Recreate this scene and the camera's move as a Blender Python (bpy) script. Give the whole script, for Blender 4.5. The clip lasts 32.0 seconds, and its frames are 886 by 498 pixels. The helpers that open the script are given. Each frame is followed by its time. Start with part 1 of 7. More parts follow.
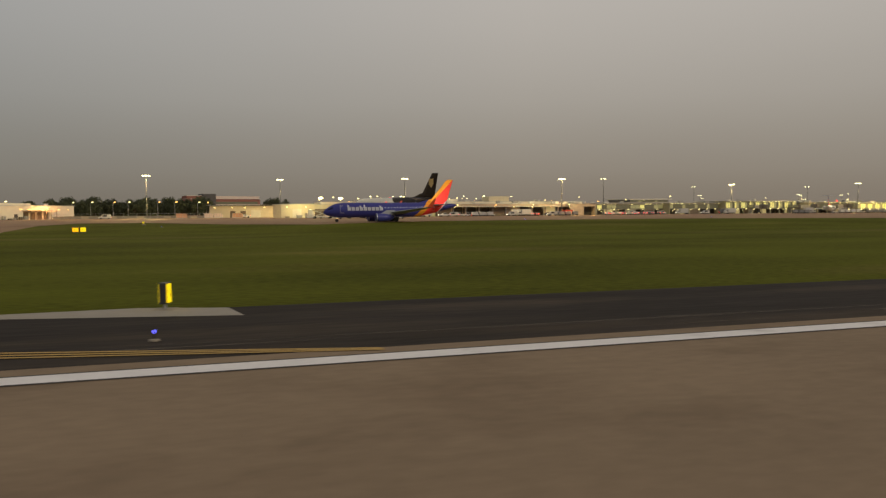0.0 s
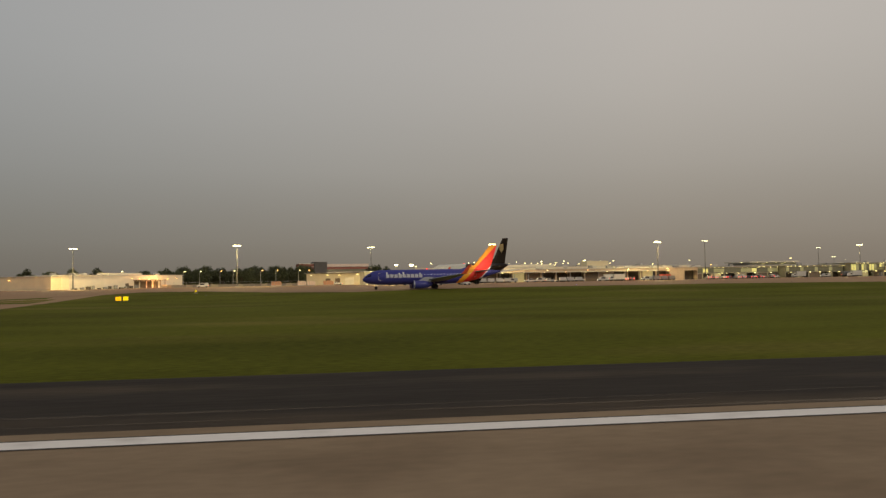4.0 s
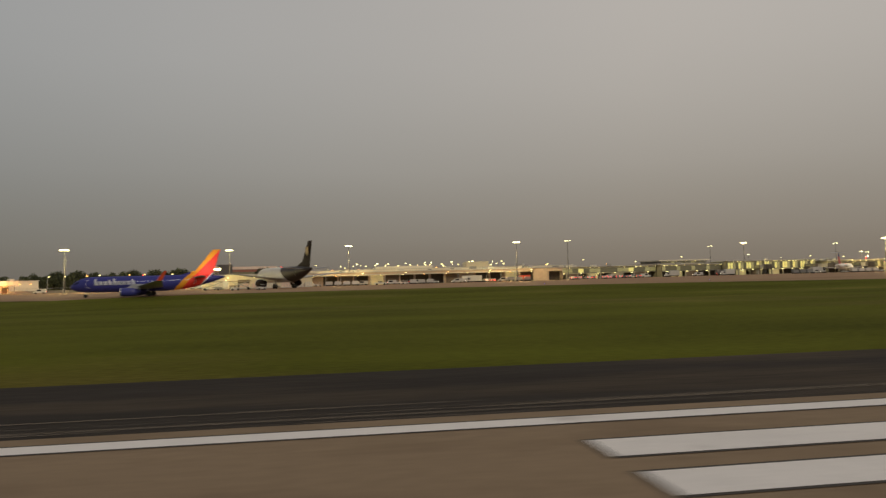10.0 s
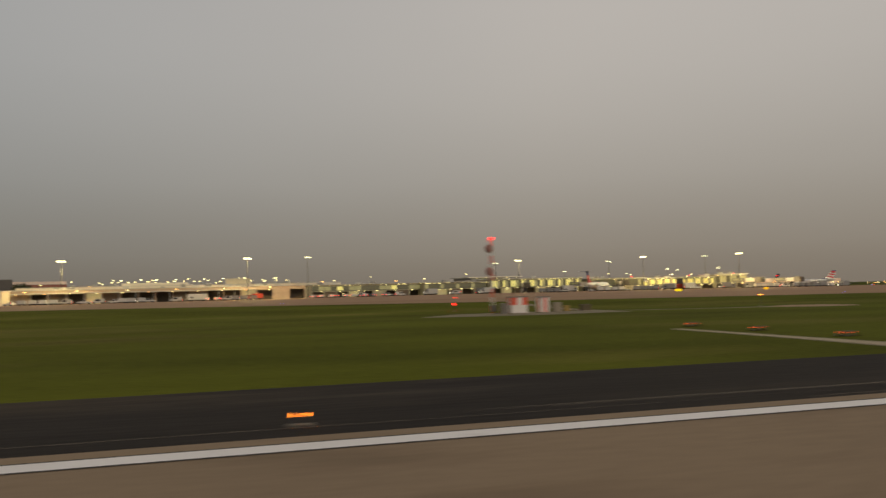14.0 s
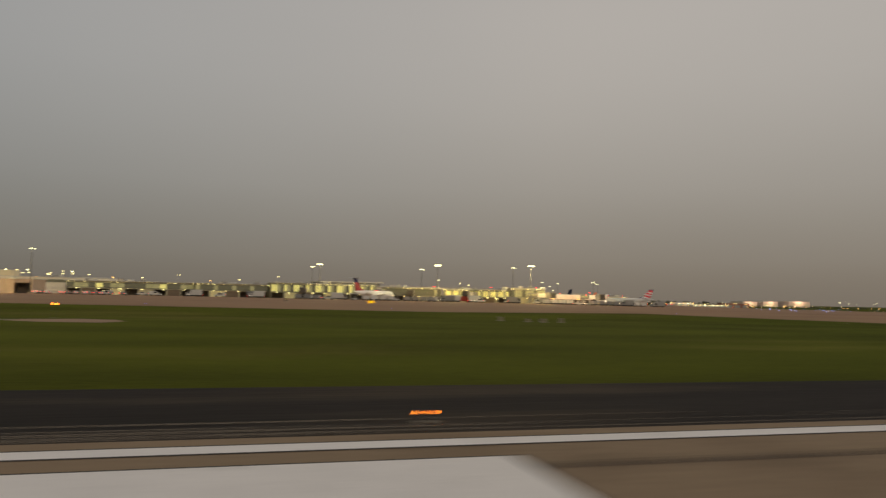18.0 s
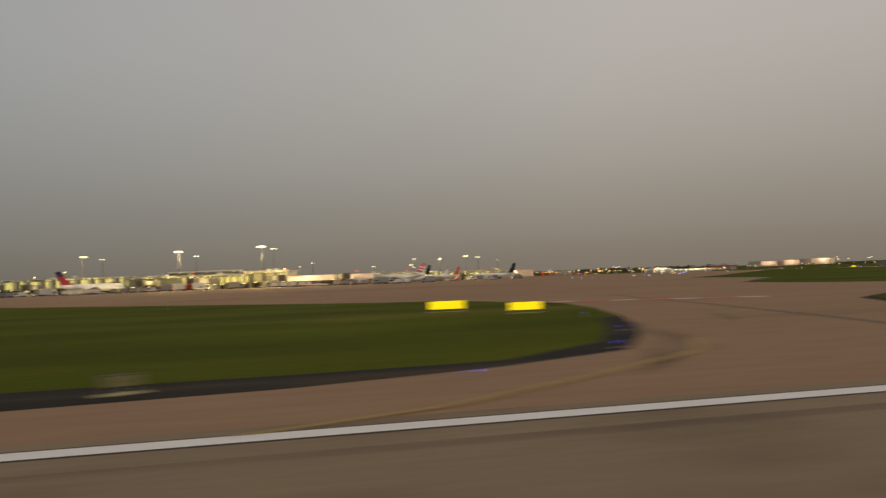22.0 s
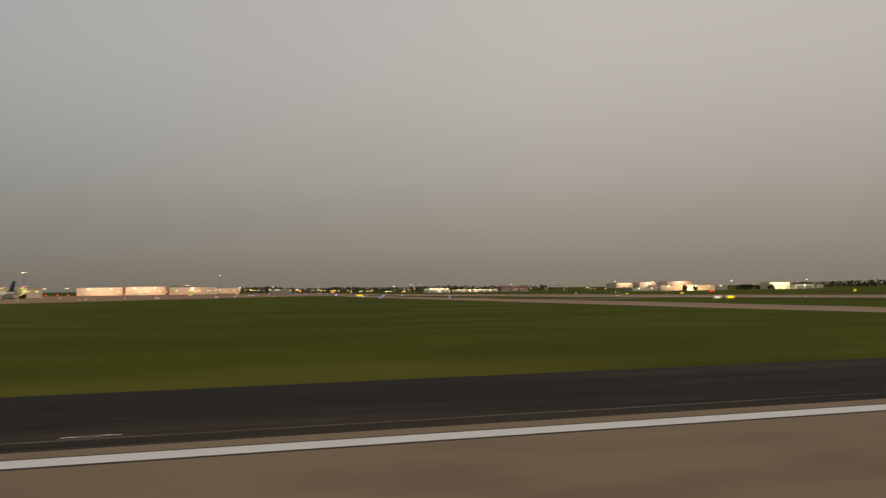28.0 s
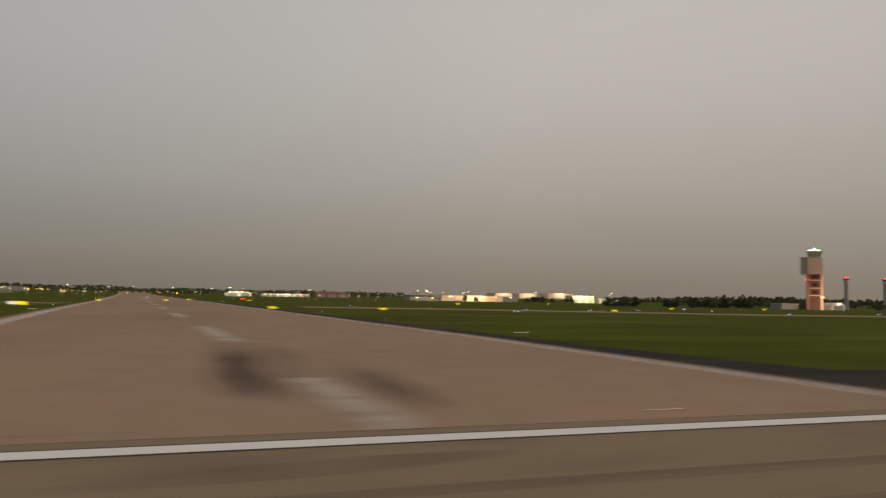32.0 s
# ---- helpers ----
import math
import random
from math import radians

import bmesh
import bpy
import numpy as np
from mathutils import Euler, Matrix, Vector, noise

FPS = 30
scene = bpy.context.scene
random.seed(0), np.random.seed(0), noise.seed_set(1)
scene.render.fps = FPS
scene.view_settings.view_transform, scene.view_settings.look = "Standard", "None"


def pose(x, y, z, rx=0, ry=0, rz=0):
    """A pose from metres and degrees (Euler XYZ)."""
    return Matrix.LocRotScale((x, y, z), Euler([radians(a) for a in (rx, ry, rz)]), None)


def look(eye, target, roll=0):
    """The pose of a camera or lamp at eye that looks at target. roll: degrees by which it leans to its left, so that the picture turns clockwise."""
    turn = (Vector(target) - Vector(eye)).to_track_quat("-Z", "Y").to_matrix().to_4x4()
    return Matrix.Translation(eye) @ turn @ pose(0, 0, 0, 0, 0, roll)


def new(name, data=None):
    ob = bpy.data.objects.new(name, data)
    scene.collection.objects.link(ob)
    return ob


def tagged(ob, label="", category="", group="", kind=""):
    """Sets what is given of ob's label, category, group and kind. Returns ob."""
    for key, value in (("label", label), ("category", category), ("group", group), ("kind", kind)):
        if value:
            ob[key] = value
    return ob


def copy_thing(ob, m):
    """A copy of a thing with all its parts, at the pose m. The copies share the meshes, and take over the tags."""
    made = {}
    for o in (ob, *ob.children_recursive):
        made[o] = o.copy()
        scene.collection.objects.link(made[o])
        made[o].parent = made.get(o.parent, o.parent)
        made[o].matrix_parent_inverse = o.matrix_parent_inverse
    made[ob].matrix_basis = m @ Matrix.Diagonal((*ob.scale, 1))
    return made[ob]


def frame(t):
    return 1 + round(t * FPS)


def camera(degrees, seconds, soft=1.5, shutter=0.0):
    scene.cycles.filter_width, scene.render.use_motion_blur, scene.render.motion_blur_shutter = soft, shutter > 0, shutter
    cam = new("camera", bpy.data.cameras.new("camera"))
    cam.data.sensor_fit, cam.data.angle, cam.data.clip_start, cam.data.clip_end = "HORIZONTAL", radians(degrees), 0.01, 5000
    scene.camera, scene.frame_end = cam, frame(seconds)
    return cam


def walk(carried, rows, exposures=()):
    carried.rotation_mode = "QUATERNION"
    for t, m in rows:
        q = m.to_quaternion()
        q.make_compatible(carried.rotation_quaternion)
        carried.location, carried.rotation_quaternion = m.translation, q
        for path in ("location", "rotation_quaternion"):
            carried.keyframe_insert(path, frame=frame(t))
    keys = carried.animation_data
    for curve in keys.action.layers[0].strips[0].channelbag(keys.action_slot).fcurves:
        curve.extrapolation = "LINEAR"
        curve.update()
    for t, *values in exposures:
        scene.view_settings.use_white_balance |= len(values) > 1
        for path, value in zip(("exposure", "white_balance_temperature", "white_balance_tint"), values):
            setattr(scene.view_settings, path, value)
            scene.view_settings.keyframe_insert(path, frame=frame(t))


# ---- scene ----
cam = camera(60.38, 32.0, soft=1.3, shutter=0.95)
# seconds, way along the runway, yaw, pitch, roll, height of the eye
PATH = [
    (0.0, 67.80, -17.84, -2.78, -0.40, 4.110),
    (1.0, 72.90, -16.20, -3.00, 0.02, 4.110),
    (2.0, 78.52, -14.60, -2.70, 1.03, 4.110),
    (3.0, 84.65, -9.68, 0.30, 0.11, 4.110),
    (3.5, 87.88, -8.39, 1.58, -0.72, 4.110),
    (5.5, 101.80, -7.20, 2.78, -0.72, 4.110),
    (6.0, 105.66, -7.47, 2.66, -0.47, 4.110),
    (7.0, 114.61, -8.79, 2.96, -1.48, 4.110),
    (8.0, 125.58, -11.42, 2.40, -0.93, 4.110),
    (9.0, 138.62, -10.10, 1.78, -0.53, 4.110),
    (10.0, 153.88, -9.15, 2.22, -1.48, 4.110),
    (11.0, 171.52, -9.84, 2.03, -2.30, 4.110),
    (12.0, 191.42, -11.96, 2.35, -0.85, 4.110),
    (13.0, 213.39, -14.72, 3.46, -1.13, 4.110),
    (14.0, 237.41, -15.99, 3.12, -1.35, 4.110),
    (14.5, 250.22, -16.61, 3.11, -0.24, 4.110),
    (16.5, 307.07, -14.27, 3.25, 1.14, 4.110),
    (17.0, 322.59, -14.64, 3.48, 1.30, 4.110),
    (18.0, 355.12, -15.85, 3.62, 1.22, 4.110),
    (19.0, 389.65, -16.36, 4.26, 1.33, 4.110),
    (20.0, 426.28, -15.69, 4.85, 0.19, 4.110),
    (21.0, 465.06, -12.81, 3.04, -0.67, 4.110),
    (22.0, 505.95, -11.81, 2.02, -2.21, 4.110),
    (23.0, 548.74, -16.05, 2.52, -1.56, 4.110),
    (24.0, 593.30, -16.99, 2.34, -0.12, 4.110),
    (25.0, 639.74, -16.59, 2.27, -0.75, 4.110),
    (26.0, 688.32, -16.16, 2.54, -0.89, 4.110),
    (26.5, 713.46, -15.95, 2.96, -0.61, 4.110),
    (28.5, 818.98, -15.12, 2.84, -1.00, 4.295),
    (29.0, 845.95, -15.06, 2.86, -1.52, 4.357),
    (30.0, 900.63, -15.65, 2.80, -1.57, 4.336),
    (30.5, 928.60, -16.57, 2.76, -0.98, 4.310),
    (31.0, 956.89, -17.48, 2.43, -0.23, 4.233),
    (31.5, 985.83, -18.42, 3.14, 0.51, 4.151),
    (32.0, 1015.34, -18.86, 3.42, 1.10, 4.110),
]
walk(cam, [(t, pose(x * 0.66, 0, h * 0.66, 90 + p, 0, w) @ pose(0, 0, 0, 0, 0, r)) for t, x, w, p, r, h in PATH],
     exposures=[(t, e, 6700, 9) for t, e in ((0, 0.0), (7, 0.0), (8, -0.04), (9, 0.06), (10, -0.08), (11, -0.25), (12, 0.02), (14, -0.03), (15.5, -0.15), (17, -0.32), (18, -0.15), (20, 0.0), (21, -0.12), (22, -0.05), (23, -0.1),
                                             (24, 0.0), (25, -0.2), (26, 0.05), (29, 0.08), (30, 0.05), (31, 0.12), (32, 0.08))])

# ---- sky and light: overcast dusk, brighter overhead, a little warmer to the east end of the runway ----
world = bpy.data.worlds.new("dusk_sky")
scene.world = world
world.use_nodes = True
wn = world.node_tree.nodes
wl = world.node_tree.links
wn.clear()
w_out = wn.new("ShaderNodeOutputWorld")
w_bg = wn.new("ShaderNodeBackground")
w_sky = wn.new("ShaderNodeTexSky")
w_sky.sky_type = "NISHITA"
w_sky.sun_disc = False
w_sky.sun_elevation = radians(6)
w_sky.sun_rotation = radians(142)
w_tc = wn.new("ShaderNodeTexCoord")
w_sep = wn.new("ShaderNodeSeparateXYZ")
w_ramp = wn.new("ShaderNodeValToRGB")
w_warm = wn.new("ShaderNodeMapRange")
w_cloud = wn.new("ShaderNodeTexNoise")
w_stretch = wn.new("ShaderNodeMapping")
w_tint = wn.new("ShaderNodeMix")
w_mul = wn.new("ShaderNodeMix")
w_cl = wn.new("ShaderNodeMix")
w_clr = wn.new("ShaderNodeMapRange")
w_add = wn.new("ShaderNodeMix")
for n in (w_tint, w_mul, w_cl, w_add):
    n.data_type = "RGBA"
wl.new(w_tc.outputs["Generated"], w_sep.inputs[0])
wl.new(w_sep.outputs["Z"], w_ramp.inputs[0])
stops = ((0.0, (0.188, 0.170, 0.150)), (0.05, (0.234, 0.216, 0.196)), (0.14, (0.325, 0.317, 0.310)),
         (0.27, (0.436, 0.434, 0.440)), (0.45, (0.46, 0.458, 0.474)), (1.0, (0.20, 0.20, 0.21)))
w_ramp.color_ramp.interpolation = "B_SPLINE"
w_ramp.color_ramp.elements[1].position = 1.0
w_ramp.color_ramp.elements[0].color, w_ramp.color_ramp.elements[1].color = (*stops[0][1], 1), (*stops[5][1], 1)
for pos, col in stops[1:5]:
    w_ramp.color_ramp.elements.new(pos).color = (*col, 1)
wl.new(w_sep.outputs["X"], w_warm.inputs["Value"])
w_warm.inputs["From Min"].default_value, w_warm.inputs["From Max"].default_value = -0.38, 0.40
w_tint.inputs["A"].default_value = (0.77, 0.785, 0.785, 1)
w_tint.inputs["B"].default_value = (1.07, 1.01, 0.935, 1)
wl.new(w_warm.outputs[0], w_tint.inputs["Factor"])
w_mul.blend_type = "MULTIPLY"
w_mul.inputs["Factor"].default_value = 1
wl.new(w_ramp.outputs[0], w_mul.inputs["A"])
wl.new(w_tint.outputs["Result"], w_mul.inputs["B"])
w_stretch.inputs["Scale"].default_value = (1.0, 1.0, 3.0)
wl.new(w_tc.outputs["Generated"], w_stretch.inputs[0])
wl.new(w_stretch.outputs[0], w_cloud.inputs["Vector"])
w_cloud.inputs["Scale"].default_value, w_cloud.inputs["Detail"].default_value = 1.6, 3
wl.new(w_cloud.outputs[0], w_clr.inputs["Value"])
w_clr.inputs["To Min"].default_value, w_clr.inputs["To Max"].default_value = 0.95, 1.05
w_cl.blend_type = "MULTIPLY"
w_cl.inputs["Factor"].default_value = 1
wl.new(w_mul.outputs["Result"], w_cl.inputs["A"])
wl.new(w_clr.outputs[0], w_cl.inputs["B"])
w_add.inputs["Factor"].default_value = 0.004
wl.new(w_cl.outputs["Result"], w_add.inputs["A"])
wl.new(w_sky.outputs[0], w_add.inputs["B"])
wl.new(w_add.outputs["Result"], w_bg.inputs["Color"])
w_bg.inputs["Strength"].default_value = 1.0
wl.new(w_bg.outputs[0], w_out.inputs[0])

sun = new("sun", bpy.data.lights.new("sun", "SUN"))
sun.data.energy, sun.data.angle, sun.data.color = 0.8, radians(25), (1.0, 0.86, 0.72)
sun.matrix_world = look((0, 0, 200), (-95, 120, 118))
scene.view_settings.exposure = 0.0


# ---- materials ----
def mat(name, colour, rough=0.7, metal=0.0, vary=0.15, scale=1.0, bump=0.0, fine=None, stretch=None, emit=None, power=0.0, per_object=0.0, second=None, spot=0.0, spot_scale=0.05, gloss=0.5):
    """A surface with two scales of variation; second: a colour that stains it in patches."""
    m = bpy.data.materials.new(name)
    m.use_nodes = True
    nt = m.node_tree
    b = nt.nodes["Principled BSDF"]
    b.inputs["Roughness"].default_value = rough
    b.inputs["Metallic"].default_value = metal
    b.inputs["Specular IOR Level"].default_value = gloss
    tc = nt.nodes.new("ShaderNodeTexCoord")
    mp = nt.nodes.new("ShaderNodeMapping")
    nt.links.new(tc.outputs["Object"], mp.inputs[0])
    if stretch:
        mp.inputs["Scale"].default_value = stretch
    n1 = nt.nodes.new("ShaderNodeTexNoise")
    n1.inputs["Scale"].default_value, n1.inputs["Detail"].default_value = scale, 5
    n2 = nt.nodes.new("ShaderNodeTexNoise")
    n2.inputs["Scale"].default_value, n2.inputs["Detail"].default_value = (fine or scale * 14), 4
    nt.links.new(mp.outputs[0], n1.inputs["Vector"])
    nt.links.new(mp.outputs[0], n2.inputs["Vector"])
    add = nt.nodes.new("ShaderNodeMath")
    add.operation = "ADD"
    nt.links.new(n1.outputs[0], add.inputs[0])
    nt.links.new(n2.outputs[0], add.inputs[1])
    r = nt.nodes.new("ShaderNodeMapRange")
    r.inputs["From Min"].default_value, r.inputs["From Max"].default_value = 0.6, 1.4
    r.inputs["To Min"].default_value, r.inputs["To Max"].default_value = 1 - vary, 1 + vary
    nt.links.new(add.outputs[0], r.inputs[0])
    last = r.outputs[0]
    if per_object:
        oi = nt.nodes.new("ShaderNodeObjectInfo")
        r2 = nt.nodes.new("ShaderNodeMapRange")
        r2.inputs["To Min"].default_value, r2.inputs["To Max"].default_value = 1 - per_object, 1 + per_object
        nt.links.new(oi.outputs["Random"], r2.inputs[0])
        mm = nt.nodes.new("ShaderNodeMath")
        mm.operation = "MULTIPLY"
        nt.links.new(last, mm.inputs[0])
        nt.links.new(r2.outputs[0], mm.inputs[1])
        last = mm.outputs[0]
    base = nt.nodes.new("ShaderNodeMix")
    base.data_type = "RGBA"
    base.inputs["A"].default_value = (*colour, 1)
    base.inputs["B"].default_value = (*(second or colour), 1)
    base.inputs["Factor"].default_value = 0
    if second:
        n3 = nt.nodes.new("ShaderNodeTexNoise")
        n3.inputs["Scale"].default_value, n3.inputs["Detail"].default_value = spot_scale, 6
        nt.links.new(mp.outputs[0], n3.inputs["Vector"])
        r3 = nt.nodes.new("ShaderNodeMapRange")
        r3.inputs["From Min"].default_value, r3.inputs["From Max"].default_value = 0.62 - spot, 0.78 - spot
        nt.links.new(n3.outputs[0], r3.inputs[0])
        nt.links.new(r3.outputs[0], base.inputs["Factor"])
    mul = nt.nodes.new("ShaderNodeMix")
    mul.data_type, mul.blend_type = "RGBA", "MULTIPLY"
    mul.inputs["Factor"].default_value = 1
    nt.links.new(base.outputs["Result"], mul.inputs["A"])
    nt.links.new(last, mul.inputs["B"])
    nt.links.new(mul.outputs["Result"], b.inputs["Base Color"])
    if bump:
        bp = nt.nodes.new("ShaderNodeBump")
        bp.inputs["Strength"].default_value, bp.inputs["Distance"].default_value = bump, 0.02
        nt.links.new(n2.outputs[0], bp.inputs["Height"])
        nt.links.new(bp.outputs[0], b.inputs["Normal"])
    if emit:
        b.inputs["Emission Color"].default_value = (*emit, 1)
        b.inputs["Emission Strength"].default_value = power
    return m


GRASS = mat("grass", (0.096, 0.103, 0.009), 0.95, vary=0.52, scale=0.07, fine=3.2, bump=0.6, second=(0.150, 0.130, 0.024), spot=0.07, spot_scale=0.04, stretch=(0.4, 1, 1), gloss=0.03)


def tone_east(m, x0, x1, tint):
    """A slow change of tone along the runway: the colour is multiplied towards tint from x0 to x1."""
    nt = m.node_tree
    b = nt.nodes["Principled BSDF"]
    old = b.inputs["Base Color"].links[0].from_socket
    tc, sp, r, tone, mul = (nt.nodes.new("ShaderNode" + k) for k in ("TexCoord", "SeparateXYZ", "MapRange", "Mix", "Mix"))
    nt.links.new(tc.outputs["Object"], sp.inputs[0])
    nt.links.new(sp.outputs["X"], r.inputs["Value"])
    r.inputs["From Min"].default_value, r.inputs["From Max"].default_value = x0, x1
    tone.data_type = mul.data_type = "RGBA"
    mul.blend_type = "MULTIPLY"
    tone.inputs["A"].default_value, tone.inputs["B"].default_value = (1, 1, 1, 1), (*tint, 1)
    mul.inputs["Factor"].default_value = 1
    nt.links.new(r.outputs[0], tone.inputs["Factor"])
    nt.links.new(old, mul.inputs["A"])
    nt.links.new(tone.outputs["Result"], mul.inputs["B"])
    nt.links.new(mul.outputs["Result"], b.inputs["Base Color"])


# dimmer exposure further east is put into the grass colour, with a greener tint
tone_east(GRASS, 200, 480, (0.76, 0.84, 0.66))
CONCRETE = mat("concrete", (0.330, 0.207, 0.125), 0.85, vary=0.14, scale=0.10, fine=1.1, bump=0.1, second=(0.255, 0.160, 0.095), spot=0.06, spot_scale=0.03, stretch=(0.25, 1, 1), gloss=0.1)
CONCRETE_PALE = mat("pale_worn_concrete", (0.365, 0.243, 0.164), 0.85, vary=0.14, scale=0.10, fine=1.1, bump=0.1, second=(0.285, 0.190, 0.126), spot=0.05, spot_scale=0.05, stretch=(0.6, 0.25, 1), gloss=0.1)
RUNWAY = mat("runway_concrete", (0.278, 0.202, 0.130), 0.8, vary=0.15, scale=0.15, fine=2.5, bump=0.1, second=(0.225, 0.160, 0.102), spot=0.12, spot_scale=0.26, stretch=(0.6, 1, 1), gloss=0.1)
ASPHALT = mat("asphalt", (0.034, 0.028, 0.024), 0.85, vary=0.42, scale=0.35, fine=3, bump=0.4, second=(0.070, 0.053, 0.038), spot=0.11, spot_scale=0.20, stretch=(0.16, 1, 1), gloss=0.08)
PAINT = mat("white_line_paint", (0.84, 0.80, 0.76), 0.7, vary=0.08, scale=0.6, fine=5, second=(0.6, 0.56, 0.52), spot=0.0, spot_scale=0.4)
# the same eastward dimming is put into the asphalt's colour
tone_east(ASPHALT, 120, 260, (0.74, 0.74, 0.74))
YPAINT = mat("yellow_line_paint", (0.46, 0.28, 0.06), 0.7, vary=0.15, scale=0.8)
RPAINT = mat("red_paint", (0.58, 0.12, 0.09), 0.7, vary=0.15, scale=0.8)


# ---- helpers for shapes ----
def thing(name, bm, material, label="", category="", group="", kind="", smooth=False, m=None):
    me = bpy.data.meshes.new(name)
    bm.to_mesh(me)
    bm.free()
    if smooth:
        me.polygons.foreach_set("use_smooth", [True] * len(me.polygons))
    for one in (material if isinstance(material, (list, tuple)) else [material]):
        me.materials.append(one)
    ob = new(name, me)
    if m is not None:
        ob.matrix_world = m
    return tagged(ob, label, category, group, kind)


def empty(name, m, label, category, group="", kind=""):
    ob = new(name)
    ob.empty_display_size = 0.2
    ob.matrix_world = m
    return tagged(ob, label, category, group, kind)


def part(name, bm, material, parent, label="", smooth=False, m=None):
    """One mesh under a thing or a part, in the parent's own space."""
    ob = thing(name, bm, material, label, smooth=smooth)
    ob.parent = parent
    if m is not None:
        ob.matrix_basis = m
    return ob


def again(ob, parent, m):
    """Another part on the same mesh."""
    o = new(ob.name.split(".")[0], ob.data)
    o.parent = parent
    o.matrix_basis = m
    return o


def box(x0, x1, y0, y1, z0, z1, bevel=0.0, bm=None):
    bm2 = bmesh.new()
    bmesh.ops.create_cube(bm2, size=1, matrix=Matrix.Translation(((x0 + x1) / 2, (y0 + y1) / 2, (z0 + z1) / 2)) @ Matrix.Diagonal((x1 - x0, y1 - y0, z1 - z0, 1)))
    if bevel:
        bmesh.ops.bevel(bm2, geom=bm2.edges[:], offset=bevel, segments=2, affect="EDGES", profile=0.6)
    if bm is None:
        return bm2
    me = bpy.data.meshes.new("tmp")
    bm2.to_mesh(me)
    bm2.free()
    bm.from_mesh(me)
    bpy.data.meshes.remove(me)
    return bm


def cone(r0, r1, a, b, seg=10, bm=None, caps=True):
    """A tapered rod from a to b."""
    bm = bm or bmesh.new()
    a, b = Vector(a), Vector(b)
    q = (b - a).to_track_quat("Z", "Y").to_matrix().to_4x4()
    bmesh.ops.create_cone(bm, cap_ends=caps, segments=seg, radius1=r0, radius2=max(r1, 1e-4), depth=(b - a).length, matrix=Matrix.Translation((a + b) / 2) @ q)
    return bm


def prism(points, axis, lo, hi):
    """A plate: the outline in the two other axes, from lo to hi along axis (0, 1, 2)."""
    bm = bmesh.new()
    def at(p, v):
        q = list(p)
        q.insert(axis, v)
        return q
    f0 = [bm.verts.new(at(p, lo)) for p in points]
    f1 = [bm.verts.new(at(p, hi)) for p in points]
    bm.faces.new(f0)
    bm.faces.new(f1)
    for k in range(len(points)):
        j = (k + 1) % len(points)
        bm.faces.new((f0[k], f0[j], f1[j], f1[k]))
    bmesh.ops.recalc_face_normals(bm, faces=bm.faces[:])
    return bm


def ease(a, b, v):
    s = min(max((v - a) / (b - a), 0), 1)
    return s * s * (3 - 2 * s)


def land(x, y):
    """The height of the ground: the apron lies up to two metres over the runway, and the land falls off gently beyond."""
    u = y + 0.5 * (min(x, 120) - 114)
    swale = 0.011 * min(max(y - 24, 0), 60) * ease(900, 914, x) * (1 - ease(972, 994, x))
    return -swale + 1.9 * ease(130, 192, u) * (1 - ease(480, 700, x)) - 0.0042 * min(max(y - 70, 0), 900) * ease(800, 960, x)


GRID_X = [-1200, -700] + list(range(-400, 801, 25)) + list(range(812, 1001, 8)) + [1100, 1500, 2200, 3200]
GRID_Y = [24, 32, 40, 50, 60, 70, 80] + list(range(90, 331, 10)) + [400, 500, 600, 780, 970, 1500, 2600]


def sheet(name, outline, lift, material, label, category, step=12.0, kind="structure"):
    """A flat piece of ground that follows the lie of the land."""
    bm = bmesh.new()
    bm.faces.new([bm.verts.new((x, y, 0)) for x, y in outline])
    xs, ys = [p[0] for p in outline], [p[1] for p in outline]
    if max(ys) > 60:
        for axis, lo, hi, cuts in ((0, min(xs), max(xs), GRID_X), (1, min(ys), max(ys), GRID_Y)):
            for v in cuts:
                if lo < v < hi:
                    co, no = ((v, 0, 0), (1, 0, 0)) if axis == 0 else ((0, v, 0), (0, 1, 0))
                    bmesh.ops.bisect_plane(bm, geom=bm.verts[:] + bm.edges[:] + bm.faces[:], plane_co=co, plane_no=no)
    for v in bm.verts:
        v.co.z = land(v.co.x, v.co.y) + lift
    for f in bm.faces:
        if f.normal.z < 0:
            f.normal_flip()
    bm.normal_update()
    for f in bm.faces:
        if f.normal.z < 0:
            f.normal_flip()
    return thing(name, bm, material, label, category, kind=kind)


def strip(name, x0, x1, y0, y1, lift, material, label, category):
    return sheet(name, [(x0, y0), (x1, y0), (x1, y1), (x0, y1)], lift, material, label, category)


# ---- the ground, out to the horizon ----
def build_ground():
    xs = [-4500, -2500] + GRID_X + [5500]
    ys = [-2500, -900, -300, -60, 0] + GRID_Y + [4700]
    bm = bmesh.new()
    vs = [[bm.verts.new((x, y, land(x, y))) for x in xs] for y in ys]
    for j in range(len(ys) - 1):
        for i in range(len(xs) - 1):
            bm.faces.new((vs[j][i], vs[j][i + 1], vs[j + 1][i + 1], vs[j + 1][i]))
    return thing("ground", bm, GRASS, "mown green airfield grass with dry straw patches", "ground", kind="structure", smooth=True)


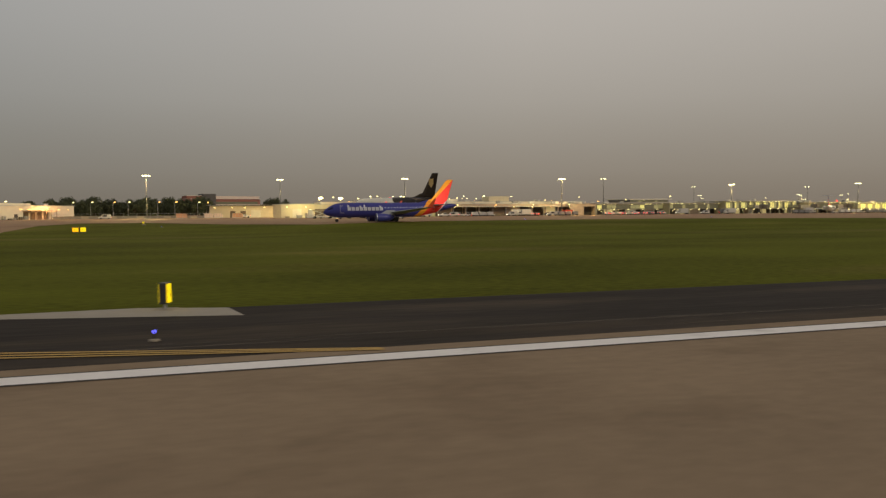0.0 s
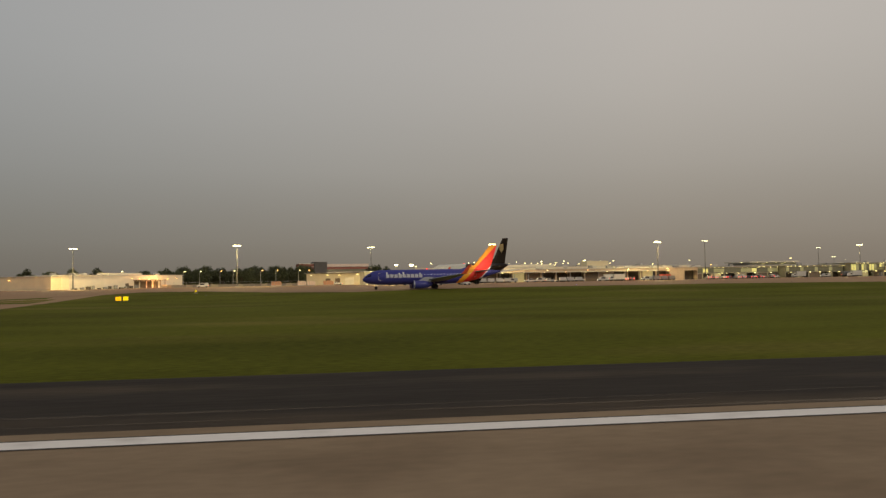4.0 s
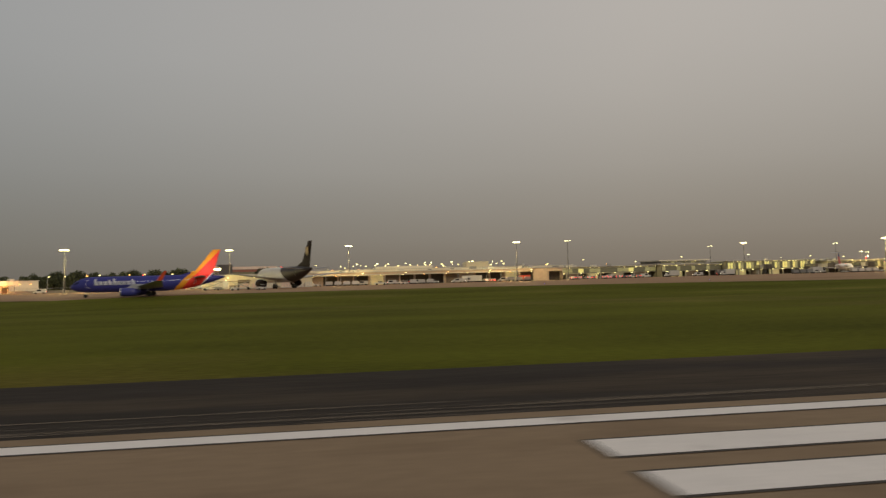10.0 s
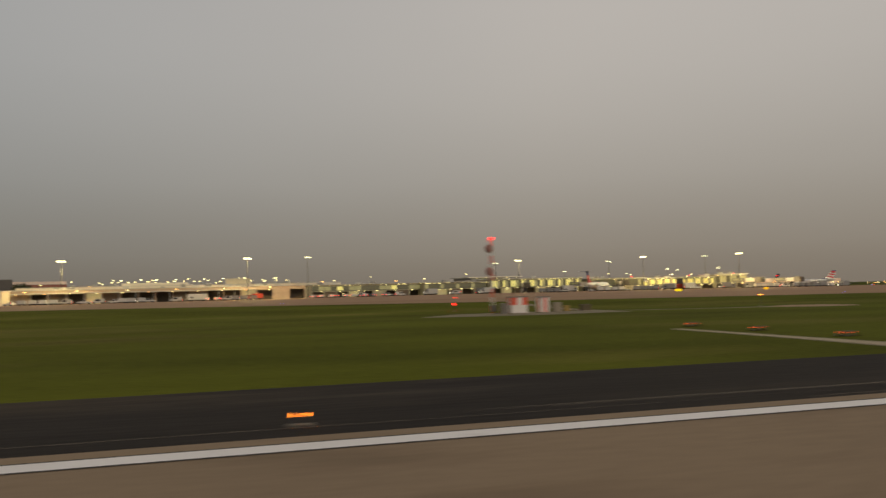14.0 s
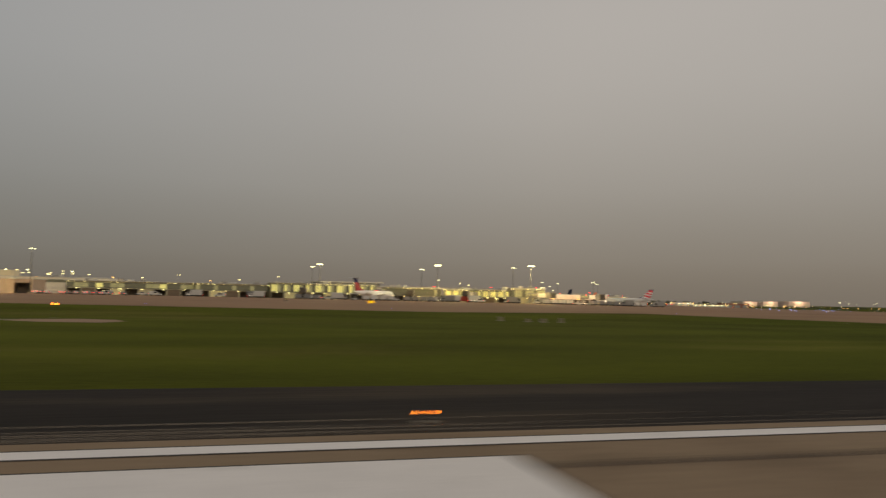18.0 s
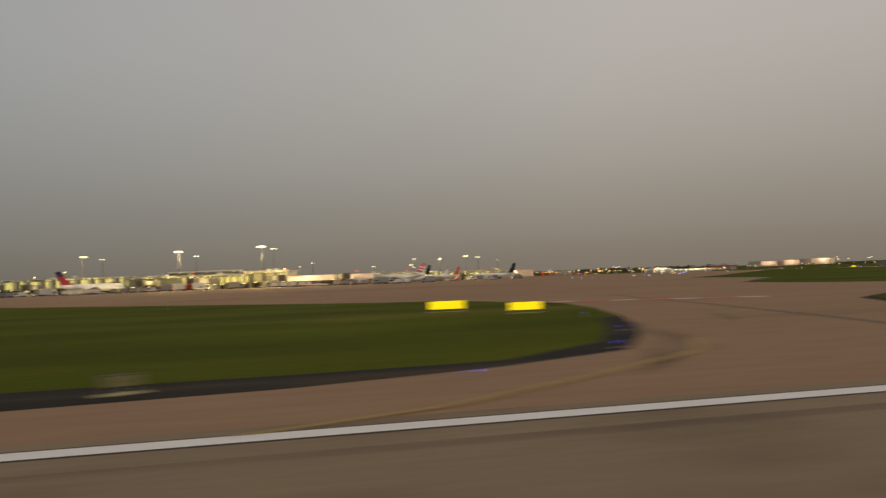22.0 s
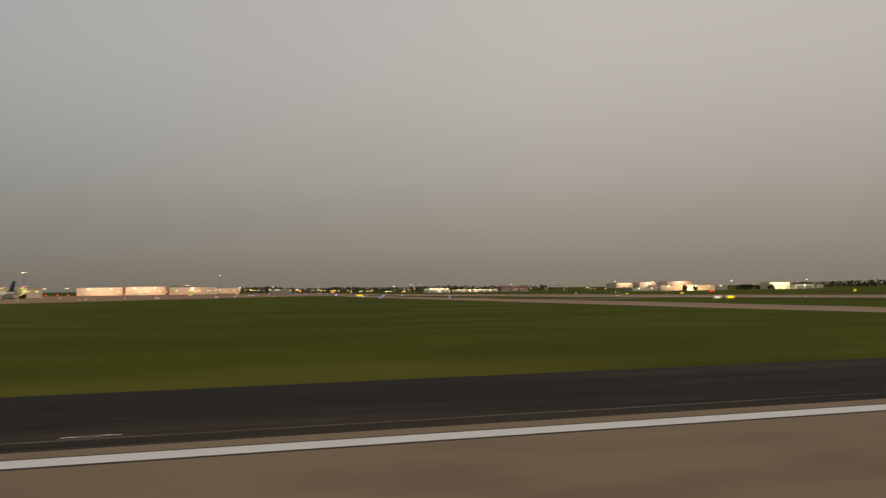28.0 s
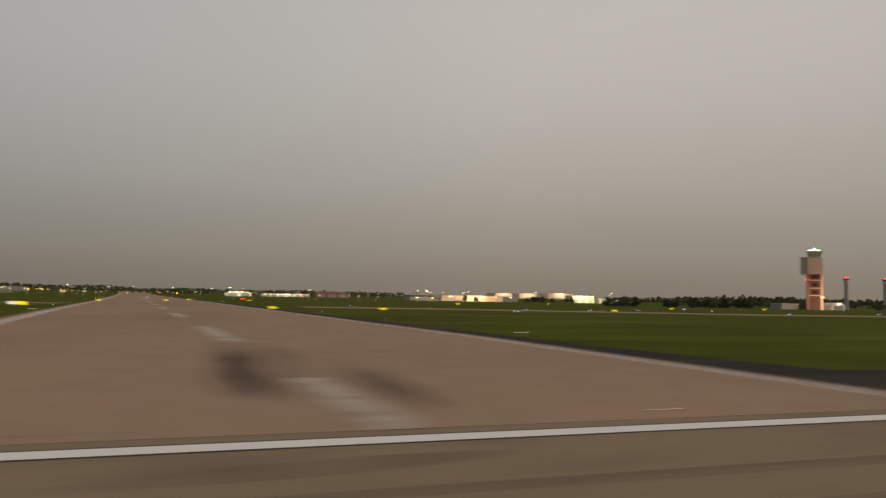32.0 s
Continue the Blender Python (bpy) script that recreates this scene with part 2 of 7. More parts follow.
build_ground()
LINE_Y = 20.84
RUN_MID = -1.4
strip("runway_main", -500, 2600, -24.9, 22.4, 0.030, RUNWAY, "worn brown-grey concrete runway with dark rubber streaks", "runway")
APRON = [(445, 22.4), (762, 22.4), (742, 28), (726, 32.5), (704, 38), (688, 46), (661, 63.5), (634, 87), (618, 108), (604, 150), (633, 181), (638, 232),
         (760, 378), (880, 520), (880, 660), (-900, 660), (-900, 30), (38, 30), (24, 60), (30, 110), (33, 138), (29, 165), (27, 190), (30, 211), (38, 219), (55, 212), (75, 192), (95, 180), (127, 183), (186, 184), (285, 166), (400, 157), (451, 163),
         (499, 142), (532, 121), (541, 94), (538.9, 78.4), (534.6, 62), (531, 52), (528, 45), (523, 36.2), (515, 32.4), (506, 30), (496, 29), (481.4, 28.6), (474, 29.2), (454, 28.4), (445, 27.9)]
sheet("apron", APRON, 0.02, CONCRETE, "wide brown concrete apron and taxiway", "apron")
sheet("shoulder_1", [(-500, 22.4), (445, 22.4), (445, 27.9), (454, 28.4), (474, 29.2), (481.4, 28.6), (482.8, 27.3), (482.5, 22.4), (488, 22.4), (490, 27), (496, 29), (506, 30), (515, 32.4), (523, 36.2), (528, 45), (531, 52), (534.6, 62), (532.4, 62), (528.4, 51), (523.5, 41), (516, 34.8), (506, 34.3), (-500, 34.4)],
      0.025, ASPHALT, "dark asphalt runway shoulder streaked with dust", "shoulder")
sheet("shoulder_2", [(576, 28.6), (594.6, 28.4), (594.8, 22.4), (648.4, 22.4), (650, 27.2), (656.4, 28), (656, 34), (645, 42), (637, 49), (622, 58), (595, 79), (585, 79), (575, 78), (567, 72), (562.2, 62), (560.6, 52), (561.4, 44), (563.6, 38.5), (567.5, 33.5), (571, 30.5)],
      0.026, ASPHALT, "dark asphalt round a grass island", "shoulder")
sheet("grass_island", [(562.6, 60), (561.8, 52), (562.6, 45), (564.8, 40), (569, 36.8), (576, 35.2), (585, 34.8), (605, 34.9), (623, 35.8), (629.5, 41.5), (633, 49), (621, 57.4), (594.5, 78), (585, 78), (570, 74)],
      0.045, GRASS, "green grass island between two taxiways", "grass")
sheet("shoulder_3", [(704, 38), (726, 32.5), (742, 28), (762, 22.4), (846, 22.4), (850.8, 29.7), (867, 29.2), (872, 30.4), (876.5, 32.6), (880.2, 36.6), (881.8, 42), (881.3, 50), (877, 51), (873.6, 42), (866, 36.6), (850, 34.6), (748, 34.2), (724, 37), (704, 43)],
      0.027, ASPHALT, "dark asphalt runway shoulder beside a taxiway exit", "shoulder")
sheet("shoulder_6", [(604, 150), (618, 108), (634, 87), (661, 63.5), (688, 46), (704, 38), (704, 42), (690, 48.5), (663, 66.8), (636.5, 90), (621, 109.5), (607, 150)], 0.027, ASPHALT, "narrow dark asphalt edge of the taxiway", "shoulder")
sheet("taxiway_cross", [(846, 22.4), (939.2, 22.4), (939.6, 26.6), (939.8, 30.1), (934.2, 29.4), (930.9, 29.2), (926.9, 29.6), (923.1, 30.4), (921.1, 31.4), (918.4, 34), (915.7, 37.2), (913.1, 43.5), (911, 50.6), (910.5, 63), (909.4, 88), (905.8, 127), (901.4, 190), (893.6, 300), (867, 700), (838, 700), (864.4, 300), (872.4, 180), (877, 118), (879.6, 90), (881.2, 70), (881.6, 50), (881.8, 42), (880.2, 36.6), (876.5, 32.6), (872, 30.4), (867, 29.2), (850.8, 29.7)],
      0.020, CONCRETE_PALE, "straight concrete taxiway leading away from the runway", "taxiway")
sheet("shoulder_4", [(939.2, 22.4), (999, 22.4), (998, 60), (994.5, 120), (991.5, 120), (992.3, 87), (990.5, 54), (988.8, 39.5), (985, 37), (975, 36.3), (966, 36.3), (949, 36.1), (940, 36.6), (931.7, 37.6), (926, 38.8), (921, 40.8), (918, 45), (915, 56), (911, 56), (911, 50.6), (913.1, 43.5), (915.7, 37.2), (918.4, 34), (921.1, 31.4), (923.1, 30.4), (926.9, 29.6), (930.9, 29.2), (934.2, 29.4), (939.8, 30.1), (939.6, 26.6)],
      0.028, ASPHALT, "dark asphalt shoulder in the corner of two runways", "shoulder")
SKEW = -0.06
def cross(y, off):
    return (999.5 + off + SKEW * (y - 22), y)
sheet("runway_cross", [cross(22.4, -1.5), cross(22.4, 47.2), cross(2400, 47.2), cross(2400, -1.5)], 0.036, CONCRETE_PALE, "long concrete crossing runway with a worn centre line", "runway")
sheet("runway_cross_south", [cross(-500, -1.5), cross(-500, 48), cross(-24.9, 48), cross(-24.9, -1.5)], 0.036, CONCRETE_PALE, "concrete crossing runway south of the main one", "runway")
sheet("shoulder_5", [cross(22.4, 47.2), cross(22.4, 90), cross(34, 74), cross(36, 54), cross(60, 51), cross(900, 50.5), cross(900, 47.2)], 0.028, ASPHALT, "dark asphalt edge of the crossing runway", "shoulder")


def marking(name, outline, lift, material, label):
    return sheet(name, outline, lift, material, label, "marking")


marking("edge_line", [(-500, LINE_Y - 0.47), (2600, LINE_Y - 0.47), (2600, LINE_Y + 0.47), (-500, LINE_Y + 0.47)], 0.046, PAINT, "long white painted runway edge line")
marking("edge_line_far", [(-500, -24.2), (2600, -24.2), (2600, -23.3), (-500, -23.3)], 0.046, PAINT, "long white painted runway edge line")
BORDER = mat("black_border_paint", (0.045, 0.036, 0.028), 0.8, vary=0.3, scale=0.8, fine=6)
marking("edge_line_border", [(-500, LINE_Y - 0.60), (2600, LINE_Y - 0.60), (2600, LINE_Y + 0.62), (-500, LINE_Y + 0.62)], 0.0425, BORDER, "thin black painted border of the edge line")
def bar(name, x0, x1, y0, y1, material, label):
    marking(name + "_border", [(x0 - 0.16, y0 - 0.14), (x1 + 0.16, y0 - 0.14), (x1 + 0.16, y1 + 0.14), (x0 - 0.16, y1 + 0.14)], 0.0455, BORDER, "thin black painted border of a white marking")
    return marking(name, [(x0, y0), (x1, y0), (x1, y1), (x0, y1)], 0.05, material, label)


# touchdown bars, aiming point and their mirror images beyond the centre line
for x0, x1, rows in ((160.3, 183.9, (18.1, 14.95, 11.8)), (470.1, 493.5, (15.0, 11.8)), (626.3, 649.7, (14.9, 11.7))):
    for y in rows:
        bar("touchdown_bar", x0, x1, y - 1.75, y, PAINT, "white painted touchdown bar on the runway")
        bar("touchdown_bar", x0, x1, 2 * RUN_MID - y, 2 * RUN_MID - y + 1.75, PAINT, "white painted touchdown bar on the runway")
bar("aiming_point", 315.4, 362.5, 9.4, 18.75, PAINT, "broad white painted aiming point block")
bar("aiming_point", 315.4, 362.5, 2 * RUN_MID - 18.75, 2 * RUN_MID - 9.4, PAINT, "broad white painted aiming point block")
# the crossing runway: edge lines and dashes
for off, wide in ((0.25, 0.85), (45.75, 0.4)):
    for ya, yb in ((21.5, 1500), (-500, -24.3)):
        marking("cross_edge_line", [cross(ya, off), cross(ya, off + wide), cross(yb, off + wide), cross(yb, off)], 0.052, PAINT, "white edge line of the crossing runway")
WORN = mat("worn_white_paint", (0.50, 0.40, 0.31), 0.8, vary=0.25, scale=0.8, fine=6, second=(0.27, 0.195, 0.135), spot=0.10, spot_scale=0.5)
RUBBER = mat("tyre_rubber_marks", (0.105, 0.076, 0.055), 0.8, vary=0.35, scale=0.5, fine=4)


def smear(m, amount, stretch, scale=0.5):
    """Let the surface below show through in streaks."""
    nt = m.node_tree
    b = nt.nodes["Principled BSDF"]
    tc, mp, n, r = (nt.nodes.new("ShaderNode" + k) for k in ("TexCoord", "Mapping", "TexNoise", "MapRange"))
    mp.inputs["Scale"].default_value = stretch
    n.inputs["Scale"].default_value, n.inputs["Detail"].default_value = scale, 5
    nt.links.new(tc.outputs["Object"], mp.inputs[0])
    nt.links.new(mp.outputs[0], n.inputs["Vector"])
    nt.links.new(n.outputs[0], r.inputs[0])
    r.inputs["From Min"].default_value, r.inputs["From Max"].default_value = 0.32, 0.66
    r.inputs["To Min"].default_value, r.inputs["To Max"].default_value = 0.0, amount
    nt.links.new(r.outputs[0], b.inputs["Alpha"])
    return m


def lens_shape(a, b, w):
    """A long streak from a to b, tapered at both ends."""
    (xa, ya), (xb, yb) = a, b
    ln = math.hypot(xb - xa, yb - ya)
    nx, ny = -(yb - ya) / ln * w / 2, (xb - xa) / ln * w / 2
    at = lambda u, s: (xa + (xb - xa) * u + nx * s, ya + (yb - ya) * u + ny * s)
    return [at(0, 0), at(0.12, -0.6), at(0.35, -1), at(0.65, -1), at(0.88, -0.6), at(1, 0), at(0.88, 0.6), at(0.65, 1), at(0.35, 1), at(0.12, 0.6)]


smear(RUBBER, 0.20, (1.0, 0.06, 1))
RUBBER_ALONG = smear(mat("tyre_rubber_streaks", (0.09, 0.066, 0.05), 0.8, vary=0.3, scale=0.5, fine=4), 0.26, (0.05, 1.0, 1))
TRACK = smear(mat("taxi_tyre_track", (0.085, 0.055, 0.038), 0.8, vary=0.3, scale=0.5, fine=4), 0.24, (0.5, 0.12, 1))
DUST = smear(mat("pale_dust_streak", (0.27, 0.215, 0.155), 0.9, vary=0.25, scale=0.5, fine=4), 0.55, (0.04, 2.0, 1), 0.8)
rnd = random.Random(12)
lift = 0.040
for k in range(20):
    if k < 9:
        oa, ya, yb = rnd.uniform(18.2, 21.0), rnd.uniform(26, 33), rnd.uniform(42, 58)
    elif k < 15:
        oa, ya, yb = rnd.uniform(23.6, 27.4), rnd.uniform(23.5, 29), rnd.uniform(34, 44)
    else:
        oa, ya, yb = rnd.uniform(20, 23), rnd.uniform(40, 46), rnd.uniform(56, 66)
    lift += 0.0003
    marking("rubber_mark", lens_shape(cross(ya, oa), cross(yb, oa + rnd.uniform(0.2, 2.4)), rnd.uniform(0.8, 2.2)), lift, RUBBER, "dark smeared tyre rubber on concrete")
for k in range(26):
    x, y = rnd.uniform(60, 1040), rnd.uniform(5, 18.5)
    lift += 0.0002
    marking("rubber_mark", lens_shape((x, y), (x + rnd.uniform(30, 90), y + rnd.uniform(-0.8, 0.8)), rnd.uniform(0.3, 0.9)), min(lift, 0.042), RUBBER_ALONG, "dark tyre rubber streak along the runway")
for x, y, x2, y2, w in ((1013, 17.2, 1024, 18.6, 1.6), (521, 29.5, 529, 42, 2.0), (526, 33, 532, 55, 1.6), (519, 27, 526.5, 36, 1.2), (538, 50, 545, 66, 1.4), (655, 26, 668, 33, 1.2)):
    lift += 0.0002
    marking("rubber_mark", lens_shape((x, y), (x2, y2), w), min(lift, 0.042), TRACK, "broad faint dark tyre stain on concrete")
verts, faces = [], []
for k in range(260):
    x, y = rnd.uniform(20, 1000), 22.6 + 2.6 * rnd.random() ** 1.6
    if 436 < x < 600 or 640 < x < 765 or 838 < x < 948:
        continue
    n = len(verts)
    verts += [(px, py, 0.031 + 0.0002 * (k % 40)) for px, py in lens_shape((x, y), (x + rnd.uniform(8, 46), y + rnd.uniform(-0.12, 0.12)), rnd.uniform(0.05, 0.22))]
    faces.append(tuple(range(n, n + 10)))
me = bpy.data.meshes.new("dust_streaks")
me.from_pydata(verts, [], faces)
me.materials.append(DUST)
tagged(new("dust_streaks", me), "thin pale dust streaks along the asphalt shoulder", "dust", kind="stuff")
for k in range(14):
    ya = 64 + (k - 1) * 60.5
    ya, yb = (ya, ya + 28) if k else (22.3, 36.5)
    marking("centre_dash", [cross(ya, 21.6), cross(ya, 23.1), cross(yb, 23.1), cross(yb, 21.6)], 0.052, WORN, "worn white centre line dash")
JOINT = mat("sealed_joint", (0.125, 0.084, 0.056), 0.8, vary=0.2, scale=1)
# dark wheel tracks on the taxiways
marking("wheel_track", [(537.4, 22.5), (538.0, 22.5), (540.8, 29), (545.3, 48), (550.2, 72), (558.3, 118), (557.7, 118), (549.6, 72), (544.6, 48), (540.1, 29)], 0.032, JOINT, "dark wheel track curving along the taxiway")
marking("wheel_track", [(897.5, 24), (899.6, 24), (898.6, 41), (895.9, 83), (892.9, 129), (880, 340), (877.6, 340), (890.7, 129), (893.6, 83), (896.4, 41)], 0.032, TRACK, "dark wheel track along the taxiway centre")
marking("wheel_track", [(679.8, 34), (690, 28.2), (699.3, 23.8), (699.8, 24.2), (690.3, 28.7), (680.3, 34.3)], 0.032, JOINT, "dark seam in the taxiway concrete")
marking("asphalt_wedge", [(455, 28.5), (461.8, 27.3), (464.6, 26.1), (467.4, 27.2), (471, 28.6), (475, 29.2), (467.6, 29.1), (460.6, 29.1)], 0.034, ASPHALT, "dark asphalt wedge in the concrete")
sheet("shoulder_pad", [(453.7, 28.8), (474, 29.4), (474.3, 31), (473.4, 33), (470, 34.8), (465.6, 35.7), (460.8, 35.2), (455.2, 34.4)], 0.030, CONCRETE, "pale concrete pad beside the runway", "pavement")
WORN_PATH = mat("worn_path_asphalt", (0.056, 0.051, 0.026), 0.95, vary=0.35, scale=0.4, fine=3, second=(0.09, 0.085, 0.022), spot=0.06, spot_scale=0.25, gloss=0.05)
sheet("service_path", [(432, 34.3), (435.1, 37.9), (438, 46), (438.9, 55), (438.6, 76), (441.5, 76), (441, 61), (440.9, 50), (440.6, 42), (445.2, 36), (448, 34.3)], 0.02, WORN_PATH, "narrow dark asphalt service path in the grass", "path")
sheet("papi_path", [(276.9, 34.3), (280, 34.3), (279, 48), (278.6, 63), (277.4, 63), (277.5, 48)], 0.02, mat("pale_path_concrete", (0.40, 0.32, 0.21), 0.9, vary=0.15, scale=0.8), "narrow pale concrete path beside the approach lights", "path")
GRAVEL = mat("pale_gravel", (0.215, 0.175, 0.11), 0.95, vary=0.3, scale=1.5, bump=0.6)
sheet("gravel_pad", [(266, 113.5), (276, 110.5), (286, 109), (296, 110.5), (301, 117), (299, 123), (288, 125), (274, 123)], 0.02, GRAVEL, "pale gravel pad under the equipment huts", "pavement")
sheet("gravel_spur", [(296, 111), (300.5, 110), (301.5, 122), (301, 140), (301, 158), (303, 172), (299, 172), (298.2, 158), (298.4, 140), (298, 124)], 0.021, GRAVEL, "worn pale dirt track from the huts to the apron", "path")
sheet("gravel_patch", [(328, 108.5), (333, 105), (340, 104), (342.5, 108), (341, 114), (336, 116.5), (329.5, 114)], 0.022, CONCRETE_PALE, "pale concrete pad under an obstacle lamp", "pavement")
sheet("gravel_track", [(300, 117.5), (318, 111.5), (328, 109.5), (330, 113), (318, 113), (300, 119)], 0.02, GRAVEL, "pale gravel track leading off through grass", "path")
sheet("sign_pad", [(48, 34.2), (60.3, 33.5), (66, 32.2), (69.5, 31.4), (69.0, 34.2), (65.3, 35.4), (60, 35.1), (48, 35.4)], 0.034, mat("pale_concrete", (0.35, 0.31, 0.25), 0.9, vary=0.1), "pale concrete pad below a taxiway sign", "pavement")
sheet("drain_slab", [(462, 78.5), (468, 77.4), (469, 80.6), (463.2, 82.0)], 0.06, mat("weathered_concrete", (0.45, 0.43, 0.36), 0.9, vary=0.15), "pale concrete drain slab in the grass", "pavement")
sheet("orange_disc", [(464.6 + 1.35 * math.cos(k * 0.2618), 17.65 + 1.35 * math.sin(k * 0.2618)) for k in range(24)], 0.047,
      mat("orange_disc_colour", (0.50, 0.25, 0.055), 0.9, vary=0.2, scale=0.9, fine=6), "round orange patch on the runway", "marking")
YWORN = mat("worn_yellow_paint", (0.42, 0.27, 0.08), 0.8, vary=0.25, scale=0.8)
for k in range(3):
    d = 0.42 * k
    marking("lead_line", [(48, 25.4 + d - 0.4), (62, 24.3 + d), (73, 21.85 + d * 0.35), (73, 22.0 + d * 0.35), (62, 24.5 + d), (48, 25.65 + d - 0.4)], 0.05, YPAINT, "yellow painted taxiway lead line")
marking("lead_line", [(861.2, 21.62), (864, 22.1), (867.6, 23.3), (871.6, 25.4), (878, 29.5), (877.6, 30.0), (871.2, 25.9), (867.2, 23.8), (863.8, 22.6), (860.6, 21.95)], 0.055, YWORN, "worn yellow painted curve towards a taxiway")
marking("lead_line", [(651, 20.2), (656.5, 23.0), (660.4, 25.1), (666, 29), (665.7, 29.4), (660.1, 25.6), (656.2, 23.5), (651, 20.7)], 0.055, YWORN, "worn yellow painted curve towards a taxiway")
marking("lead_line", [(504.7, 21.1), (511, 23.3), (518, 27.9), (526, 34), (528.7, 39.5), (528.3, 39.7), (525.6, 34.2), (517.7, 28.2), (510.8, 23.6), (504.7, 21.4)], 0.055, YWORN, "worn yellow painted curve towards a taxiway")
PINK = mat("faded_pink_paint", (0.60, 0.38, 0.31), 0.8, vary=0.25, scale=0.8, fine=5)
for (xa, ya), (xb, yb), n, half in (((541, 98.0), (565, 84.5), 7, 1.7), ((592, 89), (612, 113), 7, 2.8), ((885.6, 74.2), (894.6, 73.2), 5, 1.3), ((896.8, 72.8), (905.4, 71.8), 5, 1.3)):
    for k in range(n):
        u0, u1 = k / n, (k + 0.86) / n
        dx, dy = xb - xa, yb - ya
        ln = math.hypot(dx, dy)
        nx, ny = -dy / ln * half, dx / ln * half
        q0, q1 = (xa + dx * u0, ya + dy * u0), (xa + dx * u1, ya + dy * u1)
        marking("hold_marking", [(q0[0] - nx, q0[1] - ny), (q1[0] - nx, q1[1] - ny), (q1[0] + nx, q1[1] + ny), (q0[0] + nx, q0[1] + ny)], 0.05,
                RPAINT if k % 2 else PINK, "red painted holding position block" if k % 2 else "faded pink painted holding position block")

# ---- lights along the runway and the taxiways ----
STEEL = mat("galvanised_steel", (0.42, 0.42, 0.40), 0.5, 0.6, vary=0.2, scale=2)
DARK_METAL = mat("dark_metal", (0.05, 0.05, 0.05), 0.5, 0.4, vary=0.2, scale=3)
LAMP_ORANGE = mat("amber_lens", (0.9, 0.4, 0.05), 0.2, emit=(1.0, 0.23, 0.02), power=12)
LAMP_WHITE = mat("clear_lens", (0.9, 0.85, 0.7), 0.2, emit=(1.0, 0.62, 0.36), power=4)
LAMP_BLUE = mat("blue_lens", (0.05, 0.08, 0.9), 0.2, emit=(0.12, 0.12, 1.0), power=4)
LAMP_BLUE_FAR = mat("bright_blue_lens", (0.2, 0.25, 0.9), 0.2, emit=(0.34, 0.42, 1.0), power=7)
LAMP_RED = mat("red_lens", (0.9, 0.05, 0.03), 0.2, emit=(1.0, 0.015, 0.012), power=5)
PALE = mat("pale_concrete_base", (0.31, 0.265, 0.20), 0.9, vary=0.15, scale=2)


def lathe(profile, seg=12, bm=None):
    bm = bm or bmesh.new()
    rings = [[bm.verts.new((r * math.cos(2 * math.pi * k / seg), r * math.sin(2 * math.pi * k / seg), z)) for k in range(seg)] for r, z in profile]
    for a, b in zip(rings, rings[1:]):
        for k in range(seg):
            bm.faces.new((a[k], a[(k + 1) % seg], b[(k + 1) % seg], b[k]))
    bm.faces.new(rings[-1])
    bmesh.ops.recalc_face_normals(bm, faces=bm.faces[:])
    return bm


def stem_light(name, label, lens, lens_label, group, height=0.36, big=1.0):
    ob = empty(name, pose(0, 0, 0), label, "airfield light", group)
    part("base", lathe([(0.14 + 0.09 * min(big, 1.4), 0), (0.14 + 0.09 * min(big, 1.4), 0.05), (0.08, 0.07)]), PALE, ob)
    part("stem", cone(0.035, 0.03, (0, 0, 0.06), (0, 0, height - 0.08)), DARK_METAL, ob)
    part("lens", lathe([(0.055 * big, height - 0.09), (0.075 * big, height - 0.06), (0.07 * big, height), (0.03 * big, height + 0.05 * big)]), lens, ob, lens_label)
    return ob


def spread(ob, places, turn=0):
    for k, (x, y) in enumerate(places):
        m = pose(x, y, land(x, y) + 0.03, 0, 0, turn)
        if k == 0:
            ob.matrix_world = m
        else:
            copy_thing(ob, m)


FIRST, GAP_ = 117.7, 60.96
INSET = (6, 7, 11, 12, 14, 16)
raised = [k for k in range(0, 34) if k not in INSET and k != 8]
spread(stem_light("edge_light", "amber runway edge light on a short stem", LAMP_ORANGE, "glowing amber lens", "runway edge lights", 0.36, 0.6), [(FIRST + GAP_ * (k - 1), 24.23) for k in raised])
spread(stem_light("edge_light", "white runway edge light on a short stem", LAMP_WHITE, "glowing white lens", "crossing runway edge lights", 0.36, 0.8),
       [cross(64 + 53 * k, -3.2) for k in range(16)] + [cross(72.1 + 45 * k, 52.1) for k in range(19)])


LAMP_DIM = mat("dim_flush_lens", (0.5, 0.42, 0.32), 0.3, emit=(1.0, 0.62, 0.42), power=2.6)


def inset_light():
    ob = empty("inset_light", pose(0, 0, 0), "flush steel light set in the runway", "airfield light", "flush runway lights")
    part("ring", lathe([(0.24, 0), (0.22, 0.035), (0.15, 0.04)]), DARK_METAL, ob, "dark scuffed ring")
    part("lens", lathe([(0.08, 0.035), (0.06, 0.05), (0.02, 0.055)]), LAMP_DIM, ob, "dim pinkish lens")
    return ob


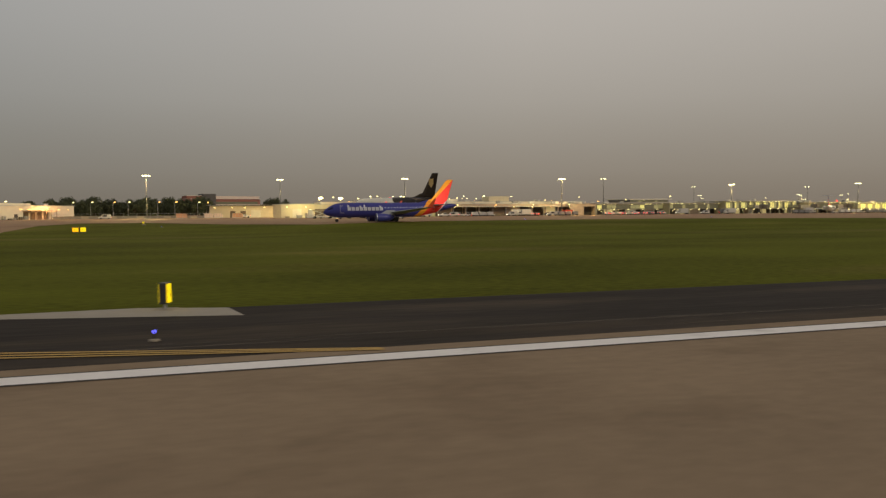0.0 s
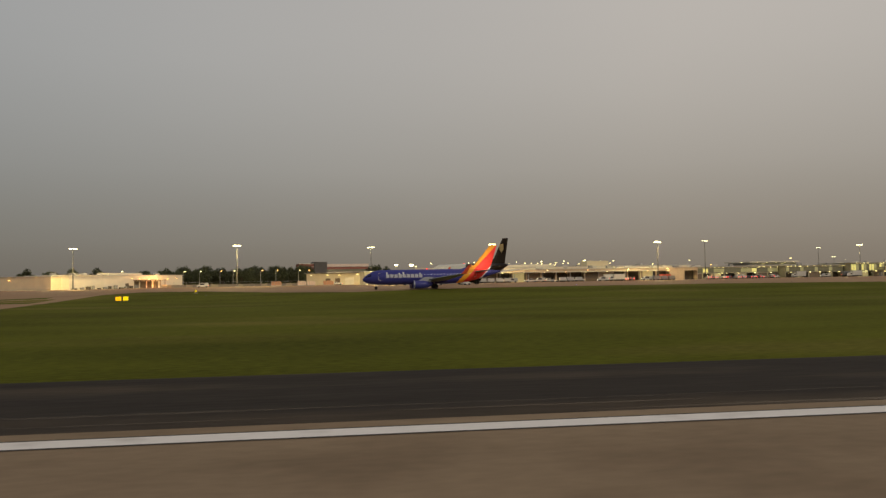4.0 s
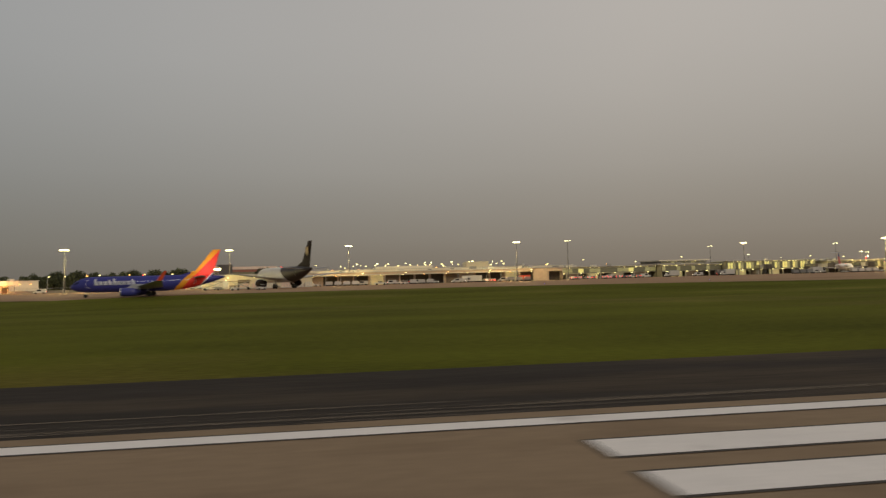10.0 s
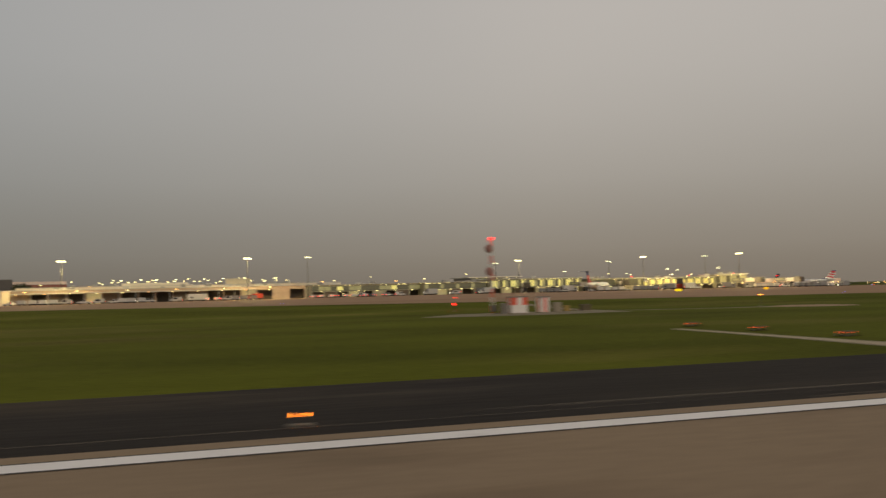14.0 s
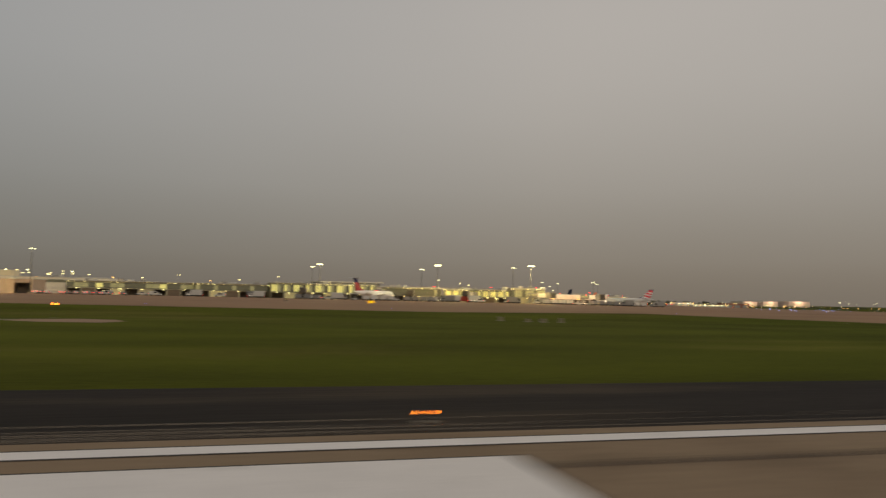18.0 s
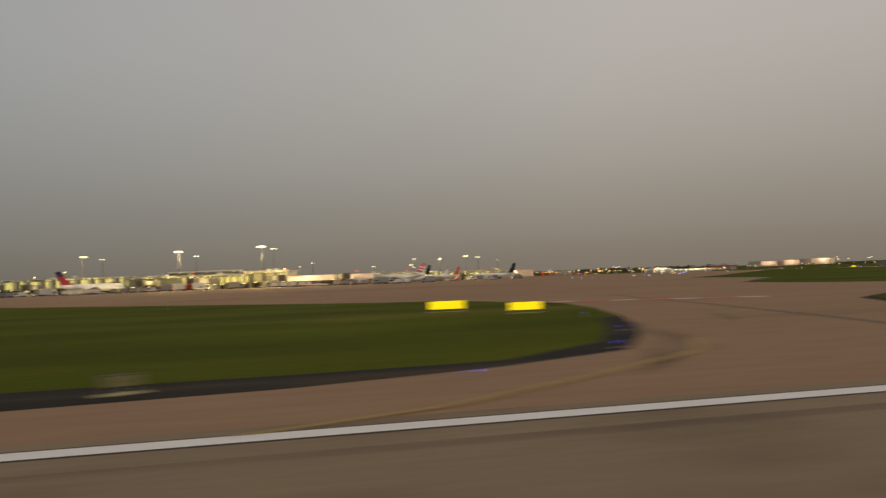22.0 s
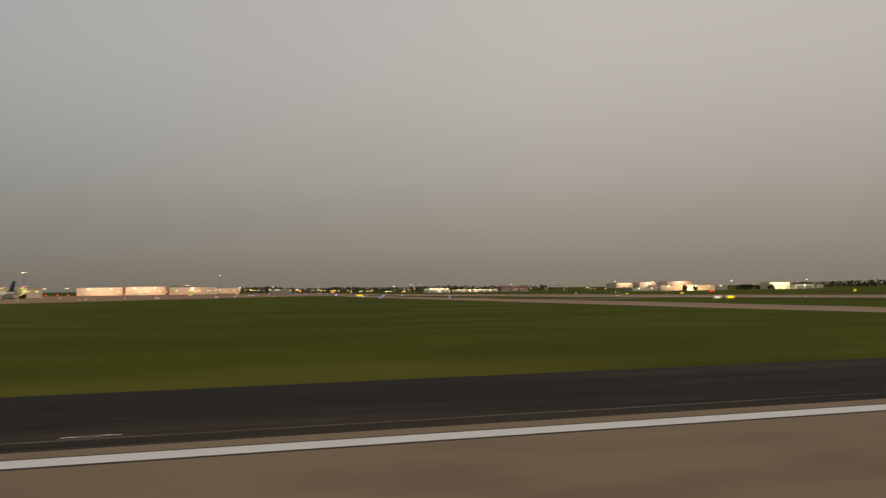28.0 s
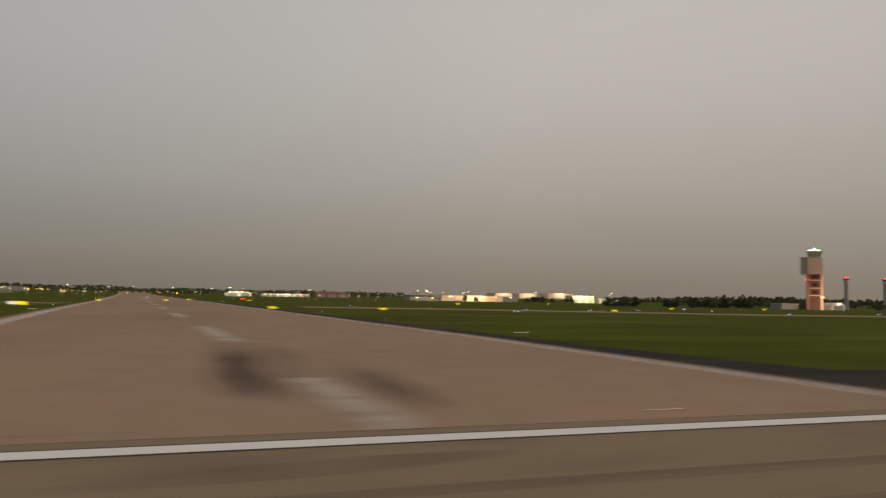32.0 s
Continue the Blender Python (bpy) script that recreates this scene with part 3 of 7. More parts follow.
spread(inset_light(), [(FIRST + GAP_ * (k - 1), 24.0) for k in INSET] + [(91, 12.7), (121.5, 12.7), (280, 12.0), (713.6, 17.6), (721, 14.7), (660, 12.6), (690.5, 12.6)])
BLUE = [(66.4, 26), (527.9, 47.3), (522.8, 37.1), (513, 29.3), (535.4, 81.4), (532.3, 64.7), (512.7, 126.3), (486.1, 136.8), (457, 158), (420, 160),
        (563.8, 52), (563.2, 46), (571.9, 72.5), (578.9, 79.8), (567.3, 35.5), (576.1, 30.5), (584.2, 79.5), (595, 79), (610.4, 66.9), (620.9, 58.8), (631, 101), (615.5, 114),
        (603, 146), (609, 150), (622, 93.5), (642.4, 43.2), (656.9, 33.2), (659.2, 28.9), (673.5, 59.5), (676.2, 56.6), (699.9, 42), (713.8, 37.2), (729, 33), (637, 226), (634, 190),
        (878, 65.3), (881.5, 49.1), (878.8, 37.9), (870, 29.4), (904.6, 168.5), (874.2, 134), (914, 86.7), (915, 69.5), (916.6, 55.2), (917.1, 49.7), (919.8, 40.3), (926.5, 31.9), (909, 112),
        (871.4, 170), (901.6, 210), (867.6, 230), (897.4, 270), (862.8, 300), (892.4, 340), (390, 160), (340, 164), (300, 168), (250, 178), (210, 187), (150, 184), (60, 188)]
spread(stem_light("taxiway_light", "blue taxiway edge light on a short stem", LAMP_BLUE, "glowing blue lens", "blue taxiway lights", 0.34, 0.36), BLUE)
FARB = []
for k in range(46):
    FARB.append((1070 + 17.5 * k + 3 * math.sin(k * 2.1), 196 + 34 * math.sin(k * 1.7) + 2.2 * k + (58 if k % 3 == 0 else 0)))
for k in range(30):
    FARB.append((890 - 1.25 * k + 3 * math.sin(k * 3.3) + (3 if k % 2 else -35), 330 + 19 * k))
for k in range(22):
    FARB.append((640 + 11 * k, 330 + 30 * math.sin(k * 1.3) + 12 * k))
spread(stem_light("taxiway_light", "blue taxiway edge light beside a distant taxiway", LAMP_BLUE_FAR, "glowing blue lens", "distant blue taxiway lights", 0.45, 2.0), FARB)
spread(stem_light("edge_light", "small white light beside a distant taxiway", LAMP_WHITE, "glowing clear lens", "distant white lights", 0.45, 2.4),
       [(724 + 19 * k + 5 * math.sin(k * 2.3), 400 + 9 * k + 34 * math.sin(k * 1.9)) for k in range(34)])

# ---- guidance signs ----
SIGN_YELLOW = mat("lit_yellow_panel", (0.8, 0.62, 0.02), 0.4, vary=0.08, scale=3, emit=(1.0, 0.74, 0.0), power=0.95)
SIGN_AMBER = mat("lit_amber_panel", (0.8, 0.45, 0.02), 0.4, vary=0.08, scale=3, emit=(1.0, 0.52, 0.0), power=1.0)
SIGN_RED = mat("lit_red_panel", (0.75, 0.05, 0.03), 0.4, vary=0.08, scale=3, emit=(1.0, 0.09, 0.02), power=1.15)
SIGN_WHITE = mat("white_sign_panel", (0.75, 0.75, 0.68), 0.4, vary=0.08, scale=3, emit=(1.0, 0.98, 0.8), power=0.5)
BLACK = mat("black_paint", (0.015, 0.015, 0.016), 0.5, vary=0.2, scale=4)


UNLIT = mat("dull_yellow_panel", (0.20, 0.18, 0.07), 0.6, vary=0.1, scale=2)
# yellow sign light falling on the pad is put into its colour
PAD_SIGNLIT = mat("signlit_concrete_pad", (0.50, 0.40, 0.19), 0.9, vary=0.15, scale=2)


def sign(x, y, w, h, turn, face, label, bars=3, pad=True, back=True):
    """A lit airfield sign; its face looks along -y before the turn."""
    ob = empty("guidance_sign", pose(x, y, land(x, y), 0, 0, turn), label, "airfield sign", "guidance signs")
    z0 = 0.28
    part("cabinet", box(-w / 2, w / 2, -0.16, 0.16, z0, z0 + h, 0.03), DARK_METAL, ob, "dark sign cabinet")
    part("face", box(-w / 2 + 0.05, w / 2 - 0.05, -0.185, -0.162, z0 + 0.05, z0 + h - 0.05), face, ob, "glowing sign face")
    if back:
        part("face", box(-w / 2 + 0.05, w / 2 - 0.05, 0.162, 0.185, z0 + 0.05, z0 + h - 0.05), face, ob, "glowing sign face")
    ink = BLACK if face is not SIGN_RED else SIGN_WHITE
    n = bars
    for k in range(n):
        c = (-w / 2 + 0.3) + (w - 0.6) * (k + 0.5) / n
        wide = 0.03 if ink is BLACK else 0.14
        part("bar", box(c - wide, c + wide, -0.19, -0.186, z0 + 0.34 * h, z0 + 0.66 * h), ink, ob)
    legs = max(2, round(w / 1.3))
    for k in range(legs):
        c = -w / 2 + 0.25 + (w - 0.5) * k / (legs - 1)
        part("leg", cone(0.04, 0.04, (c, 0, 0.03), (c, 0, z0 + 0.02), 8), STEEL, ob)
    if pad:
        part("pad", box(-w / 2 - 0.2, w / 2 + 0.2, -0.45, 0.45, -0.1, 0.04, 0.02), PALE if face is not UNLIT else PAD_SIGNLIT, ob, "pale concrete pad")
    return ob


Y, R = SIGN_YELLOW, SIGN_RED
MARKER = mat("grey_marker_panel", (0.09, 0.08, 0.068), 0.6, vary=0.2, scale=3)
DIM_YELLOW = mat("dim_yellow_panel", (0.6, 0.4, 0.04), 0.5, vary=0.1, scale=2, emit=(1.0, 0.6, 0.03), power=0.2)
sign(66.4, 34.6, 0.68, 0.9, 76, Y, "upright yellow taxiway sign on a concrete pad", 1)
sign(43.3, 176.2, 1.25, 0.95, 8, SIGN_AMBER, "low amber taxiway sign in the grass", 2)
sign(44.75, 176.5, 1.15, 0.95, 8, Y, "low yellow taxiway sign beside an amber one", 2)
sign(55, 203, 0.5, 0.5, 0, Y, "tiny yellow marker light box", 1)
sign(461.9, 44.6, 0.95, 1.05, 8, SIGN_AMBER, "square glowing yellow sign on its pad", 2)
sign(523.9, 85.1, 4.0, 1.0, -4, Y, "long glowing yellow sign on a grass island", 5)
sign(530, 75.0, 3.3, 0.9, -4, Y, "glowing yellow sign at the grass tip", 4)
sign(576.2, 57.7, 3.5, 1.0, -10, Y, "long glowing yellow sign on a grass island", 5)
sign(570.5, 66, 2.6, 0.5, -10, DIM_YELLOW, "low dim yellow sign beside another", 3)
sign(616.3, 98.8, 2.2, 1.1, -5, Y, "small glowing yellow taxiway sign", 3)
half_lit = sign(850, 32.4, 1.0, 0.75, -6, UNLIT, "yellow sign at the runway shoulder, its upper half lit", 2)
part("lit_panel", box(-0.46, 0.46, -0.21, -0.192, 0.48, 0.99), SIGN_YELLOW, half_lit, "glowing yellow upper panel")
sign(921.5, 78.2, 3.9, 0.8, 0, Y, "long glowing yellow sign beside the taxiway", 5)
sign(945.1, 34.4, 1.5, 0.72, 0, R, "glowing red sign with pale bars", 2)
sheet("sign_pad", [(942.6, 32.9), (945.4, 32.6), (948.6, 33.1), (948.4, 34.1), (945.6, 34.9), (942.8, 34.4)], 0.034, CONCRETE_PALE, "pale concrete pad below a red sign", "pavement")
sign(592.6, 33.4, 1.5, 0.8, 40, UNLIT, "unlit dull yellow sign on its pad", 2)
sign(499.6, 31.6, 1.2, 0.5, 30, UNLIT, "low unlit dull yellow sign", 2)
sign(390.5, 190, 1.5, 0.7, 0, SIGN_AMBER, "small yellow sign beyond the grass", 2)
sign(370.4, 204, 4.0, 0.8, -95, Y, "yellow sign beyond the grass, turned edge-on", 3, back=False)
sign(860, 421, 3.0, 0.9, 0, Y, "distant yellow sign beside the taxiway", 3)
for x, y, w in ((1019, 410, 3), (1048, 397, 3), (1153, 377, 3), (1263, 491, 3.4), (982, 354, 2.2), (1009, 351, 2.2), (1037, 194, 3.2), (1066, 196, 2.8),
                (1147, 214, 2.4), (1230, 300, 2.6), (1310, 330, 2.8), (795, 679, 3), (760, 620, 3)):
    side = x < 1012
    sign(x, y, w * (0.8 if side else 0.5), 0.62, 45 if side else -15, Y, "distant glowing yellow airfield sign", 3, back=not side)
sign(968.9, 251, 2.6, 1.0, 0, SIGN_WHITE, "distant pale sign by the crossing runway", 2)
sign(971.8, 247, 2.8, 1.0, 0, Y, "distant yellow sign beside a pale one", 2)
# the amber sign's own lamp lights the grass before it
lamp = new("sign_lamp", bpy.data.lights.new("sign_lamp", "POINT"))
lamp.data.energy, lamp.data.color, lamp.data.shadow_soft_size = 7, (1.0, 0.62, 0.02), 0.12
lamp.matrix_world = Matrix.Translation((461.8, 43.9, 0.55))
ob = empty("marker_box", pose(464.4, 25.6, 0.03, 0, 0, 8), "pale grey marker box on a dark stand beside the runway", "airfield sign", "guidance signs")
part("housing", box(-0.55, 0.55, -0.22, 0.22, 0.62, 1.0, 0.05), PALE, ob, "pale grey housing")
part("stand", box(-0.42, 0.42, -0.14, 0.14, 0.06, 0.62, 0.02), MARKER, ob, "dark stand")
part("pad", box(-0.75, 0.75, -0.95, -0.25, -0.02, 0.06, 0.02), PALE, ob, "pale concrete pad")

# ---- approach slope lights ----
PAPI_RED = mat("slope_light_lens", (0.8, 0.08, 0.04), 0.3, emit=(1.0, 0.16, 0.03), power=1.2)


def papi():
    ob = empty("slope_light", pose(0, 0, 0), "low brown approach light box on short legs, glowing red", "airfield light", "approach slope lights")
    part("housing", box(-0.55, 0.6, -0.4, 0.4, 0.16, 0.36, 0.05), mat("brown_housing", (0.10, 0.07, 0.02), 0.8, vary=0.2), ob, "dull brown metal housing")
    for k in (-0.32, 0, 0.32):
        part("lens", box(-0.58, -0.552, k * 0.8 - 0.05, k * 0.8 + 0.05, 0.22, 0.31, 0.01), PAPI_RED, ob, "glowing red lens")
        part("lens", box(-0.03 + k * 0.9, 0.03 + k * 0.9, -0.43, -0.402, 0.23, 0.30, 0.008), PAPI_RED, ob, "glowing red lens")
    for x, y in ((-0.5, -0.4), (-0.5, 0.4), (0.55, 0)):
        part("leg", cone(0.045, 0.045, (x, y, 0.02), (x, y, 0.18), 8), STEEL, ob)
    part("pad", box(-0.7, 0.75, -0.5, 0.5, -0.1, 0.03), WORN_PATH, ob)
    return ob


spread(papi(), [(282.3, 38.2), (282.1, 46.8), (281.9, 56.4), (281.8, 66.0)])

# ---- glide path huts and antenna mast ----
HUT_WHITE = mat("white_hut_panel", (0.86, 0.80, 0.74), 0.6, vary=0.08, scale=1.5)
HUT_RED = mat("red_hut_panel", (0.80, 0.13, 0.07), 0.6, vary=0.1, scale=1.5)
GREY_STEEL = mat("grey_paint", (0.20, 0.175, 0.145), 0.6, vary=0.15, scale=1.5)


def hut(x, y, w, d, h, cols, rows, paint, label):
    ob = empty("equipment_hut", pose(x, y, land(x, y)), label, "hut", "glide path huts")
    part("slab", box(-w / 2 - 0.3, w / 2 + 0.3, -0.3, d + 0.3, -0.1, 0.15), PALE, ob)
    part("body", box(-w / 2, w / 2, 0, d, 0.15, h, 0.04), HUT_WHITE, ob)
    part("roof", box(-w / 2 - 0.12, w / 2 + 0.12, -0.12, d + 0.12, h, h + 0.14, 0.03), GREY_STEEL, ob)
    for i in range(cols):
        for j in range(rows):
            red = paint(i, j)
            cw, ch = w / cols, (h - 0.2) / rows
            part("panel", box(-w / 2 + i * cw + 0.02, -w / 2 + (i + 1) * cw - 0.02, -0.03, -0.002, 0.18 + j * ch + 0.015, 0.18 + (j + 1) * ch - 0.015), HUT_RED if red else HUT_WHITE, ob, "red panel" if red else "")
            part("panel", box(-w / 2 - 0.03, -w / 2 - 0.002, d * i / cols + 0.02, d * (i + 1) / cols - 0.02, 0.18 + j * ch + 0.015, 0.18 + (j + 1) * ch - 0.015), HUT_RED if red else HUT_WHITE, ob, "red panel" if red else "")
    return ob


hut(283.8, 117.0, 2.7, 2.0, 2.7, 3, 2, lambda i, j: j == 1 and i != 1, "white equipment hut with red chequered corners")
hut(288.3, 117.0, 1.45, 2.0, 2.6, 3, 1, lambda i, j: i == 1, "narrow white equipment hut with a red stripe")


def field_box(x, y, w, d, h, material, label, name="utility_box"):
    ob = empty(name, pose(x, y, land(x, y)), label, "utility box", "utility boxes")
    part("body", box(-w / 2, w / 2, -d / 2, d / 2, 0.12, h, 0.04), material, ob)
    part("lid", box(-w / 2 - 0.05, w / 2 + 0.05, -d / 2 - 0.05, d / 2 + 0.05, h, h + 0.07, 0.02), material, ob)
    part("plinth", box(-w / 2 - 0.1, w / 2 + 0.1, -d / 2 - 0.1, d / 2 + 0.1, -0.1, 0.13), PALE, ob)
    return ob


field_box(281.3, 117.6, 0.9, 1.4, 1.7, GREY_STEEL, "dark grey generator cabinet beside the hut")
field_box(291.6, 119.6, 1.3, 1.0, 1.6, PALE, "pale utility box beside the hut")
field_box(293.8, 120.5, 0.8, 0.7, 1.0, mat("dull_amber_box", (0.36, 0.24, 0.06), 0.7, vary=0.15, scale=2), "small dull amber utility box beside the hut")
field_box(297.6, 121.0, 1.7, 1.2, 1.1, mat("dull_brown_box", (0.12, 0.095, 0.05), 0.8, vary=0.15, scale=2), "brown tank cabinet beside the huts")
MARKER_PALE = mat("sunbleached_concrete", (0.25, 0.215, 0.14), 0.9, vary=0.15, scale=2)
for x, y, h in ((403.5, 131, 0.8), (407.2, 127, 0.6), (409.6, 125.5, 0.7), (413.2, 126, 0.85), (411.2, 130, 0.5)):
    field_box(x, y, 0.7, 0.6, h * 0.85, MARKER_PALE, "pale concrete drain marker in the grass", "drain_marker")


def antenna_mast(x, y, top):
    z0 = land(x, y)
    ob = empty("antenna_mast", pose(x, y, z0), "red and white lattice mast with a red beacon", "mast")
    h = top - z0
    r = 0.36
    feet = [(r * math.cos(a), r * math.sin(a)) for a in (0.5, 0.5 + 2.094, 0.5 + 4.189)]
    n = 9
    for k in range(n):
        za, zb = h * k / n, h * (k + 1) / n
        m = HUT_RED if k % 2 == 0 else HUT_WHITE
        bm = bmesh.new()
        for j in range(3):
            (xa, ya), (xb, yb) = feet[j], feet[(j + 1) % 3]
            cone(0.04, 0.04, (xa, ya, za), (xa, ya, zb), 6, bm)
            cone(0.022, 0.022, (xa, ya, za), (xb, yb, zb), 5, bm)
            cone(0.022, 0.022, (xa, ya, zb), (xb, yb, zb), 5, bm)
        part("mast_section", bm, m, ob, "red lattice" if k % 2 == 0 else "white lattice")
    dish = lathe([(0.05, -0.3), (0.55, -0.22), (0.72, 0.0), (0.55, 0.22), (0.05, 0.3)], 14)
    a = part("antenna", dish, mat("dark_red_dome", (0.34, 0.17, 0.14), 0.8), ob, "dark red antenna dome", m=Matrix.Translation((-0.6, -0.6, h - 1.6)) @ pose(0, 0, 0, 90, 0, 0))
    again(a, ob, Matrix.Translation((-0.6, -0.6, h - 5.4)) @ pose(0, 0, 0, 90, 0, 0))
    part("beacon", lathe([(0.36, h), (0.46, h + 0.08), (0.42, h + 0.26), (0.1, h + 0.34)]), LAMP_RED, ob, "glowing red beacon")
    part("cable_box", box(-0.5, 0.5, -0.75, -0.45, 0.4, 1.5, 0.04), GREY_STEEL, ob)
    part("footing", box(-0.9, 0.9, -0.9, 0.9, -0.1, 0.1), PALE, ob)


antenna_mast(280.3, 120.4, 12.5)
for x, y, lens, high, big in ((278.6, 137.2, LAMP_RED, 1.3, 4.4), (278.95, 137.6, LAMP_RED, 2.5, 2.4), (332, 119, LAMP_ORANGE, 2.0, 2.6)):
    sl = stem_light("obstacle_light", "orange obstacle light on a stem" if lens is LAMP_ORANGE else "small red obstacle light on a stem", lens, "glowing lens", "obstacle lights", high, big)
    sl.matrix_world = pose(x, y, land(x, y))

# ---- aircraft ----
TYRE = mat("black_rubber", (0.02, 0.02, 0.02), 0.9, vary=0.2, scale=3)
BARE = mat("bare_aluminium", (0.55, 0.55, 0.56), 0.35, 0.8, vary=0.1, scale=2)
GLASS_DARK = mat("dark_glass", (0.02, 0.022, 0.025), 0.08, vary=0.1, scale=1)
WING_GREY = mat("grey_wing_paint", (0.38, 0.39, 0.41), 0.45, vary=0.08, scale=0.8)
JET_WHITE = mat("white_jet_paint", (0.78, 0.77, 0.75), 0.4, vary=0.05, scale=0.5)
CABIN_LIT = mat("lit_cabin_window", (0.5, 0.5, 0.5), 0.2, emit=(0.85, 0.88, 1.0), power=0.55)


def livery(name, lo, hi, kx, kz, stops, rough=0.5):
    """Paint in slanted bands: a ramp along kx * x + kz * z from lo to hi."""
    m = bpy.data.materials.new(name)
    m.use_nodes = True
    nt = m.node_tree
    b = nt.nodes["Principled BSDF"]
    b.inputs["Roughness"].default_value = rough
    b.inputs["Specular IOR Level"].default_value = 0.3
    tc, sp = nt.nodes.new("ShaderNodeTexCoord"), nt.nodes.new("ShaderNodeSeparateXYZ")
    nt.links.new(tc.outputs["Object"], sp.inputs[0])
    ops = []
    for axis, k in (("X", kx), ("Z", kz)):
        q = nt.nodes.new("ShaderNodeMath")
        q.operation = "MULTIPLY"
        nt.links.new(sp.outputs[axis], q.inputs[0])
        q.inputs[1].default_value = k
        ops.append(q)
    s = nt.nodes.new("ShaderNodeMath")
    s.operation = "ADD"
    nt.links.new(ops[0].outputs[0], s.inputs[0])
    nt.links.new(ops[1].outputs[0], s.inputs[1])
    r = nt.nodes.new("ShaderNodeMapRange")
    r.inputs["From Min"].default_value, r.inputs["From Max"].default_value = lo, hi
    nt.links.new(s.outputs[0], r.inputs[0])
    cr = nt.nodes.new("ShaderNodeValToRGB")
    cr.color_ramp.interpolation = "CONSTANT"
    el = cr.color_ramp.elements
    for k, (at, col) in enumerate(stops):
        e = el[0] if k == 0 else (el[1] if k == 1 else el.new(0.99))
        e.position, e.color = (at - lo) / (hi - lo), (*col, 1)
    nt.links.new(r.outputs[0], cr.inputs[0])
    n = nt.nodes.new("ShaderNodeTexNoise")
    n.inputs["Scale"].default_value = 0.7
    nt.links.new(tc.outputs["Object"], n.inputs["Vector"])
    v = nt.nodes.new("ShaderNodeMapRange")
    v.inputs["To Min"].default_value, v.inputs["To Max"].default_value = 0.9, 1.1
    nt.links.new(n.outputs[0], v.inputs[0])
    mul = nt.nodes.new("ShaderNodeMix")
    mul.data_type, mul.blend_type = "RGBA", "MULTIPLY"
    mul.inputs["Factor"].default_value = 1
    nt.links.new(cr.outputs[0], mul.inputs["A"])
    nt.links.new(v.outputs[0], mul.inputs["B"])
    nt.links.new(mul.outputs["Result"], b.inputs["Base Color"])
    return m


SHAPE = ((0.0, 0.03, -0.30), (0.006, 0.22, -0.28), (0.02, 0.42, -0.24), (0.045, 0.66, -0.15), (0.075, 0.85, -0.07), (0.11, 0.96, -0.02), (0.15, 1, 0), (0.60, 1, 0),
         (0.68, 0.97, 0.03), (0.76, 0.86, 0.13), (0.84, 0.67, 0.29), (0.91, 0.46, 0.44), (0.96, 0.27, 0.56), (0.99, 0.14, 0.62), (1.0, 0.06, 0.64))


def tube_at(x, length, rad, zc):
    """Half width and centre height of the body at x."""
    u = min(max(x / length, 0), 1)
    for (a, ra, za), (b, rb, zb) in zip(SHAPE, SHAPE[1:]):
        if a <= u <= b:
            w = (u - a) / (b - a)
            return rad * (ra + (rb - ra) * w), zc + rad * (za + (zb - za) * w)
    return rad * 0.06, zc


def tube(length, rad, zc, seg=22):
    bm = bmesh.new()
    rings = []
    for u, r, dz in SHAPE:
        rings.append([bm.verts.new((u * length, rad * r * math.cos(2 * math.pi * k / seg), zc + rad * dz + rad * 1.04 * r * math.sin(2 * math.pi * k / seg))) for k in range(seg)])
    for a, b in zip(rings, rings[1:]):
        for k in range(seg):
            bm.faces.new((a[k], b[k], b[(k + 1) % seg], a[(k + 1) % seg]))
    bm.faces.new(rings[0])
    bm.faces.new(rings[-1])
    bmesh.ops.recalc_face_normals(bm, faces=bm.faces[:])
    return bm


def blade(root, tip, t0, t1):
    """A wing or fin: root and tip are (leading point, trailing point); thickness t0, t1 across."""
    bm = bmesh.new()
    rings = []
    for (le, te), th in ((root, t0), (tip, t1)):
        le, te = Vector(le), Vector(te)
        chord = te - le
        span = (Vector(tip[0]) - Vector(root[0]))
        n = chord.cross(span).normalized()
        ring = []
        for u, w in ((0, 0), (0.06, 0.55), (0.3, 1), (0.65, 0.65), (1, 0.04), (0.65, -0.65), (0.3, -1), (0.06, -0.55)):
            ring.append(bm.verts.new(le + chord * u + n * (th / 2 * w)))
        rings.append(ring)
    a, b = rings
    for k in range(8):
        bm.faces.new((a[k], a[(k + 1) % 8], b[(k + 1) % 8], b[k]))
    bm.faces.new(a)
    bm.faces.new(b)
    bmesh.ops.recalc_face_normals(bm, faces=bm.faces[:])
    return bm


def nacelle(x, y, z, r, ln):
    bm = bmesh.new()
    prof = ((0.9, 0.18), (0.86, 0.02), (0.93, -0.02), (1.0, 0.05), (1.04, 0.25), (1.0, 0.6), (0.78, 1.0), (0.62, 1.0), (0.45, 1.18), (0.08, 1.25))
    seg = 18
    rings = [[bm.verts.new((x + ln * u, y + r * p * math.cos(2 * math.pi * k / seg), z + r * p * math.sin(2 * math.pi * k / seg))) for k in range(seg)] for p, u in prof]
    for a, b in zip(rings, rings[1:]):
        for k in range(seg):
            bm.faces.new((a[k], a[(k + 1) % seg], b[(k + 1) % seg], b[k]))
    bmesh.ops.recalc_face_normals(bm, faces=bm.faces[:])
    return bm


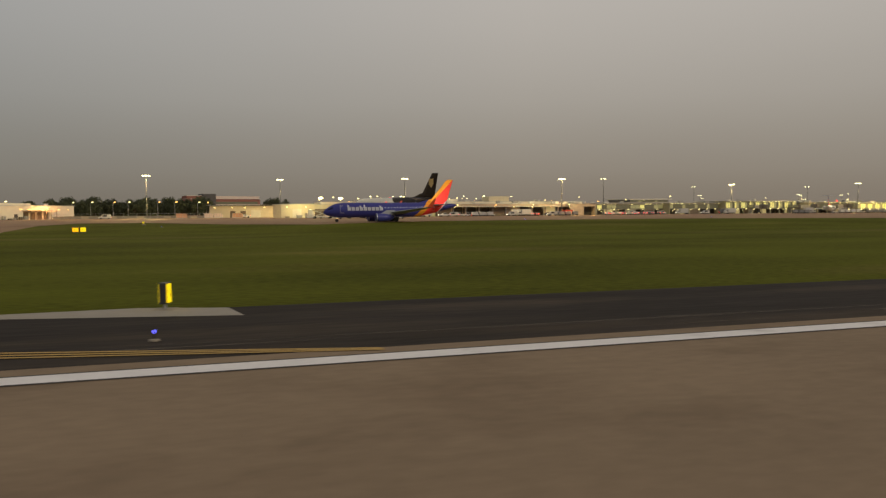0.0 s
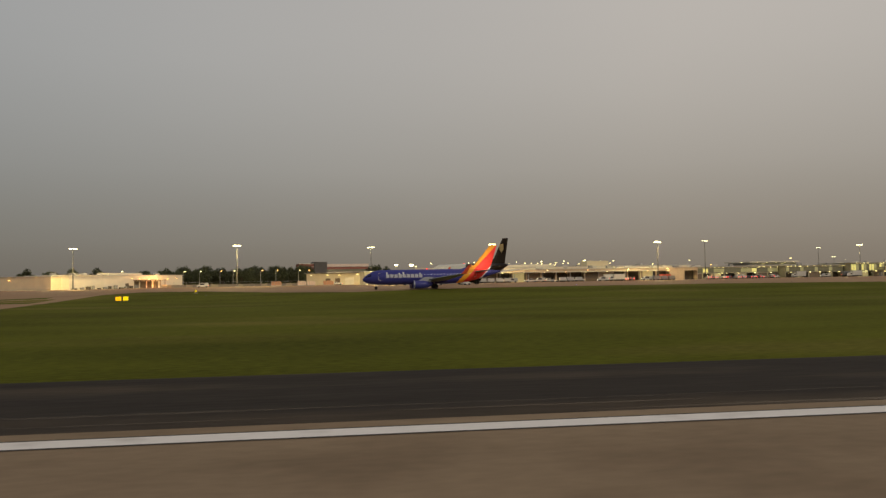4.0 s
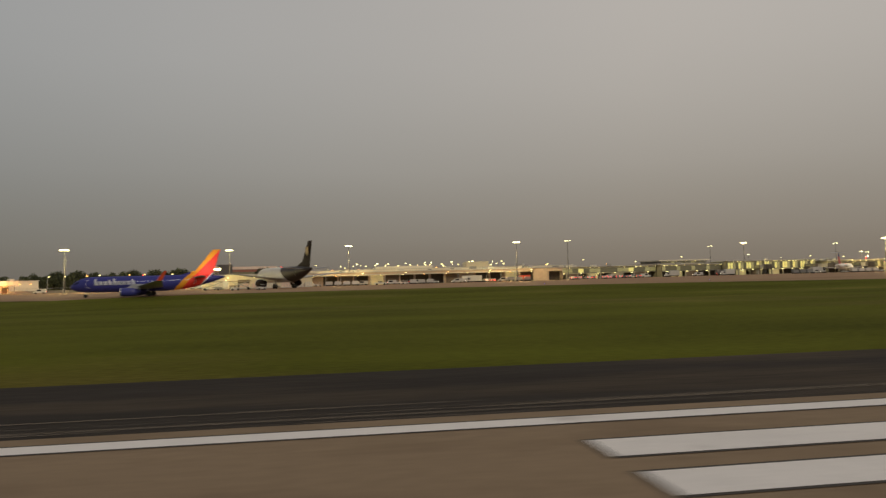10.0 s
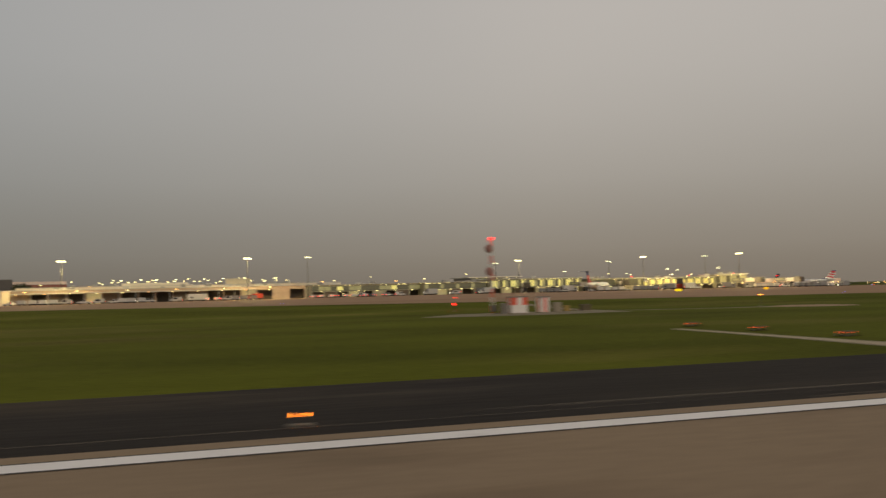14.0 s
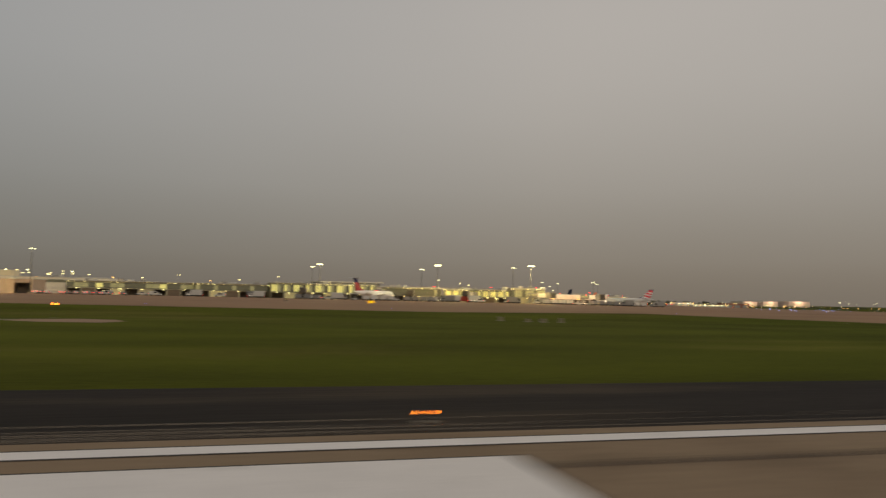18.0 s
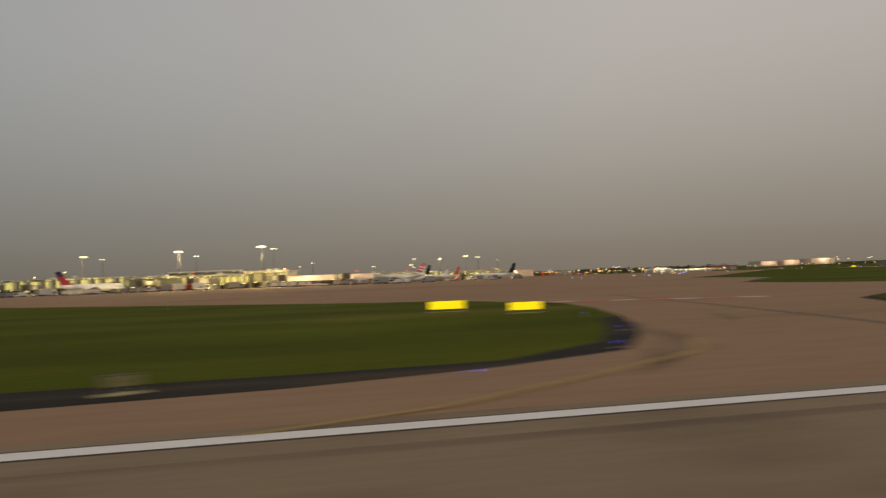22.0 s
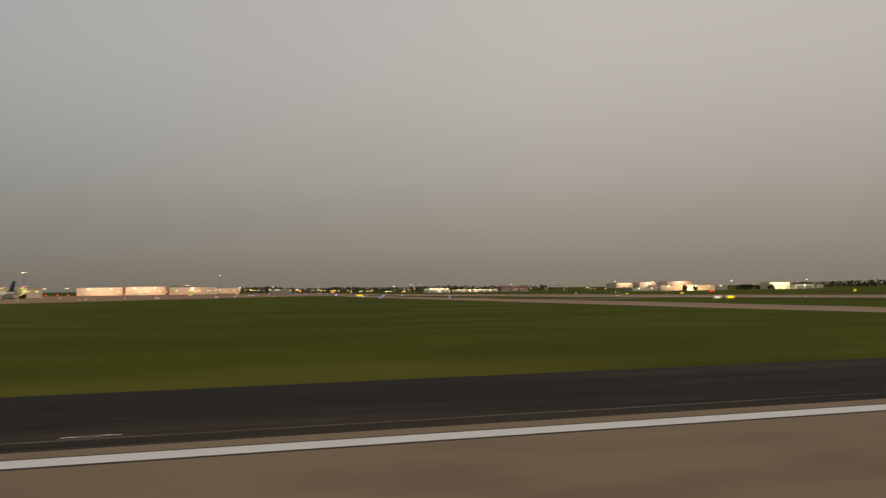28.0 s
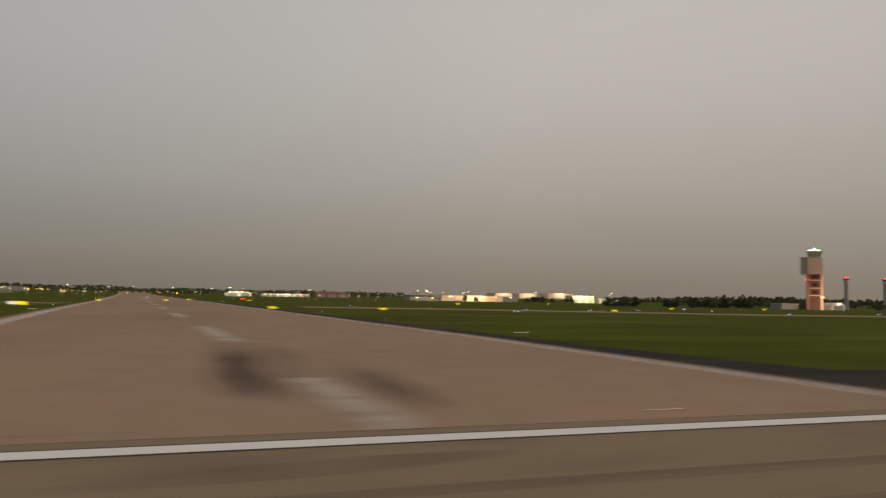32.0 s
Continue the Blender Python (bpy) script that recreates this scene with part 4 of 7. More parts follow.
def wheels(parent, x, ys, r, w):
    """One tyre for each of ys, standing on the ground."""
    for y in ys:
        bm = lathe([(r * 0.35, -w * 0.42), (r * 0.86, -w / 2), (r, -w * 0.28), (r, w * 0.28), (r * 0.86, w / 2), (r * 0.35, w * 0.42)], 14)
        bmesh.ops.transform(bm, matrix=Matrix.Translation((x, y, r)) @ pose(0, 0, 0, 90, 0, 0), verts=bm.verts[:])
        part("wheel", bm, TYRE, parent, "black tyre")


def jet(name, m, label, length, rad, zc, fin, body_m, fin_m, engine_m, wing_m=None, span=None, winglet_m=None, t_tail=False, rear_engines=False, emblem=None, title=None, lit=True, group=""):
    """An airliner in its own space: nose at x = 0, tail towards +x, ground at z = 0. fin: (root le, root te, tip le, tip te, top)."""
    ob = empty(name, m, label, "aircraft", group)
    wing_m = wing_m or WING_GREY
    body = part("fuselage", tube(length, rad, zc), body_m, ob, smooth=True)
    span = span or length * 0.46
    f0, f1, g0, g1, top = fin
    rz = tube_at(f0, length, rad, zc)
    fb = zc + rad * 0.55
    part("fin", blade(((f0, 0, fb), (f1, 0, fb)), ((g0, 0, top), (g1, 0, top)), rad * 0.34, rad * 0.10), fin_m, ob, "painted tail fin")
    part("dorsal_fillet", blade(((f0 - rad * 2.0, 0, zc + rad * 0.75), (f0 + rad, 0, zc + rad * 0.75)), ((f0 + rad * 0.45, 0, fb + rad * 0.95), (f0 + rad, 0, fb + rad * 0.95)), rad * 0.22, rad * 0.05), fin_m, ob)
    wx = length * 0.40
    wz = zc - rad * 0.55
    for s in (-1, 1):
        y0, y1 = s * rad * 0.7, s * span
        w = part("wing", blade(((wx, y0, wz), (wx + length * 0.20, y0, wz)), ((wx + length * 0.235, y1, wz + span * 0.095), (wx + length * 0.275, y1, wz + span * 0.095)), rad * 0.42, rad * 0.08), wing_m, ob)
        if winglet_m:
            x0, z0 = wx + length * 0.238, wz + span * 0.095
            part("winglet", blade(((x0, y1, z0), (x0 + length * 0.037, y1, z0)), ((x0 + length * 0.05, y1 + s * 0.35, z0 + rad * 1.15), (x0 + length * 0.066, y1 + s * 0.35, z0 + rad * 1.15)), 0.16, 0.06), winglet_m, w, "painted winglet")
        hz = top - 0.15 if t_tail else zc + rad * 0.62
        hx0, hs = (g0 - 0.2, span * 0.32) if t_tail else (f0 + length * 0.025, span * 0.40)
        part("tailplane", blade(((hx0, s * 0.15, hz), (hx0 + length * 0.085, s * 0.15, hz)), ((hx0 + length * 0.075, s * hs, hz + hs * 0.06), (hx0 + length * 0.105, s * hs, hz + hs * 0.06)), rad * 0.2, rad * 0.07), wing_m, ob)
        if rear_engines:
            er, ex, ey, ez = rad * 0.52, length * 0.68, s * rad * 1.55, zc + rad * 0.3
        else:
            er, ex, ey, ez = rad * 0.54, length * 0.352, s * span * 0.31, max(zc - rad * 1.08, rad * 0.62)
        e = part("engine", nacelle(ex, ey, ez, er, length * 0.105), engine_m, ob, smooth=True)
        part("intake_ring", nacelle(ex - 0.02, ey, ez, er * 1.015, length * 0.012), BARE, e, "bare metal intake ring", smooth=True)
        part("fan", cone(er * 0.88, er * 0.88, (ex + length * 0.014, ey, ez), (ex + length * 0.018, ey, ez), 16), DARK_METAL, e, "dark fan face")
        part("pylon", blade(((ex + length * 0.03, ey, ez + er * 0.9), (ex + length * 0.12, ey, ez + er * 0.6)), ((ex + length * 0.075, ey, wz + rad * 0.5), (ex + length * 0.14, ey, wz + rad * 0.5)), 0.3, 0.25) if not rear_engines
             else box(ex + length * 0.02, ex + length * 0.085, min(0, ey), max(0, ey), ez - 0.12, ez + 0.12), wing_m, e)
    # landing gear
    wr = rad * 0.30
    ng = part("nose_gear", cone(rad * 0.07, rad * 0.07, (length * 0.095, 0, wr), (length * 0.095, 0, zc - rad * 0.7), 8), BARE, ob, "steel nose leg")
    wheels(ng, length * 0.095, (-wr * 0.5, wr * 0.5), wr * 0.75, wr * 0.45)
    for s in (-1, 1):
        gy = s * rad * 1.35
        g = part("main_gear", cone(rad * 0.10, rad * 0.08, (length * 0.515, gy, wr), (length * 0.50, gy * 0.8, wz), 8), BARE, ob, "steel main leg")
        wheels(g, length * 0.515, (gy - wr * 0.55, gy + wr * 0.55), wr * 1.12, wr * 0.6)
    # cockpit panes and cabin windows, on both sides
    for s in (-1, 1):
        for k in range(3):
            x = length * (0.024 + 0.013 * k)
            bm = bmesh.new()
            q = []
            for dx, ang in ((0, 20), (length * 0.0105, 20), (length * 0.0105, 43), (length * 0.003, 43)):
                r_, z_ = tube_at(x + dx, length, rad, zc)
                q.append(bm.verts.new((x + dx, s * r_ * 1.03 * math.cos(radians(ang)), z_ + r_ * 1.07 * math.sin(radians(ang)))))
            bm.faces.new(q)
            bmesh.ops.solidify(bm, geom=bm.faces[:], thickness=0.02)
            part("cockpit_window", bm, GLASS_DARK, ob)
        if lit:
            n = int(length * 0.62 / 0.95)
            first = None
            for k in range(n):
                x = length * (0.44 if title else 0.15) + k * 0.8
                if x > length * 0.78:
                    break
                r_, z_ = tube_at(x, length, rad, zc)
                ang = radians(17)
                mm = Matrix.Translation((x, s * r_ * 1.0 * math.cos(ang), z_ + r_ * 1.04 * math.sin(ang)))
                if first is None:
                    first = part("cabin_window", box(-0.085, 0.085, -0.02, 0.02, -0.10, 0.10, 0.03), CABIN_LIT, ob, "softly lit cabin window", m=mm)
                else:
                    again(first, ob, mm)
        # doors
        for x in (length * 0.125, length * 0.80):
            r_, z_ = tube_at(x, length, rad, zc)
            bm = bmesh.new()
            rows = [(-0.42 + 1.05 * j / 5) for j in range(6)]
            for xa, xb, js in ((x - 0.48, x - 0.42, range(5)), (x + 0.42, x + 0.48, range(5)), (x - 0.42, x + 0.42, (0,)), (x - 0.42, x + 0.42, (4,))):
                for j in js:
                    q = []
                    lo_, hi_ = rows[j], rows[j + 1]
                    if xb - xa > 0.5:
                        lo_, hi_ = (lo_, lo_ + 0.05) if j == 0 else (hi_ - 0.05, hi_)
                    for xx, v in ((xa, lo_), (xb, lo_), (xb, hi_), (xa, hi_)):
                        q.append(bm.verts.new((xx, s * r_ * 1.004 * math.sqrt(max(1 - (v / 1.04) ** 2, 0.05)), z_ + r_ * v)))
                    bm.faces.new(q)
            bmesh.ops.solidify(bm, geom=bm.faces[:], thickness=0.015)
            part("door_outline", bm, JET_WHITE, ob, "thin pale door outline")
        if title:
            xa, xb, v0, v1, heights, tm = title
            n = len(heights)
            for k, hh in enumerate(heights):
                bm = bmesh.new()
                x0 = xa + (xb - xa) * (k + 0.05) / n
                x1 = xa + (xb - xa) * (k + 0.93) / n
                lo_, hi_ = v0, v0 + (v1 - v0) * hh
                r_, z_ = tube_at((x0 + x1) / 2, length, rad, zc)
                # a tall stroke and a lower block beside it, with plain gaps between
                mid, low = x0 + (x1 - x0) * 0.52, v0 + (v1 - v0) * 0.60
                pieces = [(x0, mid, lo_, hi_), (mid, x1 - 0.04, lo_, low)]
                for px0, px1, pv0, pv1 in pieces:
                    rows = [pv0 + (pv1 - pv0) * j / 4 for j in range(5)]
                    vs = [[bm.verts.new((xx, s * r_ * 1.02 * math.sqrt(1 - (v / 1.04) ** 2), z_ + r_ * v)) for xx in (px0, px1)] for v in rows]
                    for j in range(4):
                        bm.faces.new((vs[j][0], vs[j][1], vs[j + 1][1], vs[j + 1][0]))
                bmesh.ops.solidify(bm, geom=bm.faces[:], thickness=0.02)
                part("title_bar", bm, tm, ob, "plain white block")
    if emblem:
        ex, ez, ew, eh, em = emblem
        for s in (-1, 1):
            pts = [(ex - ew / 2, ez + eh / 2), (ex - ew / 2, ez - eh * 0.1), (ex, ez - eh / 2), (ex + ew / 2, ez - eh * 0.1), (ex + ew / 2, ez + eh / 2)]
            y = s * rad * 0.15
            part("emblem", prism(pts, 1, y - 0.02, y + 0.02), em, ob, "plain shield shape")
    part("beacon", lathe([(0.16, 0), (0.16, 0.1), (0.06, 0.2)]), LAMP_RED, ob, "red beacon", m=Matrix.Translation((length * 0.46, 0, zc + rad * 1.03)))
    return ob


BLUE_PAINT = (0.046, 0.050, 0.25)
ORANGE = (0.95, 0.40, 0.03)
RED = (0.92, 0.055, 0.04)
NAVY = (0.02, 0.022, 0.12)
PASS_BODY = livery("blue_orange_red_paint", 0, 40, 1, -0.97, ((0, BLUE_PAINT), (21.5, ORANGE), (23.0, RED), (26.55, (0.7, 0.7, 0.72)), (26.8, NAVY)))
PASS_BLUE = mat("deep_blue_paint", BLUE_PAINT, 0.35, vary=0.08, scale=0.6)
PASS_RED = mat("orange_red_paint", (0.70, 0.09, 0.03), 0.4, vary=0.08)
TITLE_WHITE = mat("white_title_paint", (0.92, 0.92, 0.93), 0.4, vary=0.04, scale=1)
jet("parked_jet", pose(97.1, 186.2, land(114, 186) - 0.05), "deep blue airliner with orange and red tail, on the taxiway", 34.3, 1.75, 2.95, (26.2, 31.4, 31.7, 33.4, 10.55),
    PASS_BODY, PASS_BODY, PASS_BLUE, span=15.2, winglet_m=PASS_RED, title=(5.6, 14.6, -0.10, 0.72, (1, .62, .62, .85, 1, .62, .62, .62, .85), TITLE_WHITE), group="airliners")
# the tail of the blue jet is lit by its own logo lamps, one over each tailplane
for side in (-1, 1):
    lamp = new("logo_lamp", bpy.data.lights.new("logo_lamp", "SPOT"))
    lamp.data.energy, lamp.data.color, lamp.data.shadow_soft_size = 520, (1.0, 0.80, 0.66), 0.15
    lamp.data.spot_size, lamp.data.spot_blend = radians(95), 0.8
    lamp.matrix_world = look((127.0, 186.2 + side * 6.5, 7.6), (128.4, 186.2, 8.6))
BROWN = (0.022, 0.014, 0.012)
CARGO_BODY = livery("white_and_brown_paint", -40, 80, 1, 1.6, ((-40, (0.66, 0.65, 0.62)), (39, BROWN)))
CARGO_FIN = mat("dark_brown_paint", BROWN, 0.65, vary=0.1, scale=0.6, gloss=0.12)
GOLD = mat("gold_paint", (0.24, 0.14, 0.035), 0.4, vary=0.08)
HEAD = math.degrees(math.atan2(-0.914, 0.407))
UL = 52
jet("cargo_jet", pose(150.1 - 0.407 * UL * 1.0 + 0.8, 266.1 + 0.914 * UL - 2, land(140, 290), 0, 0, HEAD), "white and dark brown cargo airliner parked on the apron", UL, 2.75, 5.1, (41.5, 50, 49.0, 52.4, 16.4),
    CARGO_BODY, CARGO_FIN, CARGO_FIN, span=22, emblem=(48.9, 12.8, 2.6, 3.2, GOLD), lit=False, group="airliners")
REGIONAL_TAIL = livery("red_and_navy_fin", 0, 12, 0, 1, ((0, (0.34, 0.025, 0.035)), (8.2, NAVY)))
jet("regional_jet", pose(435, 369, land(422, 355), 0, 0, 180 + 42), "white regional jet with a dark red tail at the gate", 31, 1.6, 3.0, (24.6, 29.4, 29.4, 32.0, 10.2),
    JET_WHITE, REGIONAL_TAIL, JET_WHITE, span=11, t_tail=True, rear_engines=True, lit=False, group="airliners")
STRIPES = livery("red_white_blue_fin", 8, 18, 0.25, 1, ((8, NAVY), (11.2, (0.7, 0.7, 0.72)), (12.0, (0.6, 0.06, 0.08)), (12.9, (0.7, 0.7, 0.72)), (13.6, (0.6, 0.06, 0.08)), (14.4, (0.7, 0.7, 0.72)), (15.0, (0.6, 0.06, 0.08)), (16.2, NAVY)))
SILVER = mat("silver_grey_paint", (0.52, 0.53, 0.55), 0.35, 0.2, vary=0.06, scale=0.5)
jet("regional_jet", pose(546.5, 374, land(560, 360), 0, 0, -37), "silver jet with a red and white striped tail", 31, 1.5, 2.9, (25.0, 29.2, 29.0, 31.2, 9.0),
    SILVER, STRIPES, SILVER, span=12, lit=False, group="airliners")
DARKFIN = mat("navy_fin_paint", (0.025, 0.03, 0.06), 0.6, vary=0.1, gloss=0.15)
jet("regional_jet", pose(637.5, 530, land(660, 515), 0, 0, -30), "white jet with a dark navy tail on the apron", 32, 1.55, 3.0, (26, 30.2, 30.0, 32.2, 11.0),
    JET_WHITE, DARKFIN, JET_WHITE, span=13, lit=False, group="airliners")
# aircraft at the far concourse
jet("regional_jet", pose(583, 546, land(600, 530), 0, 0, -38), "white jet with a dark tail at the far concourse", 30, 1.5, 2.9, (24.6, 28.6, 28.4, 30.6, 11.2),
    JET_WHITE, DARKFIN, JET_WHITE, span=12, lit=False, group="airliners")
ORANGE_FIN = mat("orange_fin_paint", (0.62, 0.16, 0.06), 0.5, vary=0.1)
jet("regional_jet", pose(606, 548, land(620, 530), 0, 0, -40), "white jet with an orange tail at the far concourse", 29, 1.45, 2.8, (23.8, 27.6, 27.6, 29.6, 9.6),
    JET_WHITE, ORANGE_FIN, JET_WHITE, span=12, lit=False, group="airliners")
jet("regional_jet", pose(583, 472, land(590, 470), 0, 0, 8), "small white jet parked across the apron", 26, 1.35, 2.6, (21.4, 24.8, 24.6, 26.4, 7.6),
    JET_WHITE, JET_WHITE, JET_WHITE, span=11, t_tail=True, rear_engines=True, lit=False, group="airliners")

# ---- floodlight masts ----
LAMP = mat("floodlight_glass", (0.9, 0.88, 0.7), 0.3, emit=(1.0, 0.93, 0.46), power=5.0)
LAMP_SOFT = mat("street_lamp_glass", (0.9, 0.86, 0.6), 0.3, emit=(1.0, 0.84, 0.33), power=3.4)
LAMP_SODIUM = mat("sodium_lamp_glass", (0.9, 0.5, 0.2), 0.3, emit=(1.0, 0.50, 0.12), power=3.6)


POLE = mat("weathered_mast_steel", (0.10, 0.10, 0.095), 0.7, vary=0.2, scale=1, gloss=0.2)


def flood_mast(x, y, top, big=1.0, power=0.0):
    z0 = land(x, y)
    h = top - z0
    ob = empty("light_mast", pose(x, y, z0), "tall steel mast with a ring of bright floodlights" if big >= 1 else "steel mast with a pair of bright lamps", "light mast", "apron light masts")
    part("pole", cone(0.26 * big, 0.11 * big, (0, 0, 0), (0, 0, h), 10), POLE, ob)
    part("footing", box(-0.7, 0.7, -0.7, 0.7, -0.1, 0.5, 0.06), PALE, ob)
    n = 8 if big >= 1 else 3
    part("lamp_ring", lathe([(0.3 * big, h - 0.3), (1.0 * big, h - 0.12), (1.05 * big, h), (0.3 * big, h + 0.08)], 14), STEEL, ob, "steel lamp carrier")
    first = None
    for k in range(n):
        a = 2 * math.pi * k / n + 0.2
        mm = Matrix.Translation((1.35 * big * math.cos(a), 1.35 * big * math.sin(a), h - 0.16)) @ pose(0, 0, 0, 0, 12, math.degrees(a))
        if first is None:
            first = part("floodlight", box(-0.34 * big, 0.34 * big, -0.30 * big, 0.30 * big, -0.15 * big, 0.15 * big, 0.04), LAMP, ob, "glowing floodlight", m=mm)
        else:
            again(first, ob, mm)
    if power:
        lamp = new("mast_lamp", bpy.data.lights.new("mast_lamp", "POINT"))
        lamp.data.energy, lamp.data.color, lamp.data.shadow_soft_size = power, (1.0, 0.78, 0.34), 0.8
        lamp.matrix_world = Matrix.Translation((x, y - 8.0, top - 0.6))


MP = 14000
for x, y, top in ((-26.8, 362.2, 20.5), (47.8, 340.5, 20.2), (108.4, 397.5, 21.3), (167.4, 371.6, 21.1), (247.1, 356.3, 20.8), (404.7, 422.3, 21.0), (458.0, 371.6, 20.2), (496.4, 341.2, 20.1)):
    flood_mast(x, y, top, 1.0, MP)
for x, y, top in ((274.7, 362.2, 21.4), (528.5, 623.4, 18.6), (639.2, 556, 18.5), (654.5, 578, 17.9), (603.7, 577.7, 18.2), (501, 377, 20.5), (461, 416, 19.5), (405, 463, 21), (629, 602, 18), (599, 565, 13.5), (777, 954, 22)):
    flood_mast(x, y, top, 0.85, MP * 0.6 if y > 500 and x > 600 and x < 650 else 0)


# ---- buildings ----
PANEL = mat("cream_wall_panel", (0.63, 0.55, 0.38), 0.7, vary=0.10, scale=0.4, fine=3)
PANEL_WHITE = mat("white_wall_panel", (0.68, 0.63, 0.52), 0.7, vary=0.08, scale=0.4, fine=3)
PANEL_PINK = mat("pink_beige_panel", (0.70, 0.55, 0.45), 0.7, vary=0.08, scale=0.4, fine=3)
PANEL_GREY = mat("grey_wall_panel", (0.28, 0.27, 0.25), 0.7, vary=0.12, scale=0.4, fine=3)
ROOF = mat("pale_roof_sheet", (0.52, 0.50, 0.45), 0.6, vary=0.12, scale=0.5)
# at the back of open bays this dark colour stands in for shade
OPENING = mat("dark_doorway", (0.10, 0.085, 0.065), 0.8, vary=0.3, scale=1)
SHUTTER = mat("brown_roller_shutter", (0.16, 0.12, 0.08), 0.6, vary=0.12, scale=1, stretch=(1, 1, 12))
BRICK_WALL = mat("red_brick_wall", (0.28, 0.115, 0.085), 0.85, vary=0.18, scale=0.8, fine=6)
# weak emission lifts the dark glass, in place of reflection and dim light inside
GLASS = mat("glowing_tinted_glass", (0.07, 0.07, 0.05), 0.08, vary=0.2, scale=0.3, emit=(0.95, 0.82, 0.45), power=0.07)
LIT = mat("lit_window_glass", (0.5, 0.45, 0.2), 0.2, vary=0.35, scale=0.25, emit=(1.0, 0.91, 0.27), power=0.50)
LIT_DIM = mat("dim_lit_glass", (0.3, 0.28, 0.18), 0.2, vary=0.35, scale=0.25, emit=(0.95, 0.88, 0.34), power=0.15)
# bay walls glow by emission, in place of lamplight falling on them
LIT_BAY = mat("lit_bay_interior", (0.55, 0.48, 0.32), 0.7, vary=0.3, scale=0.5, emit=(1.0, 0.84, 0.36), power=0.26)
MULLION = mat("dark_mullion", (0.10, 0.10, 0.095), 0.5, 0.3)


def site(p0, p1):
    """Local space of a building: x along its front from p0 to p1, y behind it."""
    a = math.degrees(math.atan2(p1[1] - p0[1], p1[0] - p0[0]))
    return pose(p0[0], p0[1], land((p0[0] + p1[0]) / 2, (p0[1] + p1[1]) / 2) - 0.05, 0, 0, a), math.hypot(p1[0] - p0[0], p1[1] - p0[1])


def wall_lamp(ob, x, z, material=None, out=0.5):
    part("wall_lamp", box(x - 0.32, x + 0.32, -out - 0.25, -out + 0.2, z - 0.14, z + 0.14, 0.05), material or LAMP_SOFT, ob, "glowing wall lamp")
    part("bracket", cone(0.04, 0.04, (x, -out, z + 0.1), (x, 0.05, z + 0.25), 6), DARK_METAL, ob)


def roof_units(ob, w, d, h, n, seed):
    rnd = random.Random(seed)
    for k in range(n):
        x, y = rnd.uniform(0.08, 0.92) * w, rnd.uniform(0.15, 0.8) * d
        a, b, c = rnd.uniform(1.2, 3.4), rnd.uniform(1.0, 2.2), rnd.uniform(0.6, 1.4)
        part("roof_unit", box(x - a / 2, x + a / 2, y - b / 2, y + b / 2, h, h + c, 0.05), PANEL_GREY if k % 2 else ROOF, ob, "roof ventilation box")


def shell(ob, w, d, h, wall, roof_over=0.5, thick=0.35, slab=0.35, front=True):
    """Four walls with thickness and a roof slab; the front may be left open for bays."""
    if front:
        part("wall", box(0, w, 0, thick, 0, h), wall, ob)
    part("wall", box(0, w, d - thick, d, 0, h), wall, ob)
    part("wall", box(0, thick, thick, d - thick, 0, h), wall, ob)
    part("wall", box(w - thick, w, thick, d - thick, 0, h), wall, ob)
    part("roof", box(-roof_over, w + roof_over, -roof_over, d + roof_over, h, h + slab, 0.04), ROOF, ob, "pale flat roof")


def bays(ob, w, h, n, kinds, wall, z_lint):
    """A front of piers and a lintel with bays between: dark, shutter, lit or wall."""
    bw = w / n
    for k in range(n + 1):
        x = k * bw
        part("pier", box(max(x - 0.35, 0), min(x + 0.35, w), 0, 0.45, 0, z_lint), wall, ob)
    part("lintel", box(0, w, 0, 0.45, z_lint, h), wall, ob)
    for k in range(n):
        x0, x1 = k * bw + 0.35, (k + 1) * bw - 0.35
        kind = kinds[k % len(kinds)]
        if kind == "w":
            part("infill_panel", box(x0, x1, 0.12, 0.4, 0, z_lint), wall, ob)
        elif kind == "s":
            part("roller_shutter", box(x0, x1, 0.22, 0.34, 0, z_lint), SHUTTER, ob, "brown roller shutter")
        elif kind == "l":
            part("bay_back", box(x0, x1, 3.4, 3.6, 0, z_lint), LIT_BAY, ob, "lit inside wall of an open bay")
        else:
            part("bay_back", box(x0, x1, 4.4, 4.6, 0, z_lint), OPENING, ob, "dark inside of an open bay")


def panes(ob, x0, x1, z0, z1, n, pick, y=-0.02):
    pw = (x1 - x0) / n
    for k in range(n):
        a = x0 + k * pw
        part("pane", box(a + 0.06, a + pw - 0.06, y - 0.03, y + 0.03, z0, z1), pick(k), ob)
        part("mullion", box(a - 0.06, a + 0.06, y - 0.08, y + 0.08, z0, z1), MULLION, ob)
    part("sill", box(x0, x1, y - 0.14, y + 0.10, z0 - 0.16, z0), MULLION, ob)
    part("head", box(x0, x1, y - 0.14, y + 0.10, z1, z1 + 0.16), MULLION, ob)


# white building with a canopy and sodium wall lamps
m, w = site((-28, 361), (8, 427))
ob = empty("freight_building", m, "low white freight building with amber wall lamps", "building")
H = 6.4
shell(ob, w, 26, H, PANEL_WHITE)
roof_units(ob, w, 26, H + 0.35, 7, 3)
part("parapet", box(w * 0.33, w * 0.62, 2, 9, H + 0.35, H + 1.3), PANEL_WHITE, ob)
